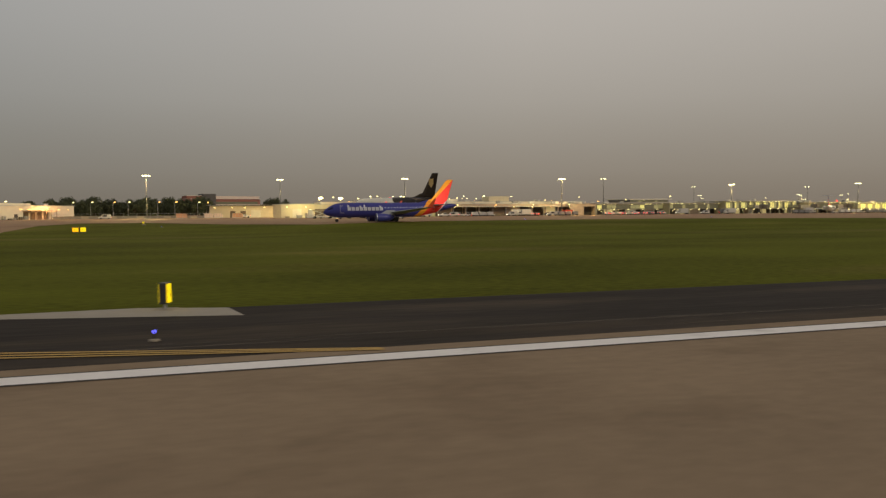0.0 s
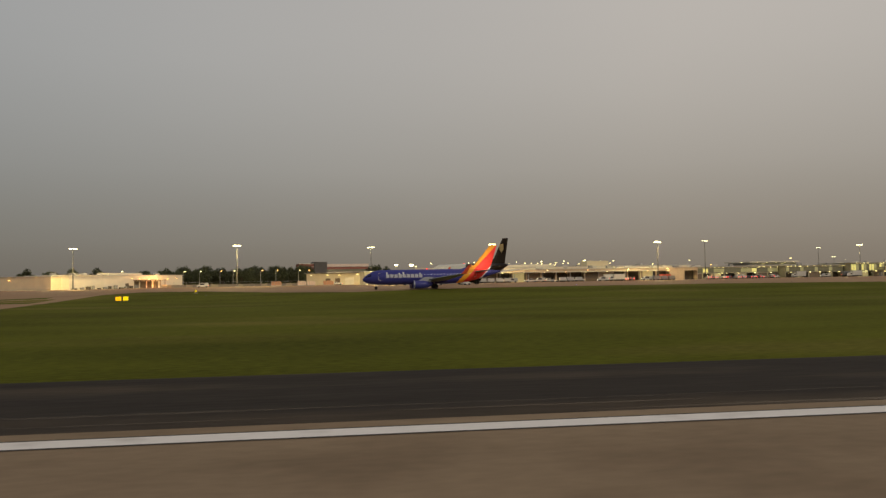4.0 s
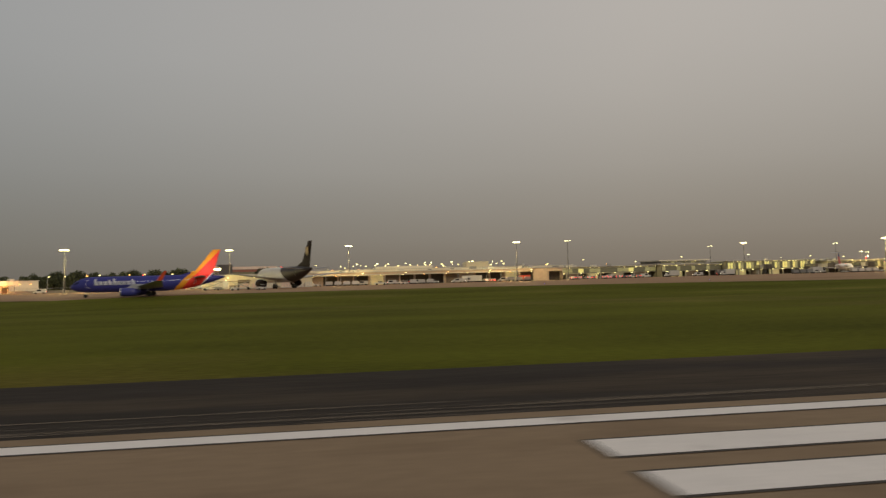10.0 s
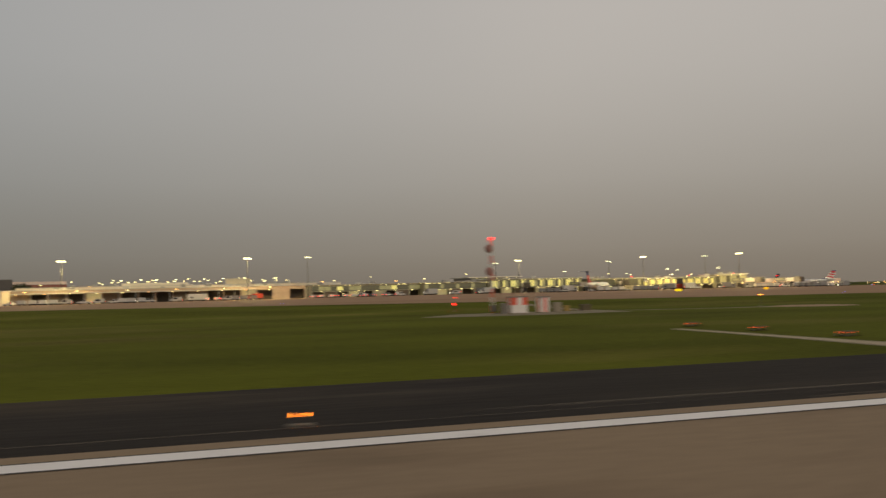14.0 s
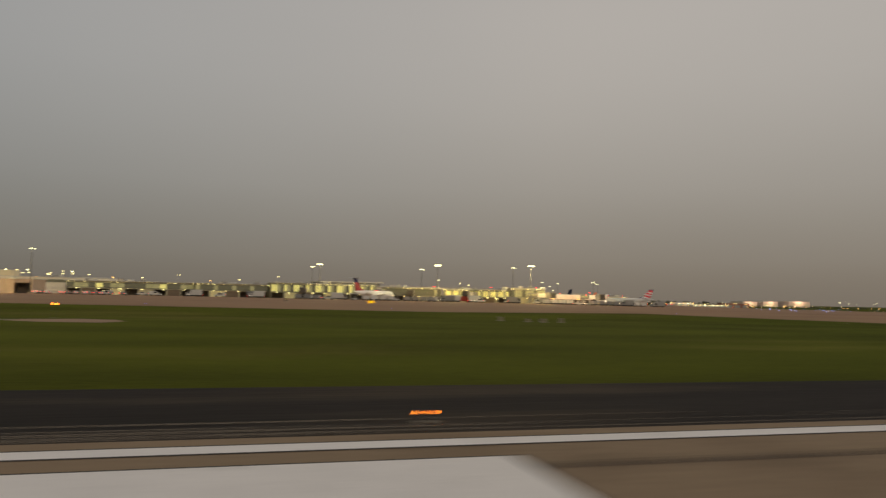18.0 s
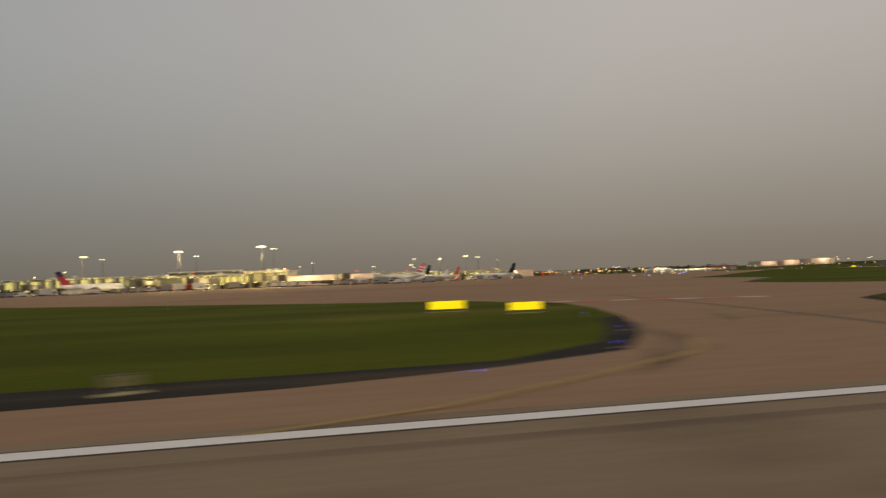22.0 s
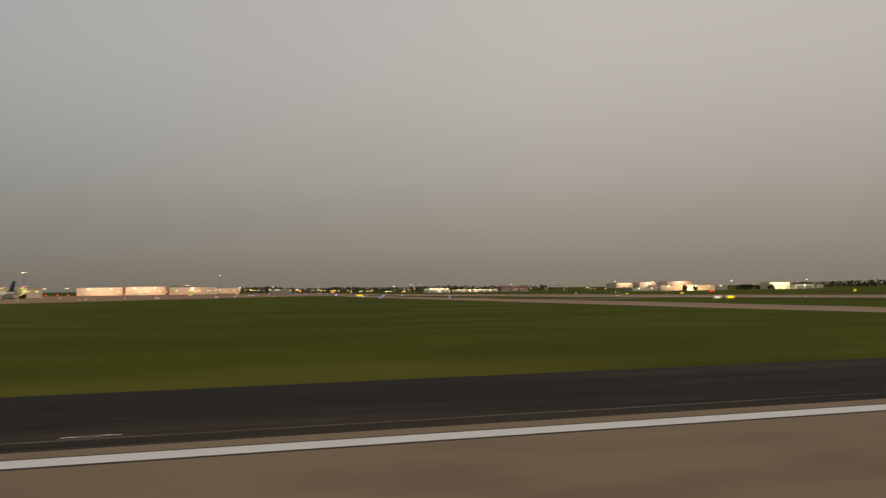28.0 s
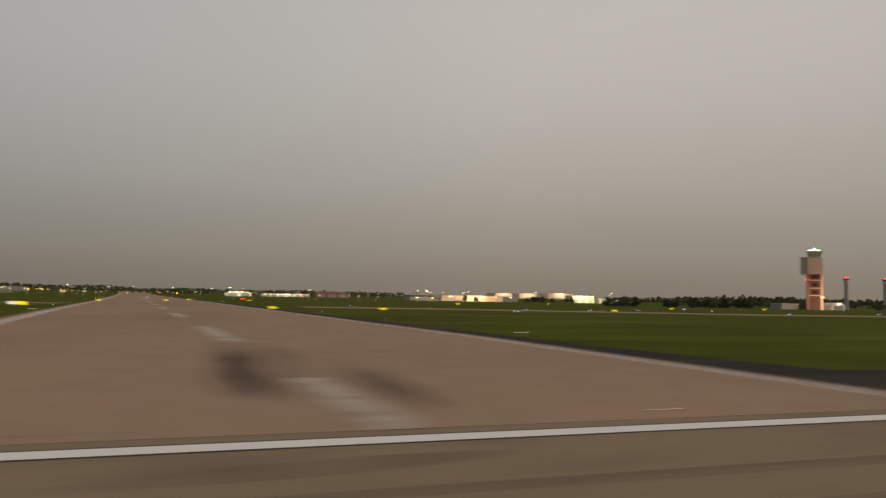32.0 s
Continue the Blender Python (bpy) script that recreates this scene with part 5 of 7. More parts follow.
for k in range(12):
    x = 2 + k * w * 0.045
    part("base_clutter", box(x, x + 1.0 + 0.5 * (k % 3), -1.6, -0.5, 0, 0.7 + 0.35 * (k % 4), 0.05), PANEL_GREY if k % 2 else OPENING, ob, "stacked dark pallet")
part("door", box(w * 0.45, w * 0.48, -0.06, 0.0, 0, 2.6), OPENING, ob, "dark door")
cx0, cx1 = w * 0.52, w * 0.76
part("canopy", box(cx0, cx1, -4.5, 0.0, 3.9, 4.25, 0.04), SHUTTER, ob, "brown canopy")
for k in range(6):
    x = cx0 + 0.3 + (cx1 - cx0 - 0.6) * k / 5
    part("canopy_post", cone(0.16, 0.16, (x, -4.2, 0), (x, -4.2, 3.9), 8), SHUTTER, ob)
for k in range(4):
    x = cx0 + (cx1 - cx0) * (k + 0.12) / 4
    part("roller_shutter", box(x, x + 3.2, -0.05, 0.0, 0, 3.5), SHUTTER, ob, "brown roller shutter")
for x in (0.50, 0.57, 0.66, 0.73, 0.84, 0.93):
    wall_lamp(ob, w * x, 4.8, LAMP_SODIUM)
lamp = new("sodium_lamp", bpy.data.lights.new("sodium_lamp", "POINT"))
lamp.data.energy, lamp.data.color, lamp.data.shadow_soft_size = 2600, (1.0, 0.45, 0.14), 0.5
lamp.matrix_world = m @ Matrix.Translation((w * 0.68, -5.5, 4.8))
m, w = site((-80, 368), (-34, 356))
ob = empty("freight_building", m, "low cream freight building under a floodlight", "building")
shell(ob, w, 20, 6.0, PANEL)
part("roller_shutter", box(6, 11, -0.05, 0, 0, 4), SHUTTER, ob, "brown roller shutter")
part("roller_shutter", box(16, 21, -0.05, 0, 0, 4), SHUTTER, ob, "brown roller shutter")
wall_lamp(ob, 28, 4.6, LAMP_SODIUM)
wall_lamp(ob, 13, 4.6, LAMP_SODIUM)

# cream warehouse
m, w = site((74, 429), (109, 411))
ob = empty("warehouse", m, "cream warehouse with a flat overhanging roof and wall lamps", "building")
shell(ob, w, 22, 6.4, PANEL, roof_over=1.0)
part("loading_door", box(w * 0.60, w * 0.74, -0.06, 0, 0, 4.0), PANEL_WHITE, ob, "pale loading door")
for x in (0.30, 0.45):
    part("loading_door", box(w * x, w * x + 3, -0.06, 0, 0, 3.6), SHUTTER, ob, "brown loading door")
for x in (0.08, 0.34, 0.52, 0.80):
    wall_lamp(ob, w * x, 5.4)
part("gutter", box(-1.0, w + 1.0, -1.1, -0.98, 6.3, 6.6), DARK_METAL, ob)
# low brick ancillary block and the office building behind
m, w = site((60, 640), (118, 655))
ob = empty("office_building", m, "red brick office building with pale bands", "building")
H = 14.0
shell(ob, w, 18, H, BRICK_WALL, roof_over=0.3)
part("brick_attic", box(0, w * 0.2, 0.5, 16, H + 0.35, H + 2.5), BRICK_WALL, ob, "red brick attic storey")
part("attic_coping", box(-0.2, w * 0.2, 0.3, 16.2, H + 2.5, H + 2.9), PANEL_WHITE, ob, "pale coping")
for lv in range(3):
    z = 2.2 + lv * 3.9
    part("band", box(-0.1, w + 0.1, -0.16, 0, z - 0.9, z - 0.35), PANEL_WHITE, ob, "pale band")
    panes(ob, 2, w - 2, z, z + 1.7, 20, lambda k: GLASS, y=-0.04)
part("stair_tower", box(w * 0.2, w * 0.38, -1.5, 12, 0, H + 4.2, 0.05), mat("dark_stair_tower", (0.09, 0.085, 0.08), 0.7, vary=0.15, scale=0.4), ob, "dark grey stair tower")
part("upper_storey", box(w * 0.38, w, 2, 16, H + 0.35, H + 2.4), PANEL_PINK, ob, "pale upper storey")

# barrier wall and fence along the left edge of the apron
m, w = site((2, 404), (77, 402))
ob = empty("barrier_wall", m, "long grey concrete barrier wall with posts", "wall")
n = 24
for k in range(n):
    part("block", box(w * k / n + 0.04, w * (k + 1) / n - 0.04, -0.3, 0.3, 0, 1.35 + 0.04 * (k % 3), 0.05), GREY_STEEL if k % 4 else PALE, ob)
for k in range(13):
    part("post", cone(0.06, 0.06, (w * k / 12, 0.6, 0), (w * k / 12, 0.6, 2.6), 6), STEEL, ob)
part("rail", cone(0.04, 0.04, (0, 0.6, 2.5), (w, 0.6, 2.5), 6), STEEL, ob)

# long cargo building with open bays
m, w = site((147, 371), (274, 369))
ob = empty("cargo_building", m, "long cream cargo building with open and lit bays", "building")
H = 6.3
PANEL_TAN = mat("tan_wall_panel", (0.44, 0.34, 0.25), 0.75, vary=0.14, scale=0.4, fine=3)
shell(ob, w, 24, H, PANEL_TAN, roof_over=0.4, front=False)
bays(ob, w, H, 17, "wdsdlsdddswddldwd", PANEL_TAN, 4.7)
part("canopy", box(0, w * 0.82, -3.6, -0.02, 4.75, 5.1, 0.04), ROOF, ob, "pale canopy")
for k in range(15):
    part("canopy_post", cone(0.12, 0.12, (2 + k * w * 0.056, -3.3, 0), (2 + k * w * 0.056, -3.3, 4.75), 8), STEEL, ob)
for k in range(6):
    wall_lamp(ob, 6 + k * w * 0.165, 5.75, LAMP_SOFT if k % 3 else LAMP_SODIUM)
for k in range(11):
    part("soffit_lamp", box(3 + k * 10.7, 3.6 + k * 10.7, -2.0, -1.6, 4.58, 4.74, 0.03), LAMP_SODIUM if k % 4 == 1 else LAMP_SOFT, ob, "glowing lamp under the canopy")
roof_units(ob, w, 24, H + 0.35, 14, 5)
m, w = site((135, 432), (300, 430))
ob = empty("cargo_building", m, "pale two-storey building behind the cargo bays", "building")
shell(ob, w, 30, 8.2, PANEL_WHITE, roof_over=0.3)
panes(ob, 4, w - 4, 5.9, 7.0, 40, lambda k: LIT_DIM if k % 7 in (2, 3) else GLASS, y=-0.04)
part("penthouse", box(w * 0.62, w * 0.70, 4, 16, 8.5, 11.6), PANEL, ob, "cream roof house")
part("penthouse", box(w * 0.30, w * 0.50, 4, 16, 8.5, 10.0), PANEL_WHITE, ob, "white roof house")
roof_units(ob, w, 30, 8.55, 16, 8)


TERMINAL_WALL = mat("olive_beige_panel", (0.40, 0.37, 0.25), 0.7, vary=0.12, scale=0.4, fine=3)


m, w = site((103, 342), (150, 346))
ob = empty("freight_building", m, "long low cream freight building under yellow floodlights", "building")
shell(ob, w, 20, 6.0, PANEL, roof_over=0.5)
for x, ww in ((5, 4), (15, 5), (26, 4), (36, 5)):
    part("roller_shutter", box(x, x + ww, -0.05, 0, 0, 4.0), SHUTTER if x == 15 else PANEL_WHITE, ob, "tall loading door")
for x in (2.5, 11, 22, 32, 44):
    wall_lamp(ob, x, 4.9)
for k in range(9):
    part("base_clutter", box(1.5 + 5 * k, 3.2 + 5 * k + 0.6 * (k % 3), -2.6, -1.2, 0, 0.9 + 0.4 * (k % 3), 0.06), PANEL_GREY if k % 2 else PALE, ob, "stacked freight pallet")
lamp = new("wall_flood", bpy.data.lights.new("wall_flood", "POINT"))
lamp.data.energy, lamp.data.color, lamp.data.shadow_soft_size = 1500, (1.0, 0.84, 0.36), 0.6
lamp.matrix_world = m @ Matrix.Translation((9, -7.5, 7.2))


def terminal(p0, p1, d, h, label, glass_z, glass_pick, n, lower, z_lint, lamps=0, units=4, wall=None, seed=1):
    m, w = site(p0, p1)
    ob = empty("terminal_block", m, label, "terminal", "airport terminal")
    rnd = random.Random(seed)
    wall = wall or TERMINAL_WALL
    shell(ob, w, d, h, wall, roof_over=0.8, front=False)
    nb = max(3, round(w / 6.5))
    bays(ob, w, glass_z[0] - 0.2, nb, lower, wall, z_lint)
    part("inner_floor", box(0.35, w - 0.35, 0.4, d - 0.4, glass_z[0] - 0.5, glass_z[0] - 0.25), PANEL_GREY, ob)
    panes(ob, 0.2, w - 0.2, glass_z[0], glass_z[1], n, glass_pick)
    part("fascia", box(0, w, -0.05, 0.4, glass_z[1] + 0.16, h), wall, ob, "pale fascia")
    for k in range(lamps):
        wall_lamp(ob, w * (k + 0.5) / lamps, glass_z[0] - 0.55, LAMP_SOFT)
    for k in range(round(w / 2.4)):
        if rnd.random() < 0.34:
            continue
        x, wide = 0.8 + k * 2.4 + rnd.uniform(-0.5, 0.5), rnd.choice((0.3, 0.45, 1.1))
        part("eaves_lamp", box(x, x + wide, -0.6, -0.40, h - 0.42, h - 0.28, 0.02), LAMP_SOFT, ob, "glowing eaves lamp")
    for k in range(round(w / 7)):
        x, z = rnd.uniform(1, w - 1), rnd.uniform(1.8, z_lint - 0.1)
        part("bay_lamp", box(x, x + 0.5, 0.9, 1.15, z, z + 0.18, 0.03), LAMP_SOFT, ob, "glowing lamp inside a bay")
    roof_units(ob, w, d, h + 0.35, units, seed)
    return ob


mix = lambda k: LIT_DIM if k % 5 in (1, 2) else (LIT if k % 9 == 4 else GLASS)
terminal((281, 404), (340, 404), 26, 6.6, "low terminal wing with dark tinted windows", (3.6, 5.7), mix, 18, "dsdldwds", 3.0, 6, 5, seed=11)
terminal((340.4, 398), (376, 398), 26, 6.6, "terminal wing with dark windows over lit bays", (3.5, 5.8), lambda k: LIT_DIM if k % 4 == 0 else GLASS, 16, "dlsd", 3.0, 6, 5, seed=12)
terminal((377, 393), (431, 393), 30, 7.7, "brightly lit glass gate hall of the terminal", (3.5, 6.9), lambda k: LIT if k % 7 in (0, 1, 4) else (LIT_DIM if k % 7 in (2, 5) else GLASS), 34, "dlsdld", 2.9, 9, 3, seed=13)
terminal((432, 384), (462, 378), 30, 6.7, "dark glazed terminal block", (2.9, 6.0), lambda k: GLASS if k % 8 else LIT_DIM, 18, "ddsw", 2.6, 4, 3, seed=14)
terminal((462.6, 376), (490, 354), 24, 6.3, "brightly lit yellow concourse with rows of lamps", (2.9, 5.6), lambda k: LIT if k % 3 else LIT_DIM, 26, "dlds", 2.5, 8, 4, seed=15)
terminal((490.5, 353), (507, 349), 22, 7.4, "grey green gate house at the concourse end", (3.2, 6.5), lambda k: LIT_DIM if k % 3 else GLASS, 9, "dwd", 2.7, 3, 2, seed=16)
m, w = site((507.4, 348.5), (547, 359))
ob = empty("terminal_block", m, "long pinkish concourse on dark supports", "terminal", "airport terminal")
part("upper_wall", box(0, w, 0, 14, 2.6, 4.9, 0.05), PANEL_PINK, ob, "pinkish panelled upper wall")
part("roof", box(-0.3, w + 0.3, -0.3, 14.3, 4.9, 5.15), ROOF, ob)
for k in range(12):
    part("support", box(w * k / 11.4, w * k / 11.4 + 0.7, 0.6, 1.3, 0, 2.6), OPENING if k % 2 else PANEL_GREY, ob)
for k in range(11):
    part("panel_joint", box(w * (k + 0.5) / 11 - 0.04, w * (k + 0.5) / 11 + 0.04, -0.02, -0.004, 2.65, 4.85), PANEL_GREY, ob)
# shade under the concourse is painted as a dark wall
part("back_wall", box(0, w, 9, 9.3, 0, 2.6), OPENING, ob)
wall_lamp(ob, w * 0.1, 2.9, LAMP_SODIUM)
wall_lamp(ob, w * 0.5, 2.9, LAMP_SODIUM)
# two point lights added out over the apron to brighten the concourse wall
for u in (0.22, 0.7):
    lamp = new("apron_lamp", bpy.data.lights.new("apron_lamp", "POINT"))
    lamp.data.energy, lamp.data.color, lamp.data.shadow_soft_size = 3000, (1.0, 0.80, 0.52), 0.6
    lamp.matrix_world = m @ Matrix.Translation((w * u, -9, 7.0))
# clerestory roof over the main hall
m, w = site((421, 578), (473, 590))
ob = empty("terminal_hall", m, "broad terminal hall with a raised pale roof", "terminal")
shell(ob, w, 40, 9.4, PANEL_WHITE, roof_over=1.5)
part("clerestory_wall", box(w * 0.12, w, 3, 30, 9.7, 11.7), PANEL_GREY, ob, "dark clerestory glass wall")
panes(ob, w * 0.12, w, 10.0, 11.4, 14, lambda k: LIT_DIM if k % 6 == 3 else GLASS, y=2.9)
part("clerestory_roof", prism([(w * 0.06, 11.7), (w * 1.05, 12.1), (w * 1.05, 13.0), (w * 0.06, 12.5)], 1, 1.5, 32), PANEL_WHITE, ob, "white slanted roof edge")
for k in range(5):
    part("eaves_lamp", box(w * (0.2 + 0.18 * k), w * (0.2 + 0.18 * k) + 0.5, 0.9, 1.2, 11.4, 11.65, 0.03), LAMP_SOFT, ob, "glowing eaves lamp")
# beacons on the terminal roofs
for x, y, z in ((399.5, 410, 7.4), (393, 412, 7.2), (430, 400, 7.1), (462, 392, 7.0), (487, 372, 7.0), (500, 362, 7.4), (507, 360, 7.4), (540, 366, 5.85)):
    rl = stem_light("roof_beacon", "red beacon on a terminal roof", LAMP_RED, "glowing red lens", "red roof beacons", 1.2, 5.0)
    rl.matrix_world = pose(x, y, land(x, y) + z - 0.6)


# boarding bridges
def bridge(x, y, turn, ln):
    ob = empty("boarding_bridge", pose(x, y, land(x, y), 0, 0, turn), "grey boarding bridge on a wheeled column", "boarding bridge", "boarding bridges")
    part("tunnel", box(0, ln * 0.55, -1.3, 1.3, 2.9, 5.2, 0.08), GREY_STEEL, ob)
    part("inner_tunnel", box(ln * 0.5, ln, -1.1, 1.1, 3.1, 5.0, 0.08), PANEL_WHITE, ob, "pale telescoping tunnel")
    part("cab", box(ln - 0.5, ln + 2.8, -1.7, 1.7, 2.7, 5.5, 0.12), GREY_STEEL, ob)
    part("bellows", box(ln + 2.8, ln + 3.6, -1.5, 1.5, 2.8, 5.3, 0.1), OPENING, ob, "dark folding hood")
    part("column", box(ln * 0.72, ln * 0.72 + 0.8, -0.9, 0.9, 0.6, 3.0), DARK_METAL, ob)
    wheels(ob, ln * 0.72 + 0.4, (-1.1, 1.1), 0.5, 0.5)
    part("pedestal", cone(0.9, 0.9, (0.8, 0, 0), (0.8, 0, 3), 12), PANEL_GREY, ob)
    for k in range(4):
        part("window", box(ln * (0.08 + 0.1 * k), ln * (0.14 + 0.1 * k), -1.36, -1.3, 3.9, 4.7), LIT_DIM, ob)


for x, y, tr, ln in ((424, 392, -70, 15), (447, 381, -105, 16), (476, 364, -125, 15), (499, 350, -70, 14), (530, 354, -80, 13), (394, 392, -100, 14)):
    bridge(x, y, tr, ln)

# far concourse with lit glass, and the low sheds round it
terminal((566, 566), (618, 556), 24, 7.2, "yellow lit far concourse behind parked jets", (3.4, 6.2), lambda k: LIT if k % 4 else LIT_DIM, 18, "ldlwl", 2.9, 9, 4, wall=PANEL, seed=21)
terminal((618.6, 553), (664, 546), 24, 7.0, "cream far concourse with rows of lamps", (3.3, 6.0), lambda k: LIT if k % 3 == 0 else LIT_DIM, 16, "ldwll", 2.8, 9, 4, wall=PANEL, seed=22)
for x, y, z in ((596, 566, 7.6), (612, 560, 7.6), (633, 556, 7.4), (650, 552, 7.4), (662, 550, 7.2)):
    rl = stem_light("roof_beacon", "red beacon on the far concourse roof", LAMP_RED, "glowing red lens", "red roof beacons", 1.2, 5.0)
    rl.matrix_world = pose(x, y, land(x, y) + z - 0.6)
for x, y, tr, ln in ((586, 560, -75, 13), (606, 556, -80, 12), (634, 549, -95, 14), (655, 545, -70, 13)):
    bridge(x, y, tr, ln)
m, w = site((536, 470), (566, 452))
ob = empty("freight_building", m, "low cream service shed with lamps", "building")
shell(ob, w, 16, 4.6, PANEL)
for k in range(4):
    part("roller_shutter", box(3 + k * 8, 7.5 + k * 8, -0.05, 0, 0, 3.4), SHUTTER, ob, "brown roller shutter")
    wall_lamp(ob, 5 + k * 8, 4.0)

# ---- ground vehicles ----
VAN_WHITE = mat("white_van_paint", (0.54, 0.53, 0.50), 0.35, vary=0.05, scale=1, per_object=0.12)
VAN_RED = mat("red_truck_paint", (0.45, 0.06, 0.03), 0.4, vary=0.08)
VAN_GREY = mat("grey_truck_paint", (0.22, 0.22, 0.22), 0.4, vary=0.1, per_object=0.2)
HEADLAMP = mat("headlamp_glass", (0.9, 0.9, 0.8), 0.2, emit=(1.0, 0.95, 0.75), power=8)


def van(label, paint, ln=5.2, h=2.1, box_body=False, pickup=False):
    ob = empty("truck" if box_body else "van", pose(0, 0, 0), label, "vehicle", "ground vehicles")
    if pickup:
        pts = [(0, 0.45), (0, 1.05), (1.3, 1.15), (2.0, 1.75), (3.3, 1.75), (3.5, 1.12), (ln, 1.1), (ln, 0.45)]
    elif box_body:
        pts = [(0, 0.55), (0, 1.5), (0.5, 2.2), (1.9, 2.25), (1.9, 0.55)]
    else:
        pts = [(0, 0.45), (0.05, 1.0), (0.9, 1.15), (1.7, h), (ln - 0.1, h), (ln, 0.9), (ln, 0.45)]
    bm = prism(pts, 1, -0.95, 0.95)
    bmesh.ops.bevel(bm, geom=bm.edges[:], offset=0.06, segments=2, affect="EDGES")
    part("body", bm, paint, ob)
    if box_body:
        part("cargo_box", box(2.0, ln, -1.2, 1.2, 0.7, h + 0.9, 0.05), paint, ob)
        part("chassis", box(0.2, ln, -0.7, 0.7, 0.4, 0.7), DARK_METAL, ob)
    for s in (-1, 1):
        part("side_window", box(1.55, min(ln - 0.5, 3.4), s * 0.965 - 0.012, s * 0.965 + 0.012, 1.2 if not box_body else 1.5, h - 0.25 if not pickup else 1.62), GLASS_DARK, ob) if not box_body else part("side_window", box(0.6, 1.6, s * 0.965 - 0.012, s * 0.965 + 0.012, 1.4, 2.0), GLASS_DARK, ob)
        part("headlight", box(-0.04, 0.02, s * 0.7 - 0.14, s * 0.7 + 0.14, 0.72, 0.9), HEADLAMP if s > 0 else BARE, ob)
        part("tail_light", box(ln - 0.02, ln + 0.04, s * 0.78 - 0.1, s * 0.78 + 0.1, 0.8, 1.1), LAMP_RED, ob)
        for x in (0.95, ln - 1.0):
            wheels(ob, x, (s * 0.85,), 0.38, 0.26)
    return ob


def cart(label, paint):
    ob = empty("baggage_cart", pose(0, 0, 0), label, "cart", "baggage carts")
    part("bed", box(0, 3.0, -0.8, 0.8, 0.5, 0.65), DARK_METAL, ob)
    part("cover", prism([(0, 0.65), (0, 1.9), (0.4, 2.15), (2.6, 2.15), (3.0, 1.9), (3.0, 0.65)], 1, -0.8, 0.8), paint, ob, "canvas cover")
    for x in (0.5, 2.5):
        wheels(ob, x, (-0.7, 0.7), 0.28, 0.2)
    part("tow_bar", cone(0.04, 0.04, (-0.9, 0, 0.4), (0, 0, 0.55), 6), STEEL, ob)
    return ob


def tug(label, paint):
    ob = empty("tow_tug", pose(0, 0, 0), label, "vehicle", "ground vehicles")
    bm = prism([(0, 0.3), (0, 0.95), (1.3, 1.05), (1.5, 0.95), (3.0, 0.9), (3.1, 0.3)], 1, -0.85, 0.85)
    bmesh.ops.bevel(bm, geom=bm.edges[:], offset=0.05, segments=2, affect="EDGES")
    part("body", bm, paint, ob)
    part("cab_frame", box(1.5, 2.6, -0.75, 0.75, 1.75, 1.85, 0.03), paint, ob)
    for x in (1.55, 2.55):
        for y in (-0.7, 0.7):
            part("post", cone(0.04, 0.04, (x, y, 0.9), (x, y, 1.78), 6), DARK_METAL, ob)
    for x in (0.6, 2.5):
        wheels(ob, x, (-0.75, 0.75), 0.38, 0.26)
    return ob


def scatter(ob, places):
    for k, (x, y, tr) in enumerate(places):
        m = pose(x, y, land(x, y) + 0.02, 0, 0, tr)
        if k == 0:
            ob.matrix_world = m
        else:
            copy_thing(ob, m)


scatter(van("white service van parked on the apron", VAN_WHITE), [(26, 368, 8), (170, 352, -5), (183, 350, 4), (201, 351, 175), (214, 350, 3), (236, 350, -8), (392, 352, 10), (446, 346, 0), (512, 338, 4), (556, 345, 170), (300, 380, 0), (326, 381, 180), (350, 380, 5)])
scatter(van("white pickup truck parked on the apron", VAN_WHITE, 5.4, 1.75, pickup=True), [(178, 348, 0), (208, 352, 180), (189, 356, 5), (403, 350, 180), (468, 342, 8), (482, 338, 0), (522, 336, 180), (315, 384, 0), (88, 400, 10)])
scatter(van("white box truck beside the terminal", VAN_WHITE, 7.4, 2.4, box_body=True), [(222, 356, 0), (228.5, 361, 178), (410, 356, 178), (456, 350, 0), (474, 346, 176), (535, 344, 3), (337, 386, 0), (366, 380, 2)])
scatter(van("dark grey service truck beside the terminal", VAN_GREY, 6.8, 2.2, box_body=True), [(452, 344, 0), (489, 336, 180), (498, 340, 2), (545, 342, 0), (372, 384, 180), (568, 350, 5)])
scatter(van("red service truck beside the terminal", VAN_RED, 6.8, 1.9, box_body=True), [(462, 350, 0), (247, 358, 0)])
scatter(cart("baggage cart with a pale canvas cover", VAN_WHITE), [(156 + 3.9 * k, 346 + (k % 2) * 0.4, 0) for k in range(4)] + [(194 + 3.9 * k, 346, 2) for k in range(3)] + [(415 + 3.9 * k, 343, 3) for k in range(4)] + [(500 + 3.9 * k, 334, 0) for k in range(4)] + [(548 + 3.9 * k, 348, 8) for k in range(4)])
scatter(cart("baggage cart with a dark cover", VAN_GREY), [(434 + 3.9 * k, 342, -3) for k in range(4)] + [(240 + 3.9 * k, 346, 0) for k in range(3)] + [(527 + 3.9 * k, 338, 4) for k in range(4)] + [(385 + 3.9 * k, 346, 0) for k in range(3)])
scatter(tug("low pale tow tug on the apron", VAN_WHITE), [(151, 346, 0), (190, 346, 2), (410, 343, 3), (429, 342, -3), (495, 334, 0), (522, 338, 4), (133, 256, 30), (124, 262, 10)])


scatter(van("white car with glowing red tail lights on the service road", VAN_WHITE, 4.6, 1.6), [(x, 366 + (k % 3) * 1.5, -90 + (k % 5) * 5 - 10) for k, x in enumerate((150, 162, 171, 229, 233, 238, 277, 281, 286, 292, 297, 303))])
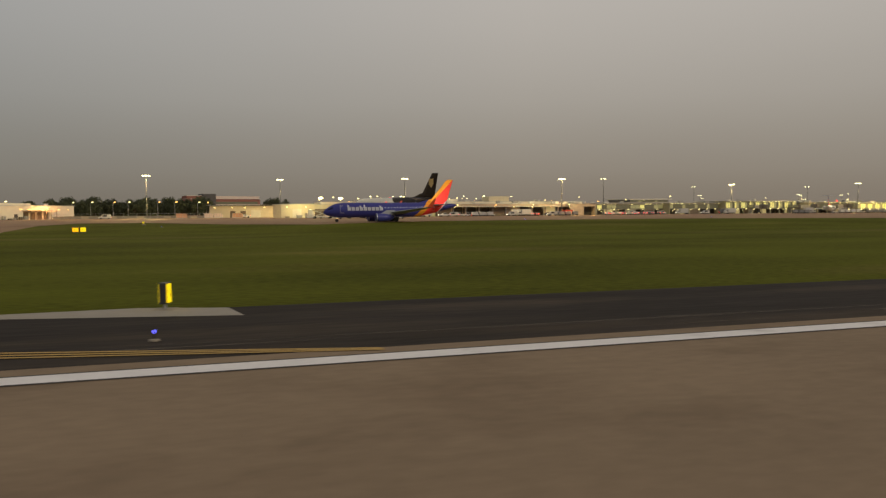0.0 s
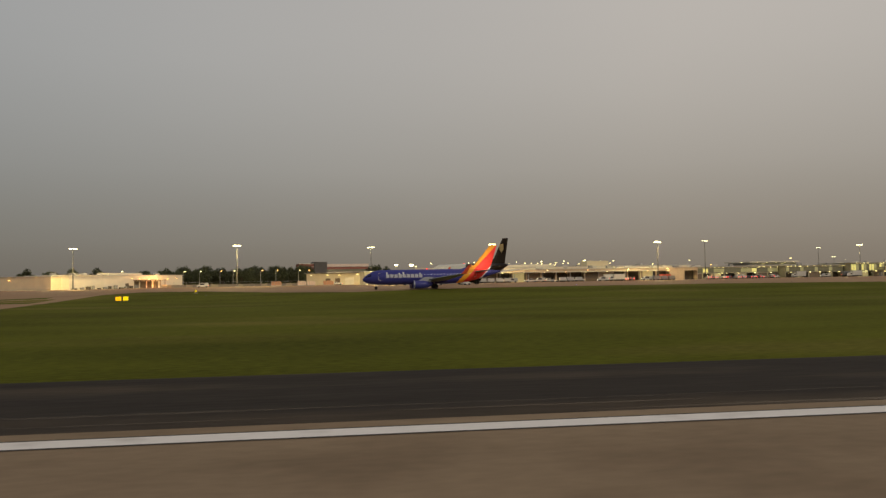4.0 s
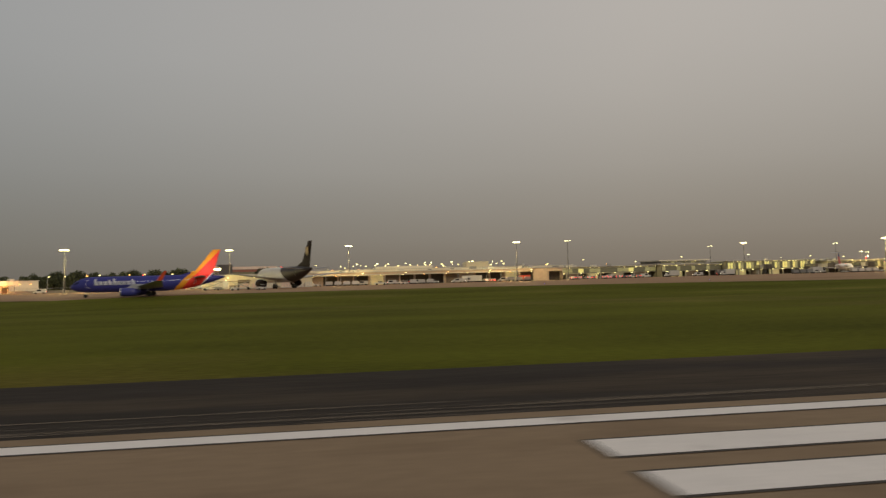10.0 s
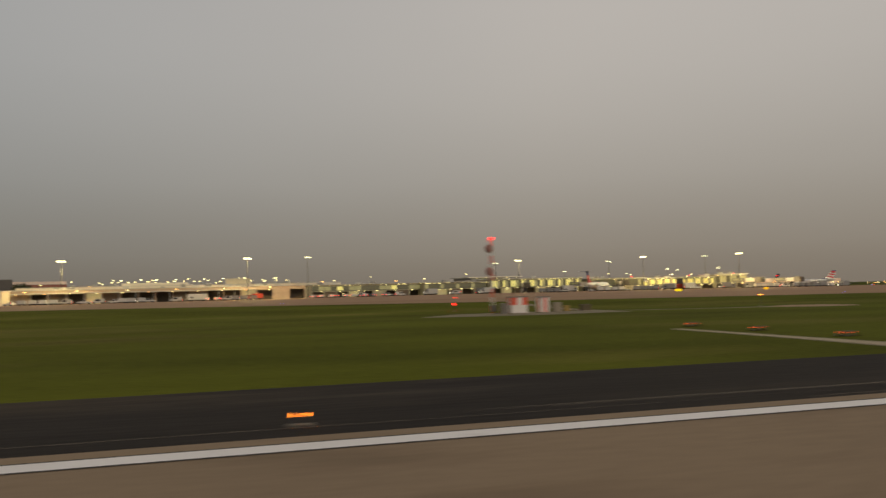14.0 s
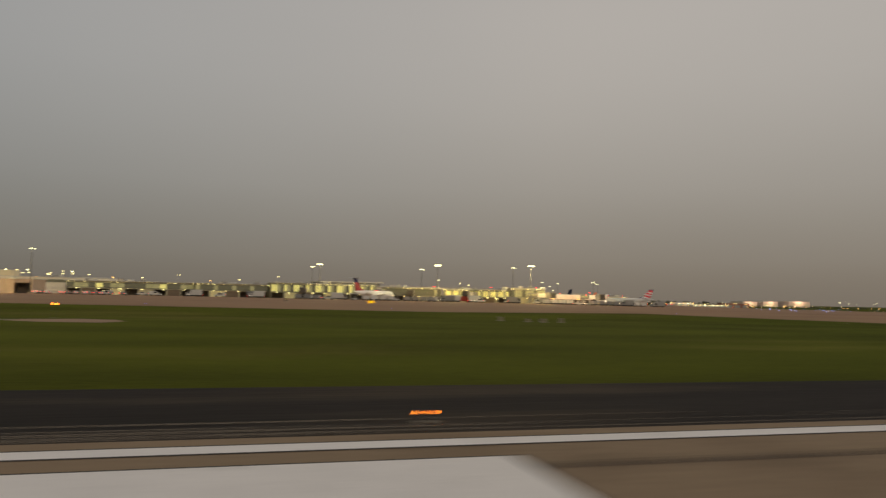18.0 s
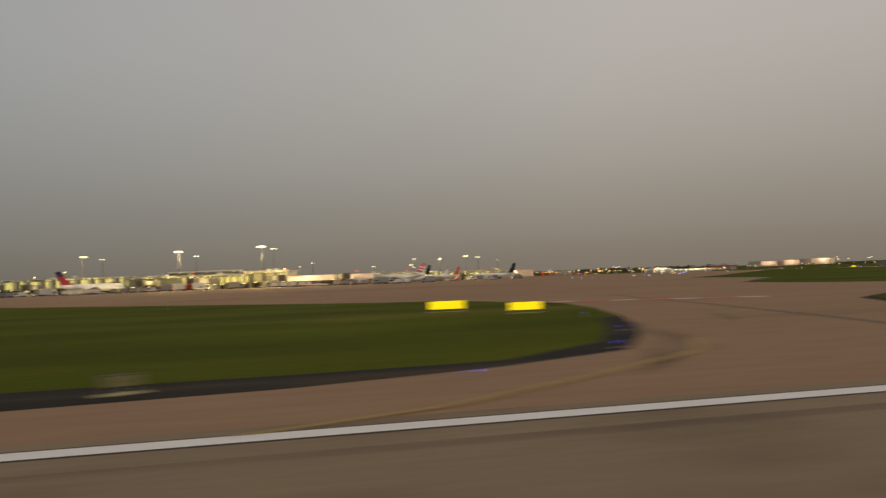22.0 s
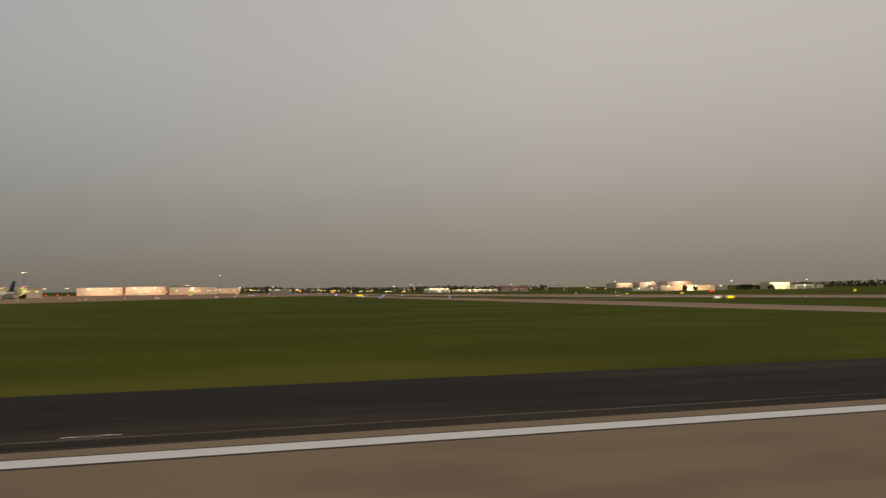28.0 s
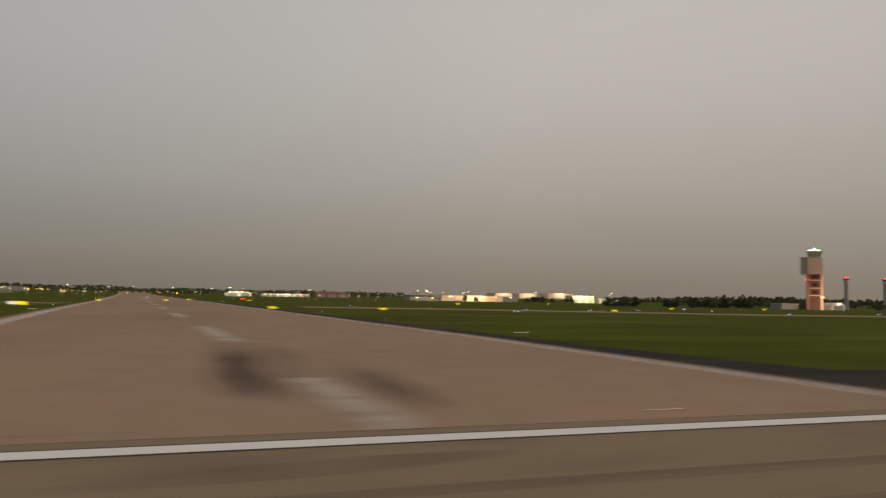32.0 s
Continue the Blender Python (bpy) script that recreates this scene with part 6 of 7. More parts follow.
scatter(van("dark car with glowing red tail lights on the service road", VAN_GREY, 4.6, 1.6), [(x, 367 + (k % 2) * 2, -90 + (k % 4) * 6 - 9) for k, x in enumerate((158, 226, 236, 244, 279, 289, 300, 306, 312))])


def container(label, paint, w):
    ob = empty("freight_container", pose(0, 0, 0), label, "container", "freight containers")
    part("body", prism([(0, 0.25), (0, 2.3), (w - 0.5, 2.3), (w, 1.7), (w, 0.25)], 1, -1.2, 1.2), paint, ob)
    for k in range(4):
        part("rib", box(0.15 + k * (w - 0.9) / 3, 0.27 + k * (w - 0.9) / 3, -1.26, -1.2, 0.25, 2.28), STEEL, ob)
    part("base_plate", box(-0.05, w + 0.05, -1.28, 1.28, 0.02, 0.25, 0.03), STEEL, ob)
    return ob


RUST = mat("faded_orange_paint", (0.52, 0.27, 0.15), 0.7, vary=0.15, scale=0.8)
scatter(container("faded orange freight container on the apron", RUST, 5.0), [(58, 392, 4), (84, 386, -6)])
scatter(container("tan freight container on the apron", PANEL_PINK, 4.2), [(71, 393, 0), (75.6, 393.6, 2), (120, 330, 3), (125, 331, -2), (137, 334, 0)])
scatter(container("pale freight container on the apron", PANEL_WHITE, 3.4), [(112, 328, 10), (131, 332, 4), (143, 336, -3), (147, 336.4, 0)])


def loader(x, y):
    ob = empty("cargo_loader", pose(x, y, land(x, y)), "pale scissor cargo loader beside the cargo jet", "vehicle")
    part("deck", box(0, 8, -1.7, 1.7, 3.0, 3.3, 0.04), PALE, ob)
    part("frame", box(0, 8, -1.5, 1.5, 0.5, 0.9, 0.04), VAN_WHITE, ob)
    for a, b in ((0.9, 3.0), (3.0, 0.9)):
        for y_ in (-1.3, 1.3):
            part("scissor_arm", cone(0.1, 0.1, (1, y_, a), (7, y_, b), 6), STEEL, ob)
    part("cab", box(-1.6, 0, -1.7, -0.2, 1.0, 3.4, 0.08), VAN_WHITE, ob)
    for x_ in (1.0, 7.0):
        wheels(ob, x_, (-1.4, 1.4), 0.5, 0.35)
    part("work_lamp", box(-1.0, -0.6, -1.2, -0.8, 3.4, 3.7), LAMP_SOFT, ob, "glowing work lamp")


loader(121, 283)
loader(110, 296)
for x, y, h in ((118, 279, 7.5), (114, 300, 8.0)):
    ob = empty("work_light", pose(x, y, land(x, y)), "mobile work light on a trailer mast", "light")
    part("trailer", box(-1.2, 1.2, -0.6, 0.6, 0.3, 1.2, 0.08), VAN_GREY, ob)
    part("pole", cone(0.08, 0.06, (0, 0, 1.0), (0, 0, h), 8), STEEL, ob)
    part("lamp_head", box(-0.7, 0.7, -0.15, 0.25, h - 0.3, h + 0.3, 0.05), LAMP, ob, "glowing lamp head")
    wheels(ob, 0, (-0.75, 0.75), 0.35, 0.25)
    lamp = new("work_lamp", bpy.data.lights.new("work_lamp", "POINT"))
    lamp.data.energy, lamp.data.color, lamp.data.shadow_soft_size = 800, (1.0, 0.82, 0.35), 0.4
    lamp.matrix_world = Matrix.Translation((x, y - 1.6, h + 1.6))

# ---- street lamps behind the apron ----
def street_lamp(label, glass, h=9.0, group="street lamps"):
    ob = empty("street_lamp", pose(0, 0, 0), label, "street lamp", group)
    part("pole", cone(0.12, 0.07, (0, 0, 0), (0, 0, h), 8), STEEL, ob)
    part("arm", cone(0.05, 0.05, (0, 0, h), (0.9, -0.5, h + 0.25), 6), STEEL, ob)
    part("lamp_head", box(0.55, 1.35, -0.85, -0.25, h + 0.02, h + 0.46, 0.10), glass, ob, "glowing lamp head")
    return ob


LEFTL = [(13, 450), (24, 452), (32, 447), (47, 450), (3, 455), (56, 446)]
scatter(street_lamp("white street lamp before the tree row", LAMP_SOFT, 8.5), [(x, y, 0) for x, y in LEFTL[::2]] + [(-22, 420, 0), (68, 460, 0)])
scatter(street_lamp("amber street lamp before the tree row", LAMP_SODIUM, 8.5), [(x, y, 0) for x, y in LEFTL[1::2]] + [(73, 470, 0)])
rnd = random.Random(21)
BACK = [(x, 470 + rnd.uniform(-8, 30), 0) for x in (138, 150, 160, 168, 175, 177, 187, 195, 199, 211, 216, 225, 231, 244, 248, 259, 266, 293, 305, 327, 345, 362, 384)]
scatter(street_lamp("street lamp glowing behind the cargo building", LAMP_SOFT, 10.0), BACK[::3] + [(505, 470, 0), (560, 480, 0), (596, 540, 0)])
scatter(street_lamp("tall street lamp glowing behind the cargo building", LAMP_SOFT, 12.0), BACK[1::3] + [(470, 640, 0), (515, 520, 0)])
scatter(street_lamp("warm street lamp glowing behind the cargo building", LAMP_SODIUM, 9.0), BACK[2::3])

scatter(street_lamp("yellow lamp on the raised road behind the cargo building", LAMP_SOFT, 11.0), [(166 + 5.1 * k + rnd.uniform(-2, 2), 476 + rnd.uniform(-10, 26), rnd.uniform(0, 90)) for k in range(22)])
scatter(street_lamp("pale lamp on the raised road behind the cargo building", LAMP, 12.4), [(172 + 13 * k + rnd.uniform(-4, 4), 470 + rnd.uniform(0, 26), rnd.uniform(0, 90)) for k in range(8)])

# ---- trees ----
BARK = mat("tree_bark", (0.09, 0.065, 0.045), 0.9, vary=0.3, scale=3)
LEAF = mat("dark_tree_leaves", (0.058, 0.068, 0.030), 0.8, vary=0.35, scale=0.6, per_object=0.25)


def tree(label, h, seed, wide=0.42, skirt=0):
    rnd = random.Random(seed)
    ob = empty("tree", pose(0, 0, 0), label, "tree", "trees")
    bm = cone(h * 0.028, h * 0.014, (0, 0, 0), (0.1, 0, h * 0.55), 8)
    tips = []
    for k in range(15):
        a, z = rnd.uniform(0, 6.28), h * rnd.uniform(0.14, 0.52)
        r = h * rnd.uniform(0.15, wide * 0.8)
        tip = (r * math.cos(a), r * math.sin(a), z + h * rnd.uniform(0.04, 0.34))
        cone(h * 0.011, h * 0.004, (0.05, 0, z), tip, 5, bm)
        tips.append(Vector(tip))
    tips += [Vector((0, 0, h * 0.78)), Vector((h * 0.08, 0.02 * h, h * 0.86)), Vector((-h * 0.1, 0, h * 0.72))]
    for k in range(skirt):
        a, r = rnd.uniform(0, 6.28), h * rnd.uniform(0.1, 0.42)
        tips.append(Vector((r * math.cos(a), r * math.sin(a), h * rnd.uniform(0.14, 0.4))))
    part("trunk", bm, BARK, ob)
    verts, faces = [], []
    for tip in tips:
        rr = h * rnd.uniform(0.15, 0.24)
        for k in range(95):
            d = Vector((rnd.gauss(0, 1), rnd.gauss(0, 1), rnd.gauss(0, 0.8)))
            d = d.normalized() * rr * rnd.uniform(0.35, 1.05)
            c = tip + d
            u = Vector((rnd.uniform(-1, 1), rnd.uniform(-1, 1), rnd.uniform(-1, 1))).normalized()
            v = u.cross(Vector((rnd.uniform(-1, 1), rnd.uniform(-1, 1), rnd.uniform(-1, 1)))).normalized()
            s = h * rnd.uniform(0.03, 0.06)
            n = len(verts)
            verts += [c - u * s, c + v * s * 0.6, c + u * s, c - v * s * 0.6 + Vector((0, 0, -s * 0.3))]
            faces.append((n, n + 1, n + 2, n + 3))
    me = bpy.data.meshes.new("crown")
    me.from_pydata([tuple(v) for v in verts], [], faces)
    me.materials.append(LEAF)
    cr = new("crown", me)
    cr.parent = ob
    return ob


low_trees = [tree("low dark tree on the far side of the field", 7.0, 11, 0.5, 12), tree("low rounded tree on the far side of the field", 6.0, 12, 0.55, 12)]
kinds = [tree("dark broadleaf tree against the dusk sky", 11, 1), tree("dark rounded tree against the dusk sky", 9.5, 2, 0.5), tree("tall dark tree against the dusk sky", 12.5, 3, 0.36)]
spots, low_spots = [[], [], []], [[], []]
rnd = random.Random(4)
for k in range(54):
    if k % 9 in (5, 8) or k in (20, 21, 37):
        continue
    spots[k % 3].append((-8 + 1.6 * k + rnd.uniform(-1.5, 1.5), 480 + rnd.uniform(-14, 22), rnd.uniform(0, 360)))
for x, y in ((-60, 430), (-52, 440), (-38, 436), (-16, 445), (-8, 452), (118, 520), (124, 512), (112, 525), (-90, 430), (-75, 438), (-110, 425)):
    spots[rnd.randrange(3)].append((x, y, rnd.uniform(0, 360)))
for x, y in ((1322, 815), (1333, 812), (1402, 820), (1412, 825), (1420, 830), (1430, 835), (1444, 840), (1470, 850), (1482, 860), (1316, 424), (1326, 430), (1336, 426), (1345, 432), (1356, 436), (1372, 438), (1380, 434), (1392, 440),
             (1400, 446), (1424, 448), (1450, 455), (1474, 452), (1580, 440), (1590, 448), (1604, 450), (1290, 436), (1302, 440), (812, 930), (1620, 470), (1640, 480)):
    low_spots[rnd.randrange(2)].append((x, y, rnd.uniform(0, 360)))
for ob, s in zip(kinds + low_trees, spots + low_spots):
    scatter(ob, s)


def woods(name, points, label, seed, size):
    """A far belt of trees, as one ragged mass of leaf clumps."""
    rnd = random.Random(seed)
    verts, faces = [], []
    for x, y, hh in points:
        for k in range(36):
            c = Vector((x + rnd.gauss(0, size * 1.5), y + rnd.gauss(0, size * 0.4), land(x, y) + hh * rnd.uniform(0.05, 0.86)))
            s = hh * rnd.uniform(0.13, 0.27)
            for j in range(3):
                a = rnd.uniform(0, 6.28)
                u, v = Vector((math.cos(a), 0.5 * math.sin(a), rnd.uniform(-0.3, 0.3))), Vector((0.2 * math.sin(a), rnd.uniform(-0.5, 0.5), 1))
                n = len(verts)
                verts += [tuple(c - u * s), tuple(c - v * s * 0.8), tuple(c + u * s), tuple(c + v * s * 0.8)]
                faces.append((n, n + 1, n + 2, n + 3))
    me = bpy.data.meshes.new(name)
    me.from_pydata(verts, [], faces)
    me.materials.append(LEAF)
    tagged(new(name, me), label, "trees", kind="stuff")


rnd = random.Random(9)
woods("far_woods", [(600 + 16 * k, 1500 + 260 * math.sin(k * 0.05) + rnd.uniform(-60, 60), (10.5 + 4 * noise.noise((k * 0.13, 0, 0)) + rnd.uniform(0, 1.5)) * (0.45 if 54 < k < 78 else 1)) for k in range(190)], "dark far belt of trees along the horizon", 5, 9)
woods("far_woods_edge", [(-1200 + 22 * k, 760 + rnd.uniform(-40, 60), 8 + 5 * noise.noise((k * 0.2, 3, 0)) + rnd.uniform(0, 3)) for k in range(74)], "dark belt of trees behind the airport buildings", 6, 10)
woods("far_woods_tower", [(1285 + 4.2 * k + rnd.uniform(-3, 3), 440 + rnd.uniform(-8, 16) + 0.1 * k, 4.6 + 2.5 * noise.noise((k * 0.3, 5, 0)) + rnd.uniform(0, 2)) for k in range(90) if noise.noise((k * 0.21, 1.7, 0)) > 0.02], "low dark trees and scrub beside the control tower", 8, 2.2)
woods("far_woods_east", [(1500 + 16 * k, 640 + 3 * k + rnd.uniform(-40, 60), 9 + 5 * noise.noise((k * 0.2, 7, 0)) + rnd.uniform(0, 3)) for k in range(90)], "dark belt of trees beyond the control tower", 7, 9)

# ---- far side of the airfield ----
def hangar(x0, x1, y, d, h, wall, label, lamps=0, doors=3, arch=False, glass=None):
    m, w = site((x0, y), (x1, y))
    ob = empty("hangar", m, label, "hangar", "far airfield buildings")
    if arch:
        pts = [(0, 0), (w, 0), (w, h * 0.55)] + [(w / 2 + w / 2 * math.cos(a), h * 0.55 + h * 0.45 * math.sin(a)) for a in (0.5, 1.0, 1.57, 2.14, 2.64)] + [(0, h * 0.55)]
        part("body", prism(pts, 1, 0, d), wall, ob)
    else:
        shell(ob, w, d, h, wall, roof_over=0.4)
    for k in range(doors):
        a = w * (k + 0.15) / doors
        part("door", box(a, a + w * 0.7 / doors, -0.12, -0.01, 0, h * 0.6), glass or (PANEL if wall is PANEL_PINK else PANEL_GREY), ob, "wide hangar door")
    for k in range(lamps):
        part("wall_lamp", box(w * (k + 0.5) / lamps - 0.7, w * (k + 0.5) / lamps + 0.7, -1.2, -0.4, h * 0.85 - 0.4, h * 0.85 + 0.4, 0.1), LAMP if k % 2 == 0 else LAMP_SODIUM, ob, "glowing wall lamp")
    return ob, m, w


def wash(m, w, h, energy, colour):
    # a point light added before the hangar brightens its wall, without a fixture
    lamp = new("hangar_wash", bpy.data.lights.new("hangar_wash", "POINT"))
    lamp.data.energy, lamp.data.color, lamp.data.shadow_soft_size = energy, colour, 1.0
    lamp.matrix_world = m @ Matrix.Translation((w / 2, -14, h * 1.1))


WARM, COLD, AMBER = (1.0, 0.66, 0.46), (1.0, 0.93, 0.72), (1.0, 0.60, 0.30)
for x0, x1, y, d, h, wall, label, lamps, doors, arch, en, col in (
        (647, 688.5, 802, 40, 7.6, PANEL_PINK, "large hangar lit by warm lamps", 2, 4, False, 20000, WARM),
        (690.5, 728, 800, 40, 8.2, PANEL_PINK, "large hangar with a bright corner lamp", 2, 3, False, 20000, WARM),
        (731, 775, 804, 36, 7.2, PANEL_PINK, "pinkish hangar lit by warm lamps", 1, 3, False, 5000, WARM),
        (772, 800, 905, 30, 6.5, PANEL_PINK, "pale pinkish distant hangar", 0, 2, False, 4000, WARM),
        (1075, 1109, 1110, 30, 7.5, PANEL_WHITE, "white arched hangar with bright lamps", 4, 2, True, 12000, COLD),
        (1127, 1196, 1140, 24, 4.2, PANEL_WHITE, "long low white hangar", 8, 6, False, 12000, COLD),
        (1300, 1376, 833, 30, 6.5, PANEL_PINK, "long building under strong amber lamps", 4, 6, False, 55000, AMBER),
        (1378, 1398, 838, 24, 6.0, PANEL_GREY, "grey building beside the amber one", 1, 2, False, 0, COLD),
        (1262, 1298, 836, 22, 3.8, PANEL_GREY, "long low grey shed with lamps", 2, 4, False, 4000, COLD),
        (1492, 1524, 876, 20, 9.0, PANEL, "pale yellow building under floodlights", 4, 3, False, 50000, (1.0, 0.95, 0.5)),
        (1536, 1566, 880, 20, 6.0, PANEL_WHITE, "low pale building beside the floodlit one", 1, 2, False, 0, COLD),
        (835, 858, 900, 24, 4.5, PANEL_GREY, "grey distant shed beside trees", 0, 2, False, 0, WARM),
        (1210, 1259, 1166, 24, 8, BRICK_WALL, "dark reddish distant building", 0, 3, False, 0, WARM),
        (1590, 1600, 900, 10, 5, PANEL_WHITE, "small white distant shed", 0, 1, False, 0, COLD),
        (1827, 1878, 1928, 60, 14, PANEL_PINK, "pinkish far hangar across the airfield", 0, 2, False, 30000, WARM),
        (1901, 1953, 1930, 60, 15, PANEL_PINK, "pinkish far hangar across the airfield", 0, 2, False, 30000, WARM),
        (1988, 2065, 1926, 60, 17, PANEL_PINK, "large pinkish far hangar across the airfield", 1, 3, False, 40000, WARM)):
    ob, m, w = hangar(x0, x1, y, d, h, wall, label, lamps, doors, arch)
    if en:
        wash(m, w, h, en * (0.24 if y < 820 else 0.3), col)
for x, y in ((855, 1250), (900, 1400), (940, 1350), (1000, 1380), (1090, 1290), (1100, 1300), (1110, 1310), (1330, 1030), (1345, 1033), (1352, 1036), (1372, 1040), (1400, 1030), (1410, 1036), (1450, 900), (1545, 870), (1580, 930), (720, 860), (745, 850),
             (640, 700), (660, 690), (590, 700), (570, 690), (1180, 1040), (1060, 1290), (1280, 830), (1620, 800), (800, 960)):
    flood_mast(x, y, 7 + (x * 7 % 4), 0.95)
RED_LAMPS = stem_light("obstacle_light", "red light among distant buildings", LAMP_RED, "glowing red lens", "red obstacle lights", 1.5, 7.0)
spread(RED_LAMPS, [(1042, 360), (655, 640), (662, 646), (668, 652), (675, 655), (683, 660), (690, 668), (880, 1000), (1150, 900), (1100, 1000), (740, 700), (752, 706), (612, 470), (700, 720)])
AMB = stem_light("apron_lamp", "amber light among distant buildings", LAMP_ORANGE, "glowing amber lens", "distant amber lights", 3.0, 8.0)
spread(AMB, [(700, 690), (715, 700), (735, 720), (760, 730), (780, 745), (800, 760), (645, 620), (628, 590), (860, 820), (905, 900), (990, 1010), (1010, 980)])


# small lamps strung along the far edge of the airfield
rnd = random.Random(33)
scatter(street_lamp("small white lamp far across the airfield", LAMP_SOFT, 5.0, "far airfield lamps"), [(x, 940 + rnd.uniform(-60, 240), 0) for x in range(880, 1330, 17)])
scatter(street_lamp("small amber lamp far across the airfield", LAMP_SODIUM, 3.6, "far airfield lamps"), [(x + rnd.uniform(-6, 6), 860 + rnd.uniform(-120, 300), 0) for x in range(890, 1400, 24)])
scatter(street_lamp("lamp on the apron of the far concourse", LAMP_SOFT, 4.2, "far apron lamps"), [(566 + 6.1 * k + rnd.uniform(-2, 2), 535 + rnd.uniform(-30, 10), 0) for k in range(18)])
scatter(van("white service van at the far concourse", VAN_WHITE), [(572, 520, 10), (600, 512, 180), (618, 518, 5), (641, 508, 0), (652, 515, 175), (628, 500, 20)])
scatter(van("dark service truck at the far concourse", VAN_GREY, 6.8, 2.2, box_body=True), [(590, 506, 0), (610, 508, 180), (634, 513, 4), (660, 505, 0)])

scatter(street_lamp("small lamp beside the far hangars", LAMP_SOFT, 4.0, "far hangar lamps"), [(738 + 9 * k + rnd.uniform(-4, 4), 700 + rnd.uniform(-60, 200), 0) for k in range(24)])
scatter(street_lamp("small amber lamp beside the far hangars", LAMP_SODIUM, 3.4, "far hangar lamps"), [(730 + 8 * k + rnd.uniform(-4, 4), 660 + rnd.uniform(-60, 220), 0) for k in range(26)])
far_red = stem_light("obstacle_light", "small red light on the far apron", LAMP_RED, "glowing red lens", "red obstacle lights", 1.5, 5.0)
spread(far_red, [(735 + 7 * k + rnd.uniform(-2, 2), 650 + 6 * k + rnd.uniform(-20, 20)) for k in range(10)])

# ---- control tower ----
TOWER = mat("tower_brown_panel", (0.25, 0.165, 0.125), 0.7, vary=0.12, scale=0.3, fine=2)
TOWER_EDGE = mat("tower_pale_rib", (0.55, 0.40, 0.32), 0.7, vary=0.1)
ob = empty("control_tower", pose(1412, 398, land(1412, 398), 0, 0, -42), "tall brown control tower with a glazed cab on top", "tower")
TOWER_DARK = mat("tower_dark_recess", (0.10, 0.05, 0.038), 0.8, vary=0.2, scale=0.4)
part("shaft", box(-3.7, 3.7, -3.7, 3.7, 0, 34, 0.1), TOWER_DARK, ob, "dark red-brown shaft")
part("upper_block", box(-4.3, 4.3, -4.3, 4.3, 23.6, 34.4, 0.1), TOWER_EDGE, ob, "plain pinkish upper block")
for x in (-4.1, 4.1):
    for y in (-4.1, 4.1):
        part("rib", box(x - 0.75, x + 0.75, y - 0.75, y + 0.75, 0, 23.6, 0.06), TOWER if x < 0 else TOWER_EDGE, ob, "vertical corner rib")
part("side_block", box(-8.4, -4.35, -3.4, 3.4, 23.4, 34.8, 0.1), PANEL_GREY, ob, "dark overhanging side block")
for z in (9.2, 14, 19.2):
    part("floor_band", box(-4.6, 4.6, -4.6, 4.6, z, z + 0.7), TOWER_EDGE, ob, "pale floor band")
    part("window", box(-1.6, 1.6, -3.8, -3.72, z + 1.6, z + 3.4), GLASS_DARK, ob)
    part("window", box(3.72, 3.8, -1.6, 1.6, z + 1.6, z + 3.4), GLASS_DARK, ob)
part("balcony_rail", box(4.3, 5.4, -4.3, 4.3, 29.0, 29.5, 0.05), TOWER_EDGE, ob)
part("gallery", lathe([(3.0, 34.3), (4.4, 34.6), (4.4, 35.2), (3.0, 35.3)], 8), PANEL_GREY, ob)
part("cab", lathe([(3.4, 35.2), (4.6, 38.4), (4.6, 38.5)], 8), GLASS, ob, "tinted glass cab")
for k in range(8):
    a = 2 * math.pi * k / 8
    part("mullion", cone(0.09, 0.09, (3.45 * math.cos(a), 3.45 * math.sin(a), 35.2), (4.65 * math.cos(a), 4.65 * math.sin(a), 38.4), 6), DARK_METAL, ob)
part("cab_roof", lathe([(4.9, 38.4), (4.9, 38.8), (2.5, 39.4)], 8), PANEL_GREY, ob)
GREEN_LAMP = mat("pale_green_beacon", (0.7, 0.9, 0.75), 0.2, emit=(0.55, 1.0, 0.62), power=5)
part("beacon", lathe([(0.5, 39.4), (0.6, 39.7), (0.5, 40.7), (0.15, 41.0)]), GREEN_LAMP, ob, "glowing pale green beacon")
for k in range(5):
    a = 2 * math.pi * (k + 0.3) / 5
    part("roof_lamp", box(3.2 * math.cos(a) - 0.4, 3.2 * math.cos(a) + 0.4, 3.2 * math.sin(a) - 0.4, 3.2 * math.sin(a) + 0.4, 39.2, 39.8, 0.1), GREEN_LAMP, ob, "glowing pale green lamp")
part("antenna", cone(0.05, 0.03, (1.5, 0.6, 39), (1.5, 0.6, 43), 6), STEEL, ob)
for x, z in ((-5.2, 19.6), (-3.6, 19.8)):
    part("red_lamp", box(x - 0.35, x + 0.35, -5.1, -4.6, z, z + 0.6, 0.1), LAMP_RED, ob, "glowing red lamp")
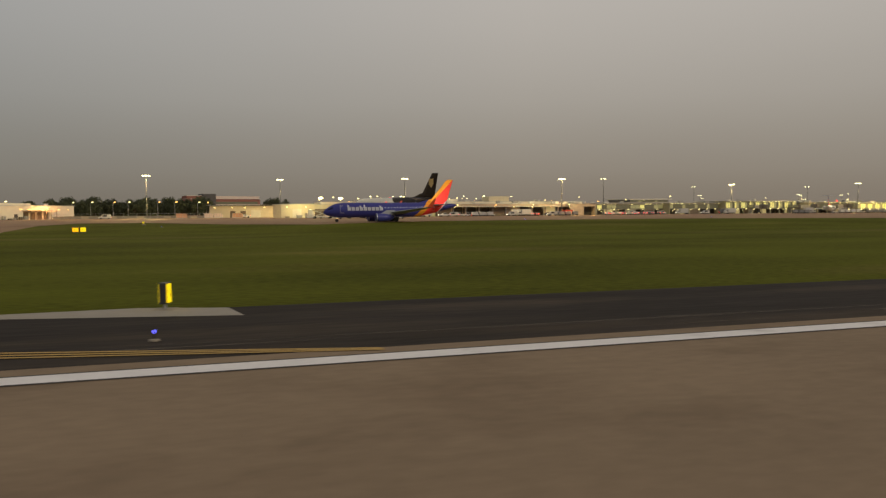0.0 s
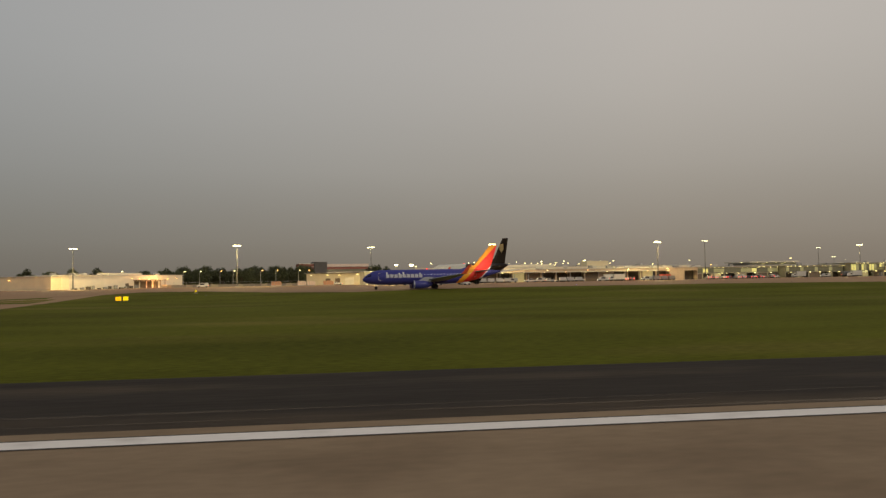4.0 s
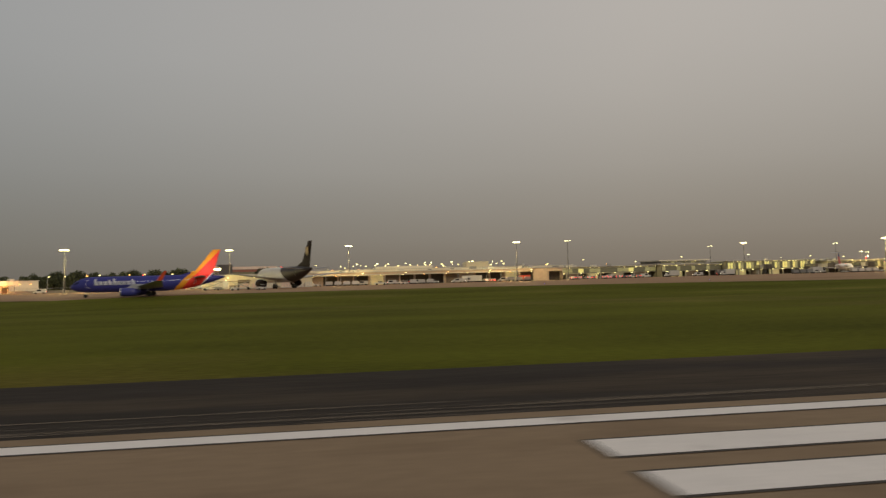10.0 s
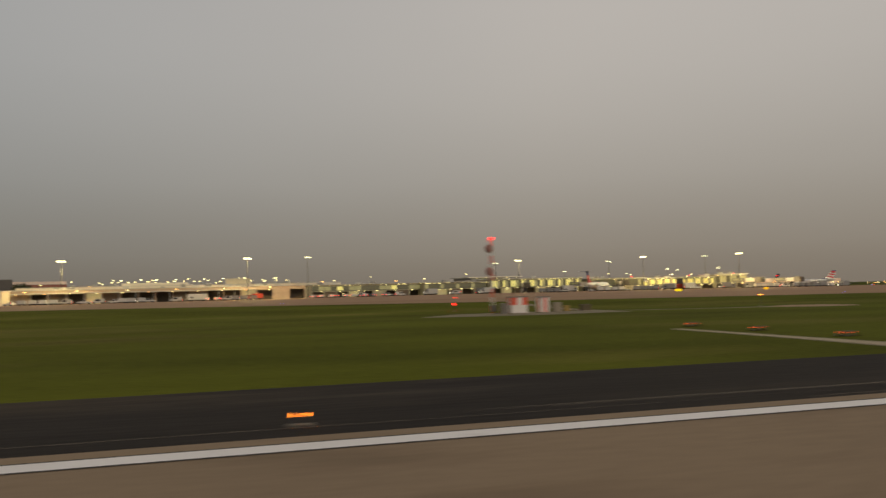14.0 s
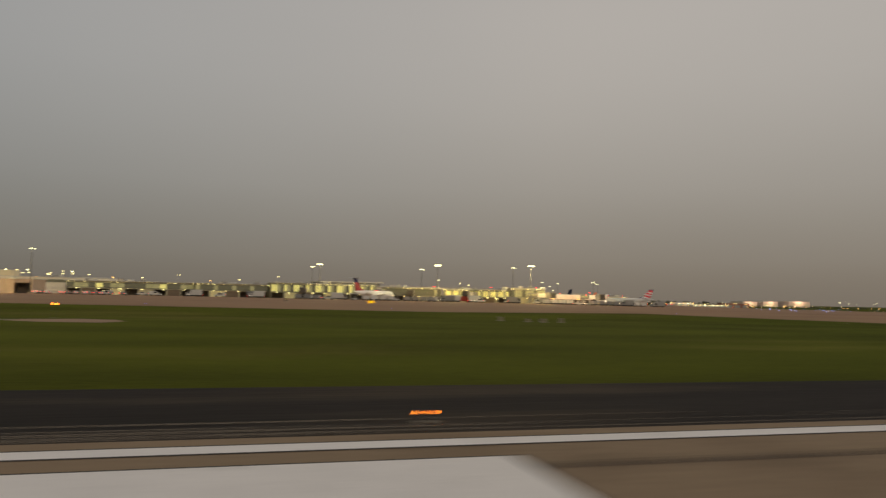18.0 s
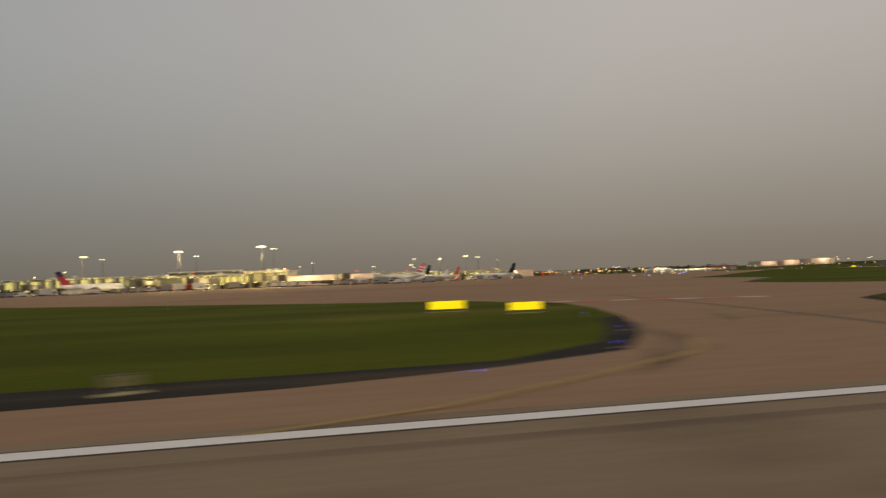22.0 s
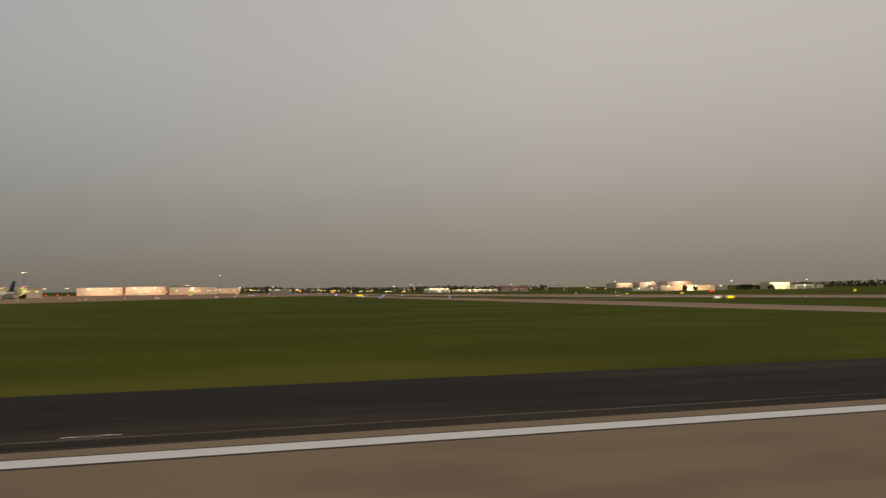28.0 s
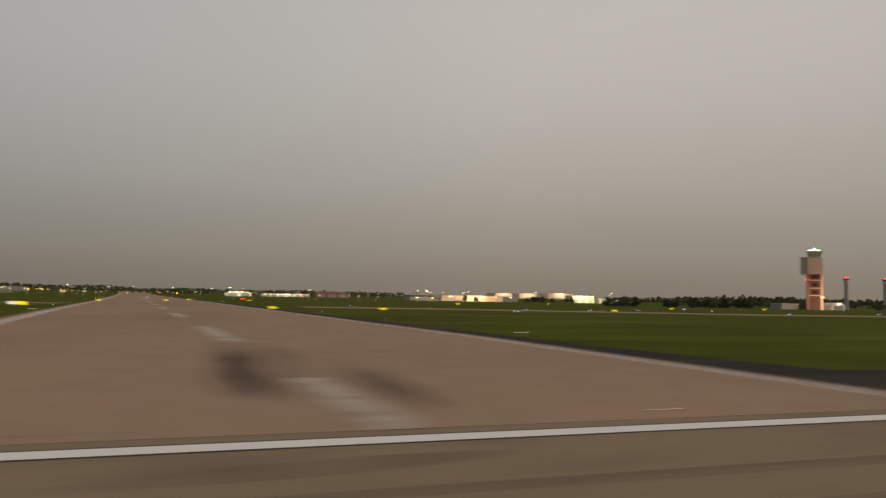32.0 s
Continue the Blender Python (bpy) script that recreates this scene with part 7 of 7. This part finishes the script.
part("entrance_lamp", box(3.5, 5.2, -5.6, -4.8, 8.0, 8.7, 0.1), LAMP_SODIUM, ob, "glowing amber lamp")
lamp = new("tower_lamp", bpy.data.lights.new("tower_lamp", "POINT"))
lamp.data.energy, lamp.data.color, lamp.data.shadow_soft_size = 3000, (1.0, 0.66, 0.42), 0.8
lamp.matrix_world = Matrix.Translation((1406, 384, 6))
hangar(1426, 1438, 398, 10, 5.0, PANEL_WHITE, "small white gabled hut near the tower", 1, 1, True)
hangar(1390, 1404, 404, 10, 3.6, PANEL_GREY, "low grey annex below the tower", 0, 2)
for x, y in ((1522, 476), (1560, 473)):
    ob = empty("radar_post", pose(x, y, land(x, y)), "dark tapered column with red lamps on top", "mast", "radar posts")
    part("column", lathe([(1.9, 0), (1.5, 8), (1.45, 20), (1.7, 23.5)], 14), PANEL_GREY, ob, "dark grey tapered column", smooth=True)
    part("platform", lathe([(1.7, 23.5), (2.5, 24.6), (2.5, 25.1), (1.0, 25.3)], 12), PANEL_GREY, ob)
    for dx in (-1.2, 1.0):
        part("lamp", lathe([(0.55, 25.2), (0.65, 25.6), (0.3, 26.2)], 10), LAMP_RED, ob, "glowing red lamp", m=Matrix.Translation((dx, -0.6, 0)))

# ---- distant taxiways on the far side of the crossing runway ----
sheet("taxiway_far", [(1052, 232), (1100, 226), (1180, 190), (1320, 176), (1500, 190), (1900, 240), (1900, 262), (1500, 214), (1320, 200), (1190, 214), (1105, 252), (1052, 256)], 0.02, CONCRETE, "distant pale concrete taxiway beyond the crossing runway", "taxiway")
sheet("taxiway_far_parallel", [(892, 300), (976, 298), (976, 322), (890, 324)], 0.018, CONCRETE, "distant concrete taxiway link", "taxiway")
sheet("taxiway_far_apron", [(640, 560), (876, 560), (876, 790), (620, 790)], 0.022, CONCRETE, "distant concrete apron before the hangars", "apron")

# ---- the place is kept at one scale, so that the camera's way stays within its speed ----
SCALE = 0.66
for o in list(scene.objects):
    if o.parent is None and o is not cam:
        if o.type == "LIGHT":
            o.location = o.location * SCALE
        else:
            o.matrix_basis = Matrix.Scale(SCALE, 4) @ o.matrix_basis
